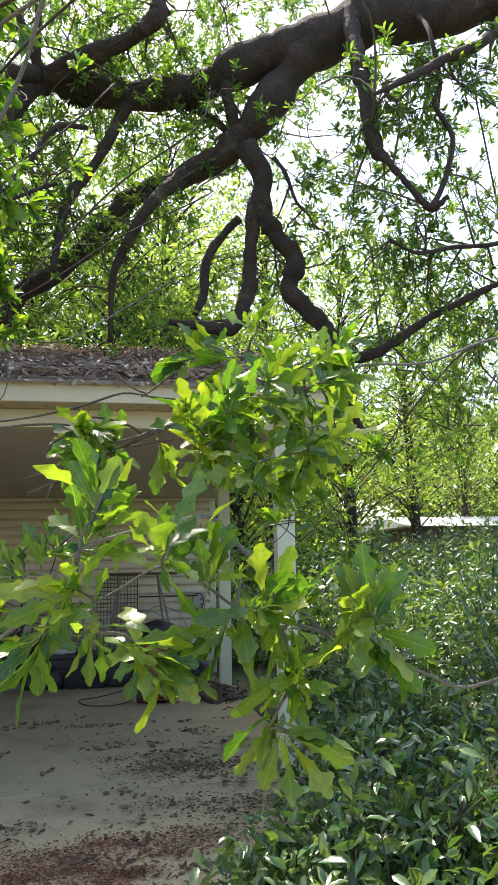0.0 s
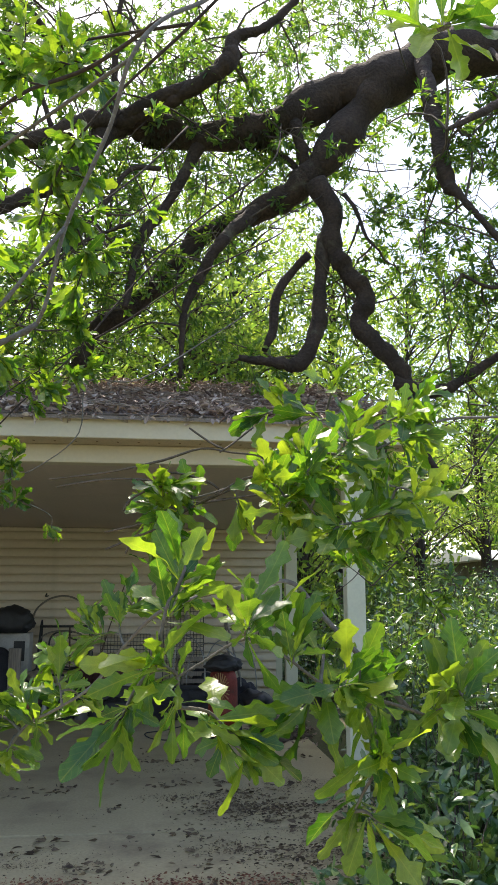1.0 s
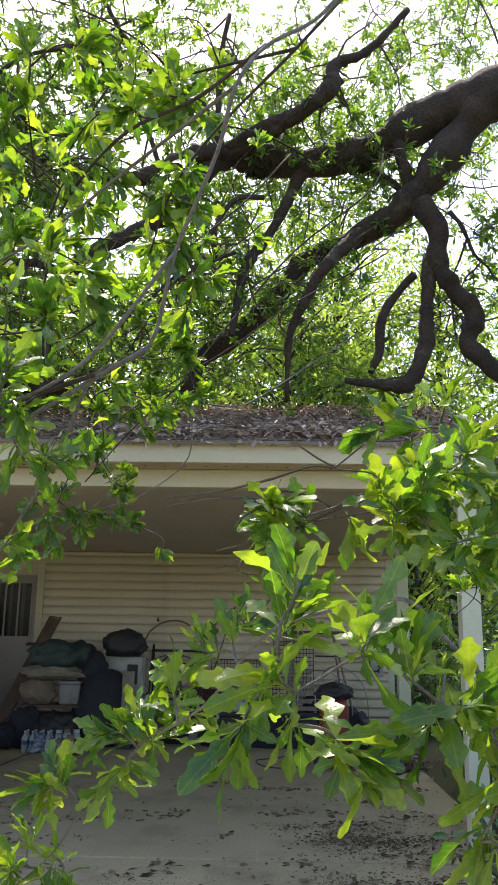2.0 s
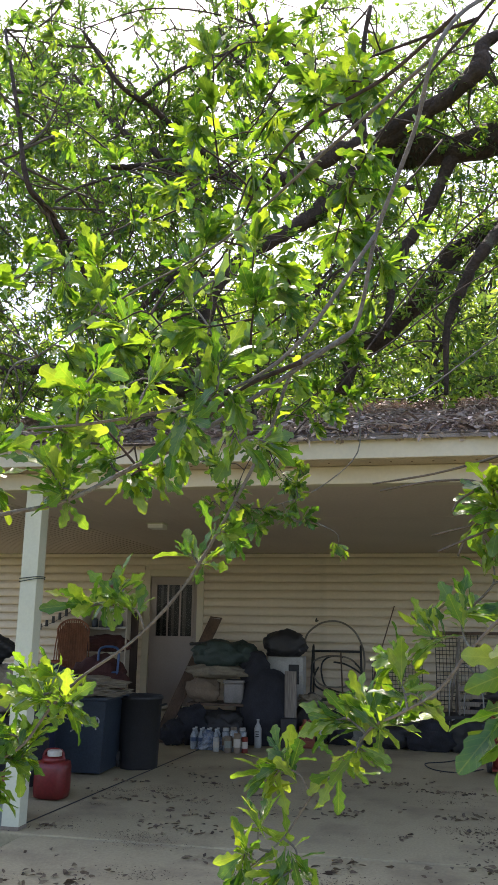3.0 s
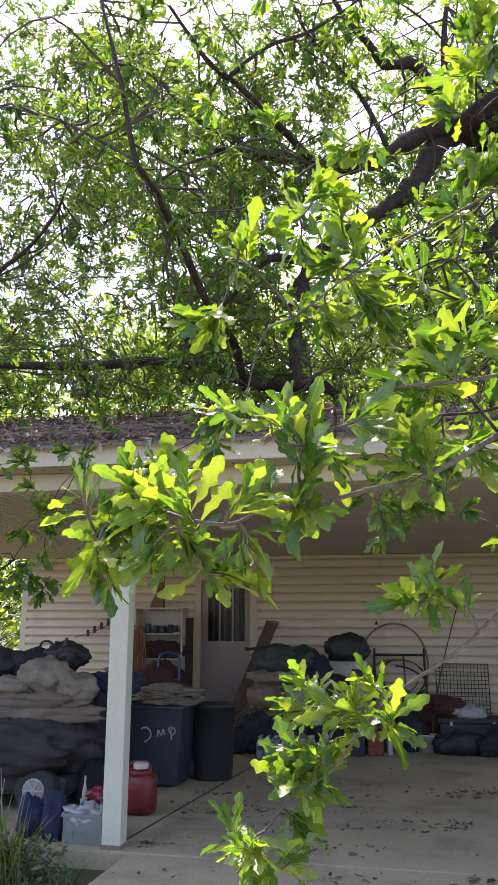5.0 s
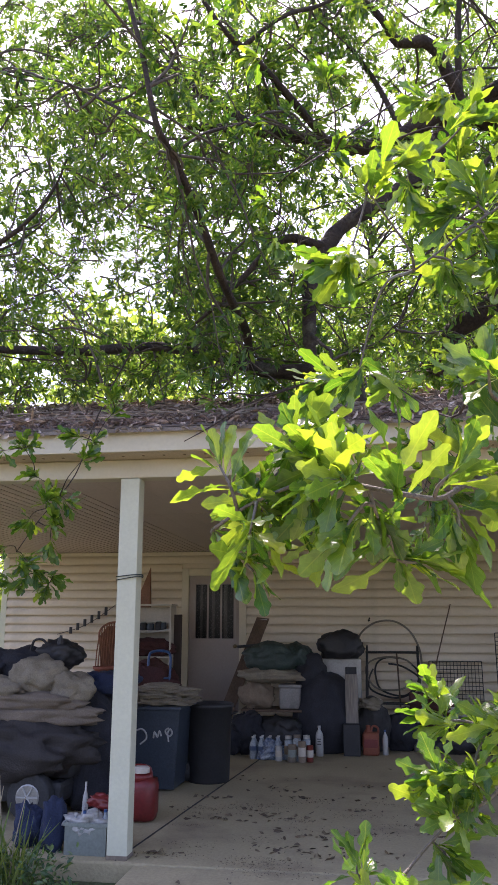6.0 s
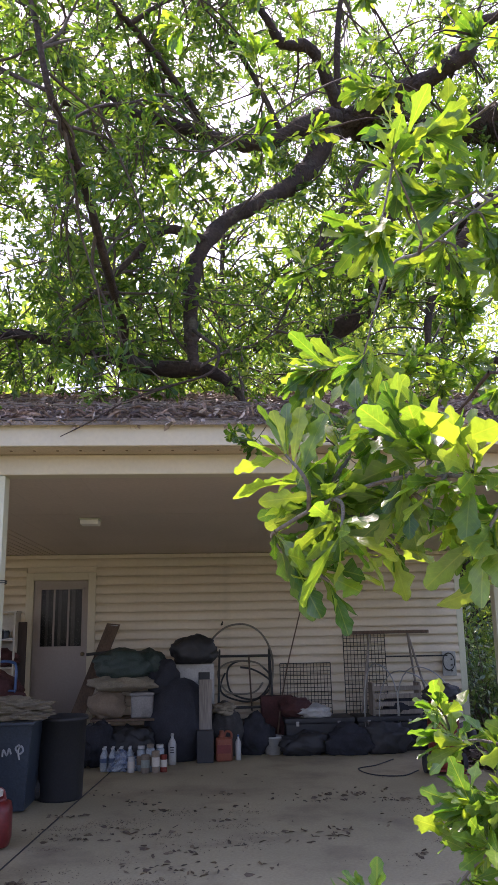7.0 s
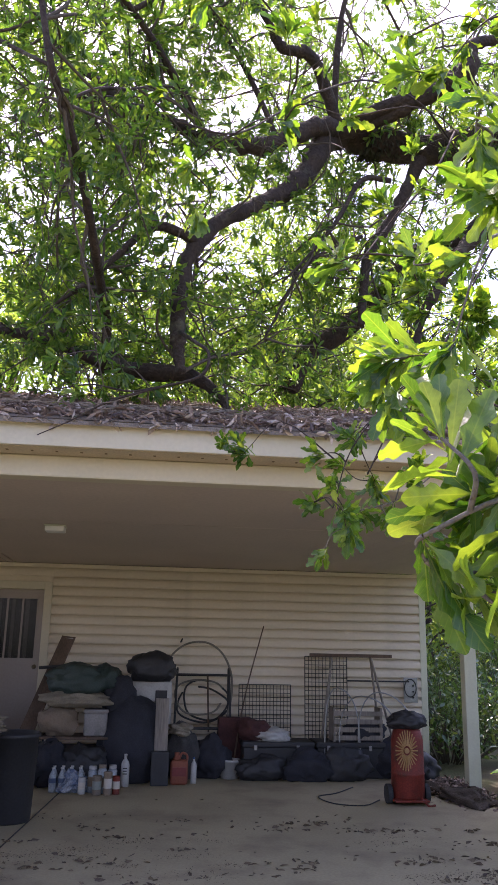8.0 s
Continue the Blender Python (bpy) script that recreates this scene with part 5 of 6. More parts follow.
# a dark sprig on the left
spray(12, [[(-3.6, 6.8, 4.18), (-3.56, 5.6, 3.79), (-3.68, 5.36, 3.43), (-3.77, 5.14, 2.98), (-3.81, 4.96, 2.61), (-4.0, 4.82, 2.27), (-4.08, 4.7, 2.06)]],
      [(-4.14, 4.71, 2.72, 0.1, 4), (-3.97, 4.54, 2.17, 0.1, 3), (-3.79, 4.67, 2.42, 0.11, 4), (-4.05, 4.8, 1.88, 0.08, 4), (-3.68, 4.64, 2.88, 0.14, 5), (-3.9, 4.77, 2.04, 0.09, 4)], 0.1, False, 24, 0.007, 0.75, BARK)

# ---- things kept in the carport ----
def lump(c, r, seed, rough=0.25, flat=0.0, turn=0.0):
    """A soft crumpled mound with half axes r; flat: the height below which it is cut level."""
    b = bmesh.new()
    bmesh.ops.create_icosphere(b, subdivisions=4, radius=1.0)
    off = Vector((seed * 3.7, seed * 1.3, seed * 2.1))
    co, si = math.cos(radians(turn)), math.sin(radians(turn))
    m = Mesher()
    for v in b.verts:
        k = 1.12 + rough * noise.noise(v.co * 1.4 + off) + 0.5 * rough * noise.noise(v.co * 3.5 + off) - 0.55 * rough * (0.5 - abs(noise.noise(v.co * 2.6 + off * 2))) - 0.3 * rough * (0.4 - abs(noise.noise(v.co * 6.5 + off))) + 0.45 * rough * abs(noise.noise(Vector((v.co.x * 2.2 + v.co.y, v.co.y * 2.2, v.co.z * 6.0 + v.co.x * 2)) + off * 3))
        x, y, z = v.co.x * r[0] * k, v.co.y * r[1] * k, v.co.z * r[2] * k
        m.v.append((c[0] + x * co - y * si, c[1] + x * si + y * co, max(c[2] + z, flat)))
    b.verts.index_update()
    m.f = [tuple(v.index for v in f.verts) for f in b.faces]
    b.free()
    return m


def simple(name, label, category, mesher, mat, part_name="body", soft=True, group=""):
    t = thing(name, label, category, group)
    part(part_name, mesher, mat, t, "", soft)
    return t


BLACK = material("black_plastic", (0.028, 0.028, 0.03), 0.6, 0.3, 3, 50, 0.1)
NAVY = material("dark_bin_plastic", (0.04, 0.055, 0.075), 0.4, 0.3, 3, 50, 0.1)
RED = material("red_plastic", (0.19, 0.02, 0.018), 0.4, 0.3, 4, 40, 0.08)
RUST = material("rusty_red_metal", (0.24, 0.035, 0.02), 0.6, 0.4, 6, 60, 0.25, metal=0.2, stain=((0.08, 0.03, 0.015), 6.0, 0.55, 0.7))
BEIGE = material("beige_canvas", (0.27, 0.23, 0.165), 0.9, 0.3, 5, 90, 0.4, stain=((0.12, 0.1, 0.08), 4.0, 0.55, 0.75))
TAN = material("tan_cloth", (0.2, 0.16, 0.12), 0.95, 0.3, 5, 90, 0.4)
BLUECLOTH = material("blue_cloth", (0.022, 0.034, 0.078), 0.85, 0.35, 6, 80, 0.35)
DARKCLOTH = material("dark_navy_cloth", (0.03, 0.031, 0.04), 0.9, 0.4, 6, 80, 0.35)
MAROON = material("maroon_cloth", (0.085, 0.03, 0.028), 0.9, 0.4, 7, 70, 0.4)
GREENTARP = material("dark_green_tarp", (0.03, 0.052, 0.044), 0.6, 0.35, 5, 60, 0.35)
GREYTUB = material("grey_plastic", (0.22, 0.25, 0.22), 0.5, 0.2, 5, 60, 0.1)
WHITEP = material("white_plastic", (0.44, 0.435, 0.41), 0.4, 0.15, 9, 60, 0.05, stain=((0.2, 0.18, 0.15), 7.0, 0.52, 0.8))
OLDWOOD = material("weathered_wood", (0.3, 0.26, 0.22), 0.9, 0.4, 6, 60, 0.5, streak=(1, 1, 0.1))
BROWNWOOD = material("dark_brown_wood", (0.14, 0.09, 0.06), 0.8, 0.4, 6, 60, 0.4, streak=(1, 1, 0.1))
REDWOOD = material("reddish_plywood", (0.26, 0.13, 0.08), 0.8, 0.3, 5, 60, 0.3)
WICKER = material("wicker", (0.3, 0.12, 0.06), 0.75, 0.4, 12, 120, 0.5)
STEEL = material("grey_steel_tube", (0.34, 0.34, 0.33), 0.4, 0.2, 5, 60, 0.05, metal=0.8)
DARKSTEEL = material("dark_wire", (0.03, 0.03, 0.03), 0.5, 0.2, 5, 60, 0.0, metal=0.4)
BLUEP = material("blue_plastic", (0.022, 0.075, 0.2), 0.35, 0.25, 5, 60, 0.05)
CARD = material("cardboard", (0.24, 0.18, 0.125), 0.9, 0.2, 4, 60, 0.15)
RUBBER = material("black_rubber", (0.04, 0.04, 0.04), 0.8, 0.3, 6, 80, 0.2)
CREAM = material("cream_shelf", (0.55, 0.5, 0.42), 0.6, 0.12, 3, 50, 0.08)
CLEAR = material("cloudy_plastic", (0.3, 0.34, 0.36), 0.18, 0.35, 8, 60, 0.05)
TERRA = material("orange_pot", (0.26, 0.075, 0.04), 0.7, 0.2, 5, 60, 0.15)


def bottle(name, label, x, y, z, r, h, mat, cap, group=""):
    t = thing(name, label, "bottle", group, (x, y, z))
    part("body", Mesher().lathe(0, 0, [(r * 0.9, 0), (r, h * 0.03), (r, h * 0.66), (r * 0.8, h * 0.76), (r * 0.35, h * 0.86), (r * 0.32, h * 0.93)], 14), mat, t, "", True)
    part("cap", Mesher().lathe(0, 0, [(r * 0.38, h * 0.93), (r * 0.38, h)], 12), cap, t)
    return t


# trash bin on wheels, with scrawled white strokes
bin_ = thing("wheeled_trash_bin", "dark blue-grey wheeled trash bin with white scrawl on its front", "trash bin", "", (-4.05, 8.2, 0))
m = Mesher()
m.add([(-0.25, -0.27, 0.02), (0.25, -0.27, 0.02), (0.25, 0.27, 0.02), (-0.25, 0.27, 0.02), (-0.31, -0.33, 0.78), (0.31, -0.33, 0.78), (0.31, 0.33, 0.78), (-0.31, 0.33, 0.78)],
      [(0, 3, 2, 1), (0, 1, 5, 4), (1, 2, 6, 5), (2, 3, 7, 6), (3, 0, 4, 7), (4, 5, 6, 7)])
part("body", m, NAVY, bin_)
part("rim", Mesher().box(-0.33, 0.33, -0.35, 0.35, 0.765, 0.8, 0.012), NAVY, bin_)
for sx in (-0.27, 0.27):
    w = Mesher()
    w.tube([(sx - 0.03, 0.3, 0.11, 0.11), (sx + 0.03, 0.3, 0.11, 0.11)], 16, steps=1)
    part("wheel", w, RUBBER, bin_)
chalk = material("white_scrawl", (0.4, 0.41, 0.41), 0.8, 0.2)
for pts in ([(-0.13, 0.57), (-0.08, 0.585), (-0.035, 0.55), (-0.03, 0.49), (-0.09, 0.44)], [(0.045, 0.5), (0.055, 0.56), (0.085, 0.51), (0.105, 0.57), (0.125, 0.52)], [(0.2, 0.6), (0.165, 0.57), (0.2, 0.52), (0.235, 0.55), (0.215, 0.59), (0.19, 0.55), (0.2, 0.47)]):
    part("stroke", Mesher().tube([(x, -0.278 - z * 0.078, z, 0.009) for x, z in pts], 5), chalk, bin_, "white painted stroke")
pile = thing("cloth_pile", "folded dusty tan cloths lying on the trash bin", "cloth", "", (-4.0, 8.2, 0.8))
for i in range(4):
    g = random.Random(i)
    part("fold", lump((g.uniform(-0.06, 0.08), g.uniform(-0.05, 0.03), 0.035 + i * 0.04), (0.32 - 0.03 * i, 0.28 - 0.02 * i, 0.05), 5 + i, 0.55, 0.0, g.uniform(-25, 25)), BEIGE, pile, "", True)

can = thing("trash_can", "round black plastic trash can", "trash can", "", (-3.58, 8.55, 0))
part("body", Mesher().lathe(0, 0, [(0.21, 0), (0.22, 0.02), (0.245, 0.74), (0.262, 0.745), (0.262, 0.775), (0.25, 0.785), (0.24, 0.78), (0.225, 0.5), (0.0, 0.49)], 28), BLACK, can, "", True)
for s in (-1, 1):
    part("handle", Mesher().tube([(s * 0.25, -0.06, 0.68, 0.012), (s * 0.29, -0.05, 0.69, 0.012), (s * 0.29, 0.05, 0.69, 0.012), (s * 0.25, 0.06, 0.68, 0.012)], 6), BLACK, can)

gas = thing("fuel_can", "red plastic fuel can with a pale cap", "fuel can", "", (-3.8, 6.75, 0))
part("body", Mesher().box(-0.155, 0.155, -0.12, 0.12, 0.0, 0.35, 0.075), RED, gas, "", True)
part("shoulder", Mesher().lathe(0, 0, [(0.12, 0.33), (0.1, 0.37), (0.06, 0.39)], 16), RED, gas, "", True)
part("handle", Mesher().tube([(-0.1, 0, 0.34, 0.018), (-0.07, 0, 0.42, 0.018), (0.07, 0, 0.42, 0.018), (0.1, 0, 0.34, 0.018)], 8), RED, gas)
part("cap", Mesher().lathe(0.03, -0.05, [(0.066, 0.385), (0.068, 0.425), (0.055, 0.435), (0.0, 0.437)], 18), CREAM, gas, "pale grey cap")

# crate of bottles by the post
crate = thing("storage_crate", "grey plastic crate full of bottles at the slab's edge", "crate", "", (-3.875, 5.8, 0))
m = Mesher()
m.box(-0.155, 0.155, -0.125, 0.125, 0, 0.012).box(-0.155, 0.155, -0.125, -0.115, 0.012, 0.21).box(-0.155, 0.155, 0.115, 0.125, 0.012, 0.21).box(-0.155, -0.145, -0.115, 0.115, 0.012, 0.21).box(0.145, 0.155, -0.115, 0.115, 0.012, 0.21)
part("body", m, GREYTUB, crate)
m = Mesher()
m.box(-0.165, 0.165, -0.135, -0.12, 0.19, 0.215).box(-0.165, 0.165, 0.12, 0.135, 0.19, 0.215).box(-0.165, -0.15, -0.12, 0.12, 0.19, 0.215).box(0.15, 0.165, -0.12, 0.12, 0.19, 0.215)
part("rim", m, GREYTUB, crate)
g = random.Random(3)
for i, (dx, dy) in enumerate([(-0.1, -0.06), (-0.03, -0.07), (0.05, -0.06), (0.11, -0.02), (-0.08, 0.04), (0.0, 0.03), (0.09, 0.07)]):
    bottle("bottle", "small white plastic bottle in the crate", -3.875 + dx, 5.8 + dy, 0.013, 0.034, g.uniform(0.24, 0.3), WHITEP if i % 3 else CLEAR, BLUEP if i % 2 else WHITEP, "bottles in the crate")
simple("red_rag", "crumpled red rag on the bottles", "rag", lump((-3.83, 5.93, 0.3), (0.12, 0.06, 0.05), 9, 0.5, 0.2), RED, "cloth")
simple("plastic_bag", "crumpled white plastic bag between the bottles in the crate", "bag", lump((-3.9, 5.78, 0.2), (0.13, 0.1, 0.07), 14, 0.6, 0.05), WHITEP, "bag")
bottle("spray_can", "slim white can standing behind the crate", -4.02, 6.05, 0.0, 0.022, 0.42, WHITEP, WHITEP)
simple("blue_bundle", "dark blue plastic bundle on the slab", "bundle", lump((-4.17, 5.8, 0.14), (0.09, 0.1, 0.18), 12, 0.4, 0.0), BLUECLOTH, "cloth")
simple("blue_bundle", "dark blue plastic bundle on the slab", "bundle", lump((-4.38, 5.85, 0.12), (0.1, 0.1, 0.15), 13, 0.4, 0.0), BLUECLOTH, "cloth")

# riding mower buried under canvas
mower = thing("riding_mower", "dark riding mower half hidden under canvas and bags", "mower", "", (-5.0, 7.0, 0))
part("hood", Mesher().box(-0.1, 0.62, -0.3, 0.3, 0.3, 0.68, 0.08), BLACK, mower, "", True)
part("fender", Mesher().box(-0.75, -0.12, -0.4, 0.4, 0.3, 0.6, 0.1), BLACK, mower, "", True)
part("deck", Mesher().box(-0.7, 0.55, -0.36, 0.4, 0.12, 0.3, 0.05), BLACK, mower)
for x, y, r in ((0.3, -0.4, 0.19), (-0.45, -0.4, 0.26), (0.3, 0.42, 0.19), (-0.45, 0.42, 0.26)):
    w = Mesher()
    w.tube([(x, y - 0.07, r, r * 0.86), (x, y - 0.055, r, r), (x, y + 0.055, r, r), (x, y + 0.07, r, r * 0.86)], 24, steps=2)
    wheel = part("wheel", w, RUBBER, mower, "", True)
    h = Mesher()
    h.tube([(x, y - 0.078, r, r * 0.5), (x, y - 0.075, r, r * 0.55), (x, y + 0.075, r, r * 0.5)], 20, steps=1)
    part("hub", h, STEEL, wheel, "silver wheel hub")
    for k in range(6):
        a = k * math.pi / 3
        part("spoke", Mesher().tube([(x, y - 0.083, r, 0.008), (x + math.cos(a) * r * 0.5, y - 0.083, r + math.sin(a) * r * 0.5, 0.008)], 5, steps=1), WHITEP, wheel)
for nm, lab, cat, c, r, sd, mat, turn in (
        ("canvas_roll", "long rolled tan canvas on the mower", "canvas", (-4.75, 6.72, 0.82), (0.5, 0.14, 0.1), 41, TAN, 4), ("canvas_roll", "long rolled tan canvas on the mower", "canvas", (-4.9, 6.8, 0.94), (0.55, 0.2, 0.09), 42, TAN, -5),
        ("canvas_bag", "stuffed beige canvas bag on the pile", "bag", (-4.8, 6.85, 1.14), (0.24, 0.2, 0.16), 43, BEIGE, 10), ("canvas_bag", "stuffed beige canvas bag on the pile", "bag", (-4.5, 6.85, 1.04), (0.2, 0.17, 0.15), 44, BEIGE, -20),
        ("canvas_bag", "grey-beige canvas bag lying on the pile", "bag", (-5.15, 6.8, 1.04), (0.3, 0.2, 0.1), 45, BEIGE, 0), ("dark_bag", "dark navy duffel bag on the pile", "bag", (-5.1, 7.2, 1.2), (0.36, 0.24, 0.17), 46, DARKCLOTH, 0),
        ("dark_bag", "black rucksack with straps on top of the pile", "bag", (-4.72, 7.12, 1.32), (0.2, 0.16, 0.13), 47, BLACK, 0), ("blue_tarp", "crumpled blue tarpaulin on the pile", "tarpaulin", (-4.28, 7.35, 1.05), (0.26, 0.22, 0.12), 48, BLUECLOTH, 0),
        ("dark_bag", "dark stuffed bag beside the mower", "bag", (-4.42, 7.2, 0.45), (0.26, 0.3, 0.48), 49, DARKCLOTH, 0), ("blue_tarp", "crumpled blue tarpaulin on the pile", "tarpaulin", (-5.75, 7.0, 1.0), (0.3, 0.3, 0.2), 50, BLUECLOTH, 0),
        ("dark_bag", "dark stuffed bag beside the mower", "bag", (-5.85, 7.1, 0.42), (0.4, 0.4, 0.45), 51, DARKCLOTH, 0), ("dark_bag", "black rucksack with straps on top of the pile", "bag", (-5.4, 7.1, 1.25), (0.24, 0.2, 0.14), 52, DARKCLOTH, 0)):
    simple(nm, lab, cat, lump(c, r, sd, 0.32, 0.0, turn), mat, "cloth", True, "canvas and bags on the mower")
simple("dark_tarp", "black tarpaulin draped over the mower", "tarpaulin", lump((-4.95, 6.68, 0.56), (0.68, 0.2, 0.24), 53, 0.5, 0.3, 2), material("dark_brown_tarp", (0.035, 0.029, 0.027), 0.7, 0.4, 5, 70, 0.35), "cloth", True, "canvas and bags on the mower")
strap = thing("bag_strap", "black strap standing up from the pile", "strap")
part("strap", Mesher().tube([(-4.7, 7.02, 1.3, 0.03), (-4.68, 7.0, 1.42, 0.028), (-4.67, 7.0, 1.5, 0.012)], 6), BLACK, strap)
part("loop", Mesher().tube([(-4.98, 7.05, 1.36, 0.012), (-4.93, 7.0, 1.45, 0.012), (-4.85, 7.0, 1.46, 0.012), (-4.8, 7.03, 1.4, 0.012)], 6), BLACK, strap)

# shelf unit with jars, wicker chair, boards
aside = -0.07
shelf = thing("bookcase", "cream open bookcase with jars on its upper shelf", "bookcase", "", (-4.9, 10.95, 0))
for x in (-0.36, 0.34):
    part("side", Mesher().box(x, x + 0.02, -0.15, 0.15, 0, 1.86, 0.004), CREAM, shelf)
part("back", Mesher().box(-0.34, 0.34, 0.13, 0.145, 0.02, 1.84), CREAM, shelf)
part("top", Mesher().box(-0.375, 0.375, -0.165, 0.155, 1.86, 1.882, 0.004), CREAM, shelf)
for z in (1.5, 1.15, 0.75, 0.35, 0.03):
    part("shelf", Mesher().box(-0.34, 0.34, -0.145, 0.13, z, z + 0.02, 0.003), CREAM, shelf)
arch = Mesher()
arch.tube([(-0.34, -0.15, 1.535, 0.012), (-0.1, -0.152, 1.5, 0.012), (0.1, -0.152, 1.5, 0.012), (0.34, -0.15, 1.535, 0.012)], 6)
part("shelf_edge", arch, WHITEP, shelf)
for i, (dx, r, h) in enumerate([(-0.18, 0.045, 0.15), (-0.06, 0.05, 0.12), (0.04, 0.055, 0.11), (0.16, 0.05, 0.13), (0.23, 0.04, 0.12)]):
    j = thing("jar", "small dark jar standing on the bookcase shelf", "jar", "jars on the bookcase", (-4.9 + dx, 10.9, 1.52))
    part("body", Mesher().lathe(0, 0, [(r * 0.9, 0), (r, 0.01), (r, h * 0.8), (r * 0.7, h * 0.88)], 12), BLACK if i % 2 else NAVY, j, "", True)
    part("lid", Mesher().lathe(0, 0, [(r * 0.75, h * 0.88), (r * 0.75, h)], 12), GREYTUB, j)
simple("maroon_cloth", "dark maroon cloths stuffed in the bookcase", "cloth", lump((-4.9, 10.86, 1.28), (0.34, 0.16, 0.11), 61, 0.4, 1.17), MAROON, "cloth")
simple("maroon_cloth", "dark maroon cloth draped over a box", "cloth", lump((-4.6, 9.9, 0.82), (0.42, 0.22, 0.3), 62, 0.3, 0.0), MAROON, "cloth")
wedge = Mesher()
wedge.add([(-5.35, 11.1, 0.0), (-4.95, 11.1, 0.0), (-5.05, 11.55, 1.9), (-5.09, 11.62, 2.45), (-5.29, 11.55, 1.9), (-5.35, 11.13, 0.0), (-4.95, 11.13, 0.0), (-5.05, 11.58, 1.9), (-5.09, 11.65, 2.45), (-5.29, 11.58, 1.9)],
          [(0, 1, 2, 3, 4), (9, 8, 7, 6, 5), (0, 5, 6, 1), (1, 6, 7, 2), (2, 7, 8, 3), (3, 8, 9, 4), (4, 9, 5, 0)])
simple("dark_board", "dark brown board standing beside the bookcase", "board", Mesher().box(-4.57, -4.43, 10.98, 11.02, 0.0, 1.74, 0.006), material("stained_board", (0.06, 0.04, 0.032), 0.8, 0.3, 6, 60, 0.3, streak=(1, 1, 0.1)), "board", False)
simple("plywood_offcut", "reddish pointed plywood offcut leaning on the wall", "board", wedge, REDWOOD, "board", False)

chair = thing("wicker_chair", "reddish fan-backed wicker chair", "chair", "", (-5.17, 10.1, 0))
part("seat", Mesher().lathe(0, 0.02, [(0.2, 0.38), (0.24, 0.4), (0.24, 0.44), (0.21, 0.46)], 20), WICKER, chair, "", True)
for x, y in ((-0.17, -0.14), (0.17, -0.14), (-0.15, 0.18), (0.15, 0.18)):
    part("leg", Mesher().tube([(x * 1.1, y * 1.1, 0, 0.016), (x, y, 0.4, 0.016)], 7, steps=1), WICKER, chair)
for k in range(15):
    a = radians(-26 + k * 52 / 14)
    part("back_cane", Mesher().tube([(0.35 * math.sin(a), 0.17, 0.44, 0.008), (0.6 * math.sin(a), 0.2, 1.0, 0.009), (0.52 * math.sin(a), 0.23, 0.5 + 1.13 * math.cos(a), 0.009)], 5, steps=2), WICKER, chair)
part("back_hoop", Mesher().tube([(-0.2, 0.23, 1.25, 0.014), (-0.235, 0.23, 1.5, 0.014), (-0.12, 0.23, 1.61, 0.014), (0, 0.23, 1.63, 0.014), (0.12, 0.23, 1.61, 0.014), (0.235, 0.23, 1.5, 0.014), (0.2, 0.23, 1.25, 0.014)], 7), WICKER, chair)
sheet_back = Mesher()
sheet_back.add([(-0.17, 0.205, 0.5), (0.17, 0.205, 0.5), (0.23, 0.235, 1.45), (0.12, 0.24, 1.58), (-0.12, 0.24, 1.58), (-0.23, 0.235, 1.45), (-0.17, 0.215, 0.5), (0.17, 0.215, 0.5), (0.23, 0.245, 1.45), (0.12, 0.25, 1.58), (-0.12, 0.25, 1.58), (-0.23, 0.245, 1.45)],
               [(0, 1, 2, 3, 4, 5), (11, 10, 9, 8, 7, 6)] + [(i, (i + 1) % 6, 6 + (i + 1) % 6, 6 + i)[::-1] for i in range(6)])
part("back_weave", sheet_back, WICKER, chair)
tote = simple("storage_tote", "blue plastic storage tote", "tote", Mesher().box(-5.45, -4.85, 9.3, 9.75, 0.0, 0.92, 0.03), BLUECLOTH, "body", False)
pot = thing("planter", "orange plastic planter on a tote", "planter", "", (-5.02, 9.5, 0.92))
part("body", Mesher().lathe(0, 0, [(0.1, 0), (0.13, 0.14), (0.15, 0.145), (0.15, 0.18), (0.135, 0.18), (0.12, 0.1), (0.0, 0.1)], 20), TERRA, pot, "", True)
hook = thing("hand_truck", "blue tubular hand truck leaning by the door", "hand truck", "", (-4.42, 9.75, 0))
part("frame", Mesher().tube([(-0.14, 0, 0.02, 0.017), (-0.14, 0.05, 0.9, 0.017), (-0.14, 0.07, 1.2, 0.017), (-0.08, 0.08, 1.27, 0.017), (0.08, 0.08, 1.27, 0.017), (0.14, 0.07, 1.2, 0.017), (0.14, 0.05, 0.9, 0.017), (0.14, 0, 0.02, 0.017)], 8), BLUEP, hook, "", True)
for z in (0.3, 0.65, 0.95):
    part("rung", Mesher().tube([(-0.14, 0.03, z, 0.012), (0.14, 0.03, z, 0.012)], 7, steps=1), BLUEP, hook)
part("toe_plate", Mesher().box(-0.18, 0.18, -0.2, 0.0, 0.0, 0.012), BLUEP, hook)
line = thing("string_line", "thin cord with dark clips strung along the wall", "cord")
part("cord", Mesher().tube([(-6.6, 11.8, 1.45, 0.005), (-6.1, 11.72, 1.6, 0.005), (-5.6, 11.8, 1.95, 0.005)], 4), DARKCLOTH, line)
for k in range(6):
    x = -6.35 + k * 0.11
    part("clip", Mesher().box(x - 0.02, x + 0.02, 11.69, 11.72, 1.46 + k * 0.055, 1.56 + k * 0.06, 0.005), BLACK, line)

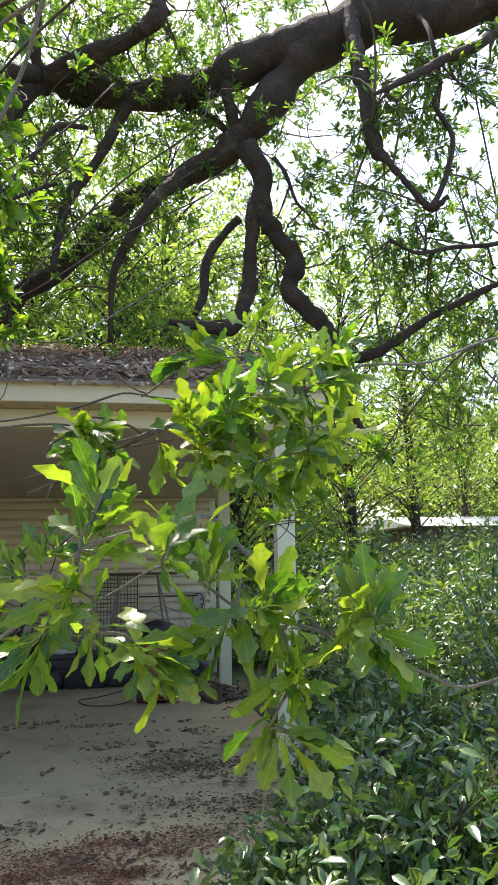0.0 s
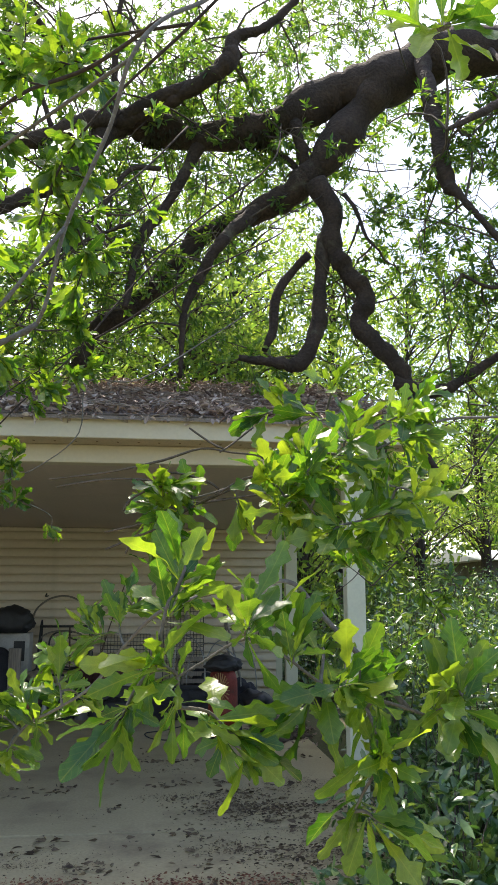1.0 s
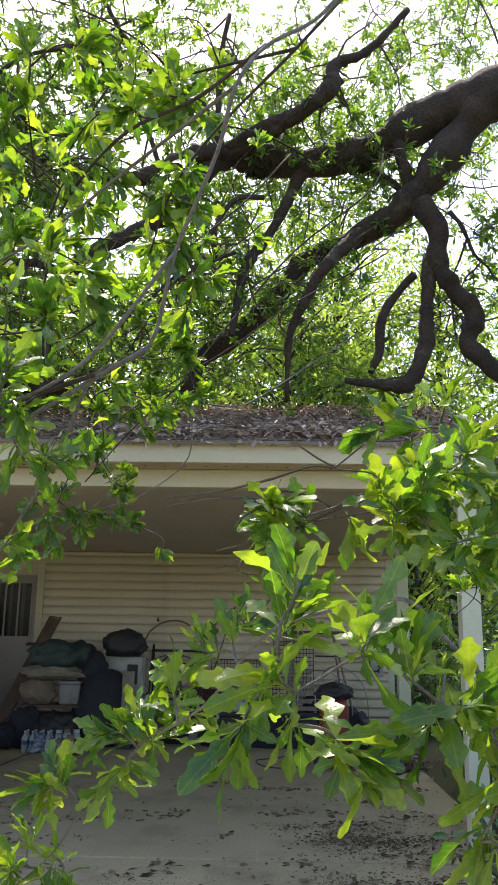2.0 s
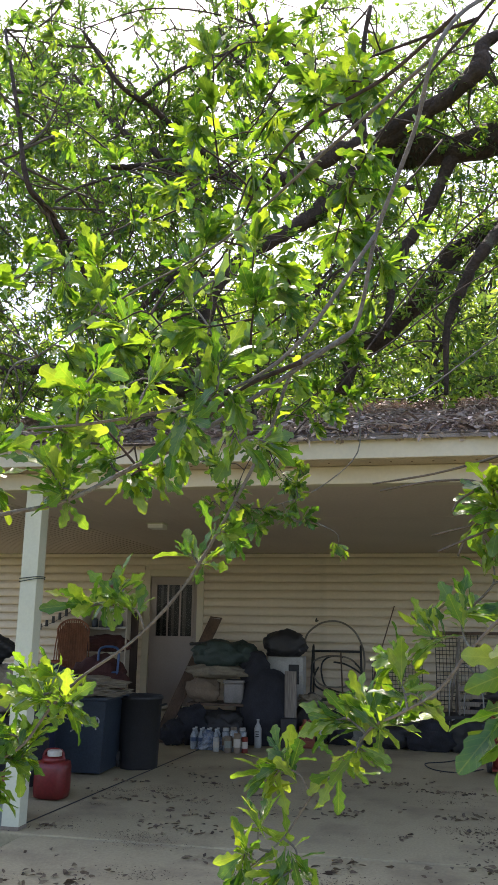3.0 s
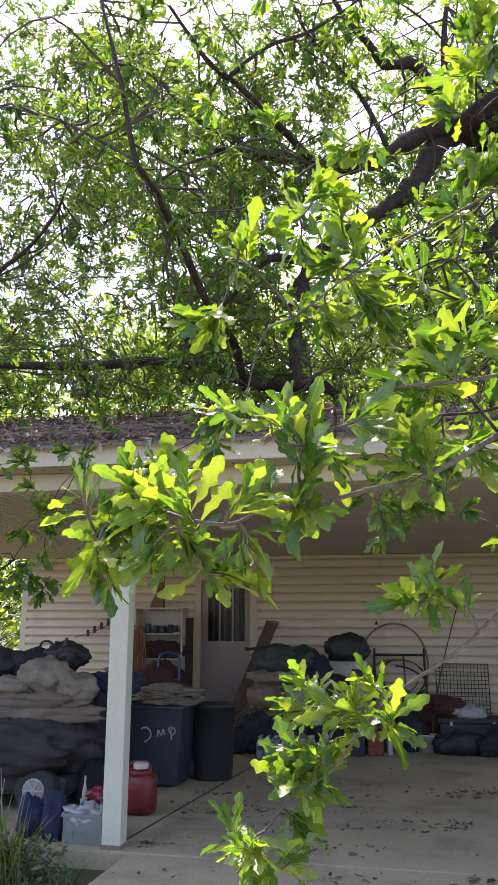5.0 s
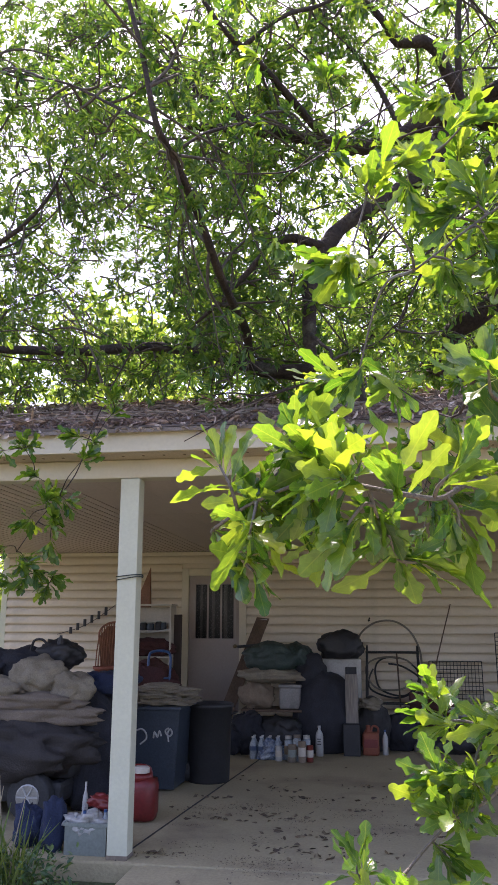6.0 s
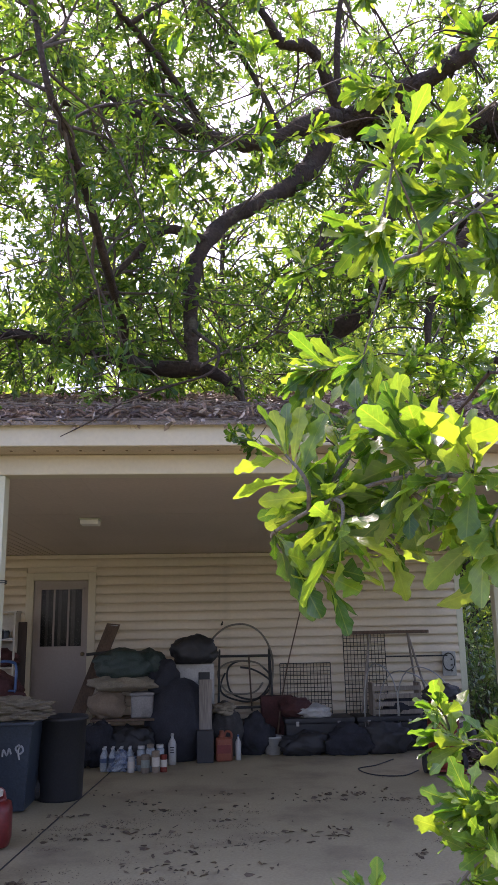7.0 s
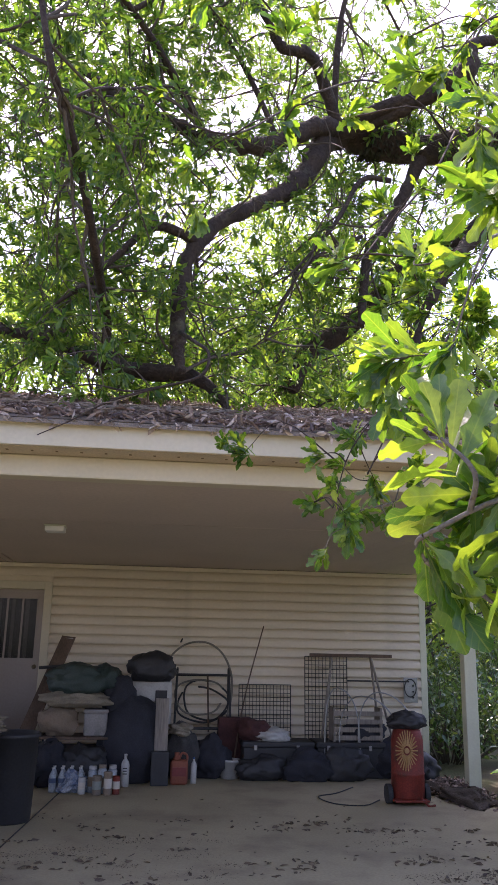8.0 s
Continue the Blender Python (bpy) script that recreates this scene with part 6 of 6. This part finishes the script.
# beside the door: plank, grill and boxes
plank = thing("plank", "dark brown plank leaning against the door", "plank")
m = Mesher()
m.add([(-3.96, 10.38, 0), (-3.78, 10.38, 0), (-3.24, 11.4, 1.69), (-3.42, 11.4, 1.71), (-3.96, 10.42, 0), (-3.78, 10.42, 0), (-3.24, 11.44, 1.69), (-3.42, 11.44, 1.71)], [(0, 1, 2, 3), (7, 6, 5, 4), (0, 4, 5, 1), (1, 5, 6, 2), (2, 6, 7, 3), (3, 7, 4, 0)])
part("board", m, BROWNWOOD, plank)
part("end_plate", Mesher().box(-3.4, -3.27, 11.385, 11.4, 1.6, 1.68), STEEL, plank, "small metal end plate")
simple("tool_handle", "dark tool handle lying across the plank", "tool", Mesher().tube([(-3.65, 11.1, 1.3, 0.02), (-3.3, 11.1, 1.33, 0.022), (-3.08, 11.1, 1.34, 0.025)], 8), BLACK, "handle")
table = thing("folding_table", "low folding table loaded with boxes", "table", "", (-3.1, 10.75, 0))
part("tabletop", Mesher().box(-0.4, 0.4, -0.25, 0.25, 0.5, 0.53, 0.008), BROWNWOOD, table)
for x, y in ((-0.36, -0.2), (0.36, -0.2), (-0.36, 0.2), (0.36, 0.2)):
    part("leg", Mesher().tube([(x, y, 0, 0.014), (x, y, 0.5, 0.014)], 7, steps=1), DARKSTEEL, table)
simple("tan_sack", "slumped dusty tan sack on the table", "sack", lump((-3.3, 10.68, 0.68), (0.22, 0.17, 0.17), 74, 0.3, 0.53, 8), CARD, "cloth")
pale_box = thing("storage_box", "dull grey-beige plastic box with a lid on the table", "box", "", (-2.86, 10.7, 0.53))
GREYBOX = material("dusty_grey_plastic", (0.27, 0.25, 0.23), 0.7, 0.25, 6, 60, 0.1, stain=((0.12, 0.11, 0.1), 5.0, 0.55, 0.8))
part("body", Mesher().box(-0.14, 0.14, -0.14, 0.16, 0.0, 0.27, 0.03), GREYBOX, pale_box, "", True)
part("lid", Mesher().box(-0.15, 0.15, -0.15, 0.17, 0.271, 0.31, 0.012), GREYBOX, pale_box)
# added lumps that fill the dark space below the table
for c, r, sd in (((-3.38, 10.42, 0.24), (0.2, 0.16, 0.24), 75), ((-2.98, 10.44, 0.2), (0.26, 0.14, 0.22), 76), ((-3.62, 10.3, 0.16), (0.16, 0.14, 0.16), 77)):
    simple("dark_bag", "dark slumped bag, added to darken the space below the table", "bag", lump(c, r, sd, 0.4, 0.0), DARKCLOTH if sd % 2 else BLACK, "cloth", True, "dark bags by the table")
simple("cloth_pile", "folded pale cloths on the boxes", "cloth", lump((-3.08, 10.66, 0.95), (0.4, 0.22, 0.09), 71, 0.3, 0.8), BEIGE, "cloth")
simple("green_tarp", "dark green tarpaulin heaped on the boxes", "tarpaulin", lump((-3.08, 10.72, 1.16), (0.36, 0.25, 0.19), 72, 0.28, 0.9), GREENTARP, "cloth")
simple("green_tarp", "dark green tarpaulin heaped on the boxes", "tarpaulin", lump((-2.8, 10.8, 1.18), (0.2, 0.2, 0.16), 73, 0.28, 0.9), GREENTARP, "cloth")
simple("dark_box", "dark box under the table", "box", Mesher().box(-3.42, -2.85, 10.6, 11.0, 0.0, 0.4, 0.02), BLACK, "body", False)
grill = thing("covered_grill", "barbecue grill under a black fitted cover", "grill", "", (-2.42, 10.75, 0))
part("cover", lump((-0.03, 0, 0.42), (0.35, 0.28, 0.56), 81, 0.14, 0.0), DARKCLOTH, grill, "", True)
part("shelf_cover", lump((-0.2, 0.05, 0.98), (0.2, 0.2, 0.23), 83, 0.2, 0.5), DARKCLOTH, grill, "", True)
simple("black_bag", "black bag heaped on top of a box", "bag", lump((-2.2, 11.0, 1.32), (0.29, 0.2, 0.19), 82, 0.3, 1.16), BLACK, "cloth")
white_box = thing("white_cabinet", "small white box cabinet with a black panel for its dark opening", "cabinet", "", (-2.2, 11.15, 0))
part("body", Mesher().box(-0.26, 0.26, -0.16, 0.16, 0.0, 1.16, 0.012), WHITEP, white_box)
# raised black panel; the shade inside the opening is put into its colour
part("opening", Mesher().box(0.05, 0.2, -0.172, -0.158, 0.78, 1.05, 0.012), BLACK, white_box)
simple("weathered_plank", "short weathered plank standing upright", "plank", Mesher().box(-2.14, -1.98, 10.56, 10.6, 0.0, 0.98, 0.006), OLDWOOD, "board", False)

# added box that gives the plank its dark lower part
simple("dark_box", "small black box added before the weathered plank to darken its foot", "box", Mesher().box(-2.17, -1.96, 10.4, 10.545, 0.0, 0.38, 0.015), BLACK, "body", False)

# bottles and jars on the floor
pack = thing("water_bottle_pack", "pack of water bottles in blue wrap", "bottles", "", (-3.11, 10.1, 0))
# pale patches in the film's colour stand for glints on crinkled plastic
BLUEWRAP = material("blue_film_glints", (0.07, 0.12, 0.22), 0.22, 0.6, 14, 60, 0.3, tint=(0.3, 0.33, 0.36))
BLUELABEL = material("blue_label", (0.045, 0.075, 0.14), 0.4, 0.2)
part("wrap", lump((0.06, -0.04, 0.08), (0.19, 0.14, 0.13), 78, 0.55, 0.0), BLUEWRAP, pack, "crinkled blue plastic wrap", False)
for i in range(4):
    for j in range(2):
        bt = part("bottle", Mesher().lathe(-0.15 + i * 0.1, -0.08 + j * 0.12, [(0.04, 0.0), (0.045, 0.02), (0.045, 0.17), (0.016, 0.23), (0.016, 0.245)], 10), CLEAR, pack, "", True)
        part("cap", Mesher().lathe(-0.15 + i * 0.1, -0.08 + j * 0.12, [(0.019, 0.245), (0.019, 0.262)], 10), WHITEP, bt)
        part("label", Mesher().lathe(-0.15 + i * 0.1, -0.08 + j * 0.12, [(0.046, 0.1), (0.046, 0.15)], 10), BLUELABEL, bt)
for i, (x, y, h) in enumerate([(-2.82, 10.0, 0.28), (-2.71, 9.96, 0.3), (-2.6, 10.0, 0.29)]):
    j = thing("glass_jar", "tall cloudy jar with a torn pale label", "jar", "jars on the floor", (x, y, 0))
    part("body", Mesher().lathe(0, 0, [(0.045, 0), (0.052, 0.01), (0.052, h * 0.8), (0.038, h * 0.88)], 14), CLEAR, j, "", True)
    part("lid", Mesher().lathe(0, 0, [(0.042, h * 0.88), (0.042, h)], 14), TAN if i % 2 else WHITEP, j)
    part("label", Mesher().lathe(0, 0, [(0.0535, 0.07), (0.0535, 0.17)], 14), CARD, j)
wb = bottle("white_bottle", "white bottle with a dark-barred label", -2.47, 10.38, 0.0, 0.05, 0.36, WHITEP, WHITEP)
for z, w in ((0.2, 0.05), (0.17, 0.04), (0.14, 0.05)):
    part("label_bar", Mesher().box(-w / 2, w / 2, -0.054, -0.048, z, z + 0.012), BLACK, wb)
for x, y, r, h, mt, lab in ((-2.76, 9.86, 0.05, 0.2, TAN, "short tan tin with a torn label"), (-2.64, 9.85, 0.045, 0.24, CARD, "brown tin with a pale rim"), (-2.93, 9.92, 0.04, 0.17, WHITEP, "small dull white tub"), (-2.55, 9.9, 0.04, 0.19, RUST, "rusty red tin")):
    tin = thing("tin", lab + " on the slab", "tin", "tins on the slab", (x, y, 0))
    part("body", Mesher().lathe(0, 0, [(r, 0), (r * 1.03, 0.008), (r, 0.016), (r, h - 0.016), (r * 1.03, h - 0.008), (r * 0.96, h)], 14), mt, tin, "", True)
    part("label", Mesher().lathe(0, 0, [(r + 0.0015, h * 0.3), (r + 0.0015, h * 0.72)], 14), GREYTUB if mt is TAN else CREAM, tin, "pale scuffed label")
jug = thing("jug", "orange-red plastic jug with a darker band", "jug", "", (-1.83, 10.55, 0))
part("body", Mesher().box(-0.105, 0.105, -0.08, 0.08, 0.0, 0.28, 0.035), TERRA, jug, "", True)
part("neck", Mesher().lathe(-0.03, 0, [(0.06, 0.27), (0.03, 0.32), (0.03, 0.36)], 12), TERRA, jug, "", True)
part("band", Mesher().box(-0.085, 0.085, -0.086, -0.079, 0.1, 0.2, 0.002), RED, jug)
part("handle", Mesher().tube([(0.0, 0, 0.28, 0.014), (0.03, 0, 0.35, 0.014), (0.09, 0, 0.33, 0.014), (0.095, 0, 0.26, 0.014)], 7), TERRA, jug)
bottle("white_bottle", "slim white bottle beside the jug", -1.65, 10.6, 0.0, 0.036, 0.3, WHITEP, BLUEP)
simple("grey_rags", "grey crumpled rags behind the jug", "rag", lump((-1.8, 10.95, 0.3), (0.22, 0.16, 0.32), 92, 0.3, 0.0), material("grey_rag", (0.06, 0.057, 0.055), 0.9, 0.4, 6, 70, 0.4), "cloth")
simple("pale_rag", "small pale crumpled rag on the dark rags", "rag", lump((-1.82, 10.82, 0.6), (0.13, 0.08, 0.06), 97, 0.6, 0.5), BEIGE, "cloth")
simple("dark_bag", "dark bag between the jug and the bucket", "bag", lump((-1.4, 11.05, 0.22), (0.22, 0.16, 0.26), 98, 0.35, 0.0), DARKCLOTH, "cloth")
bucket = thing("bucket", "small white plastic bucket", "bucket", "", (-1.17, 11.0, 0))
part("body", Mesher().lathe(0, 0, [(0.11, 0), (0.13, 0.2), (0.14, 0.2), (0.14, 0.225), (0.125, 0.225), (0.115, 0.05), (0.0, 0.05)], 20), WHITEP, bucket, "", True)
part("bail", Mesher().tube([(-0.13, 0, 0.2, 0.004), (-0.1, -0.1, 0.12, 0.004), (0.1, -0.1, 0.12, 0.004), (0.13, 0, 0.2, 0.004)], 5), STEEL, bucket)

# coiled hose on a tubular walker, stick, wire panels
walker = thing("walker_frame", "dark tubular walking frame against the siding", "walker", "", (-1.5, 11.35, 0))
for x in (-0.38, 0.36):
    part("side_tube", Mesher().tube([(x, -0.1, 0, 0.015), (x, 0.0, 0.6, 0.015), (x * 0.95, 0.15, 1.24, 0.015), (x * 0.95, 0.25, 1.16, 0.015), (x, 0.28, 0.0, 0.015)], 7), DARKSTEEL, walker)
for z in (0.55, 1.23):
    part("cross_tube", Mesher().tube([(-0.38, 0.02 + 0.1 * z, z, 0.018), (0.36, 0.02 + 0.1 * z, z, 0.018)], 7, steps=1), DARKSTEEL, walker)
part("upright", Mesher().tube([(0.08, 0.1, 0.5, 0.012), (0.05, 0.14, 1.23, 0.012)], 7, steps=1), BROWNWOOD, walker)
hose = thing("garden_hose", "stiff pale brown garden hose looped against the wall", "hose", "", (-1.53, 11.6, 1.2))
hose_mat = material("hose_brown", (0.2, 0.18, 0.14), 0.6, 0.3)
part("coil", Mesher().tube([(-0.48, -0.05, 0.12, 0.014), (-0.4, -0.04, 0.3, 0.014), (-0.2, -0.02, 0.44, 0.014), (0.05, 0.0, 0.46, 0.014), (0.27, 0.0, 0.33, 0.014), (0.4, -0.02, 0.08, 0.015), (0.42, -0.06, -0.2, 0.015), (0.36, -0.1, -0.5, 0.015), (0.3, -0.14, -0.8, 0.015)], 7, steps=5), hose_mat, hose)
for k, (rx, rz, dx, dz, tip) in enumerate([(0.33, 0.25, -0.02, -0.26, 0.05), (0.3, 0.27, 0.06, -0.3, -0.06), (0.36, 0.22, 0.02, -0.36, 0.1)]):
    part("coil", Mesher().tube([(dx + rx * math.cos(a) * (1 + 0.08 * math.sin(3 * a + k)), -0.06 + 0.03 * k + tip * math.cos(a), dz + rz * math.sin(a) * (1 + 0.1 * math.cos(2 * a + k)), 0.013) for a in [0.4 + i * 5.6 / 15 + k for i in range(16)]], 6, steps=2), RUBBER if k else hose_mat, hose)
part("hook", Mesher().tube([(-0.28, 0.13, 0.47, 0.01), (-0.3, 0.0, 0.46, 0.01), (-0.28, -0.06, 0.5, 0.012)], 6), DARKSTEEL, hose)
simple("stick", "thin dark stick leaning on the siding", "stick", Mesher().tube([(-1.14, 11.1, 0.0, 0.012), (-0.95, 11.4, 0.95, 0.011), (-0.66, 11.72, 1.9, 0.009)], 6), BROWNWOOD, "stick")


def wire_panel(x0, x1, z0, z1, y, nx, nz):
    t = thing("crate_panel", "black wire crate panel leaning on the siding", "wire panel", "wire panels", (x0, y, z0))
    w, h = x1 - x0, z1 - z0
    fr = Mesher()
    fr.tube([(0, 0, 0, 0.007), (0, 0.05, h, 0.007)], 5, steps=1).tube([(w, 0, 0, 0.007), (w, 0.05, h, 0.007)], 5, steps=1).tube([(0, 0.05, h, 0.007), (w, 0.05, h, 0.007)], 5, steps=1).tube([(0, 0, 0, 0.007), (w, 0, 0, 0.007)], 5, steps=1)
    part("frame", fr, DARKSTEEL, t)
    up = Mesher().tube([(0, 0, 0, 0.005), (0, 0.05, h, 0.005)], 4, steps=1).data("wire", DARKSTEEL)
    ac = Mesher().tube([(0, 0, 0, 0.0045), (w, 0, 0, 0.0045)], 4, steps=1).data("wire", DARKSTEEL)
    for i in range(1, nx):
        o = new("wire", up)
        o.parent, o.location = t, (w * i / nx, 0, 0)
    for i in range(1, nz):
        o = new("wire", ac)
        o.parent, o.location = t, (0, 0.05 * i / nz, h * i / nz)


wire_panel(-1.0, -0.28, 0.0, 1.11, 11.6, 15, 20)
wire_panel(-0.08, 0.52, 0.0, 1.5, 11.6, 12, 26)
for nm, x0, x1 in (("footlocker", -1.02, -0.08), ("footlocker", -0.06, 0.86)):
    t = thing(nm, "long black plastic footlocker along the wall", "footlocker", "black footlockers", ((x0 + x1) / 2, 11.2, 0))
    w = (x1 - x0) / 2
    part("body", Mesher().box(-w + 0.02, w - 0.02, -0.24, 0.24, 0.0, 0.37, 0.02), BLACK, t)
    part("lid", Mesher().box(-w, w, -0.26, 0.26, 0.371, 0.44, 0.02), BLACK, t)
    for s in (-0.3, 0.25):
        part("latch", Mesher().box(s - 0.02, s + 0.02, -0.272, -0.258, 0.34, 0.4, 0.004), STEEL, t)
simple("brown_box", "dark brown box on the footlocker", "box", Mesher().box(-1.3, -0.86, 11.28, 11.5, 0.0, 0.7, 0.015), MAROON, "body", False)
for c, r, sd in (((-0.2, 10.82, 0.14), (0.3, 0.14, 0.18), 101), ((0.3, 10.85, 0.16), (0.28, 0.14, 0.2), 102), ((1.0, 11.1, 0.2), (0.26, 0.22, 0.26), 103), ((-0.75, 10.84, 0.12), (0.3, 0.12, 0.16), 104), ((0.62, 11.15, 0.55), (0.26, 0.16, 0.14), 105), ((1.25, 10.9, 0.14), (0.24, 0.3, 0.2), 106)):
    simple("dark_bag", "dark dusty cloth bag heaped by the footlockers", "bag", lump(c, r, sd, 0.4, 0.0), DARKCLOTH if sd % 2 else BLACK, "cloth", True, "dark bags by the footlockers")
simple("white_bag", "crumpled white plastic bag on the footlocker", "bag", lump((-0.6, 11.1, 0.5), (0.22, 0.13, 0.09), 93, 0.45, 0.44), WHITEP, "bag")
simple("dark_bag", "maroon cloth heap on the footlocker", "bag", lump((-0.85, 11.15, 0.55), (0.2, 0.16, 0.14), 94, 0.35, 0.44), MAROON, "cloth")

stand = thing("sawhorse_frame", "old tubular frame with a dark top bar", "frame", "", (0.5, 11.4, 0))
part("top_bar", Mesher().box(-0.56, 0.6, -0.03, 0.03, 1.5, 1.545, 0.01), BROWNWOOD, stand)
for a, b in (((-0.25, 0.0, 1.5), (-0.42, -0.1, 0.45)), ((0.3, 0.0, 1.5), (0.55, -0.12, 0.45)), ((-0.25, 0.02, 1.5), (-0.36, 0.16, 0.0)), ((0.3, 0.02, 1.5), (0.5, 0.16, 0.0))):
    part("leg", Mesher().tube([(*a, 0.016), (*b, 0.016)], 7, steps=1), OLDWOOD, stand)
slats = thing("slatted_crate", "dark slatted wooden crate on the footlocker", "crate", "", (0.5, 11.2, 0.44))
for k in range(4):
    part("slat", Mesher().box(-0.32, 0.34, -0.2, -0.18, 0.02 + k * 0.1, 0.08 + k * 0.1, 0.004), OLDWOOD, slats)
for x in (-0.32, 0.31):
    part("upright", Mesher().box(x, x + 0.03, -0.179, 0.1, 0.0, 0.42, 0.004), OLDWOOD, slats)
hoops = thing("hoop_frame", "bent grey metal hoops standing on the footlocker", "frame", "", (0.6, 10.95, 0.0))
for x0, x1, h in ((-0.55, -0.1, 1.1), (-0.35, 0.4, 1.0), (-0.1, 0.62, 1.05)):
    part("hoop", Mesher().tube([(x0, 0, 0.0, 0.009), (x0 + 0.02, 0.03, h * 0.7, 0.009), (x0 + 0.3 * (x1 - x0), 0.05, h, 0.009), (x0 + 0.75 * (x1 - x0), 0.05, h * 0.93, 0.009), (x1, 0.02, h * 0.65, 0.009), (x1 + 0.03, 0, 0.0, 0.009)], 6), STEEL, hoops)
rail = simple("wall_rail", "thin dark rail fixed along the siding", "rail", Mesher().box(0.55, 1.45, 11.72, 11.76, 1.165, 1.185, 0.004), DARKSTEEL, "rail", False)
basket = thing("wire_basket", "small wire basket with a dark ring on the siding", "basket", "", (1.47, 11.7, 1.05))
part("plate", Mesher().box(-0.1, 0.1, 0.03, 0.05, -0.16, 0.18, 0.004), STEEL, basket)
part("ring", Mesher().tube([(-0.02 + 0.085 * math.cos(a), -0.02, 0.04 + 0.12 * math.sin(a), 0.008) for a in [i * math.pi / 6 for i in range(13)]], 6), DARKSTEEL, basket)
for z in (0.06, -0.02, -0.1):
    part("knob", Mesher().lathe(0.03, 0.01, [(0.012, z), (0.014, z + 0.02)], 8), BLACK, basket)

aside = -0.02
cart = thing("red_drum_cart", "rust-red metal drum on wheels with a tan sunburst disc", "cart", "", (0.58, 9.35, 0))
part("drum", Mesher().lathe(0, 0, [(0.17, 0.06), (0.18, 0.08), (0.18, 0.3), (0.186, 0.31), (0.18, 0.32), (0.175, 0.66), (0.15, 0.76), (0.1, 0.78)], 24), RUST, cart, "", True)
disc = Mesher()
disc.tube([(-0.06, -0.172, 0.56, 0.03), (-0.06, -0.19, 0.56, 0.028)], 14, steps=1)
RAY = material("tan_painted_ray", (0.42, 0.23, 0.09), 0.6, 0.25)
part("boss", disc, RAY, cart)
for k in range(26):
    a = 2 * math.pi * k / 26
    part("ray", Mesher().tube([(-0.06 + 0.04 * math.cos(a), -0.186, 0.56 + 0.05 * math.sin(a), 0.009), (-0.06 + 0.125 * math.cos(a), -0.17, 0.56 + 0.21 * math.sin(a), 0.007)], 4, steps=1), RAY, cart, "tan ray of the disc")
for x in (-0.22, 0.2):
    w = Mesher()
    w.tube([(x - 0.025, 0.0, 0.1, 0.1), (x + 0.025, 0.0, 0.1, 0.1)], 16, steps=1)
    part("wheel", w, RUBBER, cart)
part("foot", Mesher().tube([(0.1, -0.15, 0.08, 0.012), (0.16, -0.2, 0.01, 0.012), (0.24, -0.18, 0.012, 0.012)], 6), RUST, cart)
part("base_plate", Mesher().box(-0.2, 0.18, -0.2, 0.18, 0.04, 0.062, 0.006), RUST, cart)
simple("black_hat", "black cloth hat laid on the red drum", "hat", lump((0.58, 9.35, 0.84), (0.2, 0.17, 0.1), 95, 0.3, 0.76), BLACK, "cloth")
simple("extension_cord", "thin dark cord lying on the slab", "cord", Mesher().tube([(0.3, 9.5, 0.008, 0.007), (0.05, 9.2, 0.008, 0.007), (-0.25, 9.3, 0.008, 0.007), (-0.35, 9.7, 0.008, 0.007), (-0.1, 9.9, 0.008, 0.007), (0.2, 10.3, 0.008, 0.007)], 5), RUBBER, "cord")
heap = thing("debris_heap", "low heap of dry leaves and scrap at the slab's edge", "debris", "", (0, 0, 0))
part("mound", lump((1.35, 9.9, 0.0), (0.3, 0.75, 0.12), 96, 0.45, 0.0), material("debris", (0.09, 0.065, 0.045), 0.95, 0.5, 8, 60, 0.7), heap, "", True)
g = np.random.default_rng(97)
n = 900
P = np.stack([1.35 + g.normal(size=n) * 0.17, 9.9 + g.normal(size=n) * 0.4, np.zeros(n)], 1)
P[:, 2] = np.maximum(0.01, 0.13 - 1.2 * (P[:, 0] - 1.35) ** 2 - 0.2 * (P[:, 1] - 9.9) ** 2)
dead = new("dead_leaves", leaf_cloud("dead_leaves", LITTER, two_halves(0.13, 0.2, 0.3, 0.3), P, g.normal(size=(n, 3)) * [1, 1, 0.4], g.uniform(0.04, 0.09, n), g, 0.0))
dead.parent = heap
tagged(dead, "curled dry brown leaves", kind="stuff")
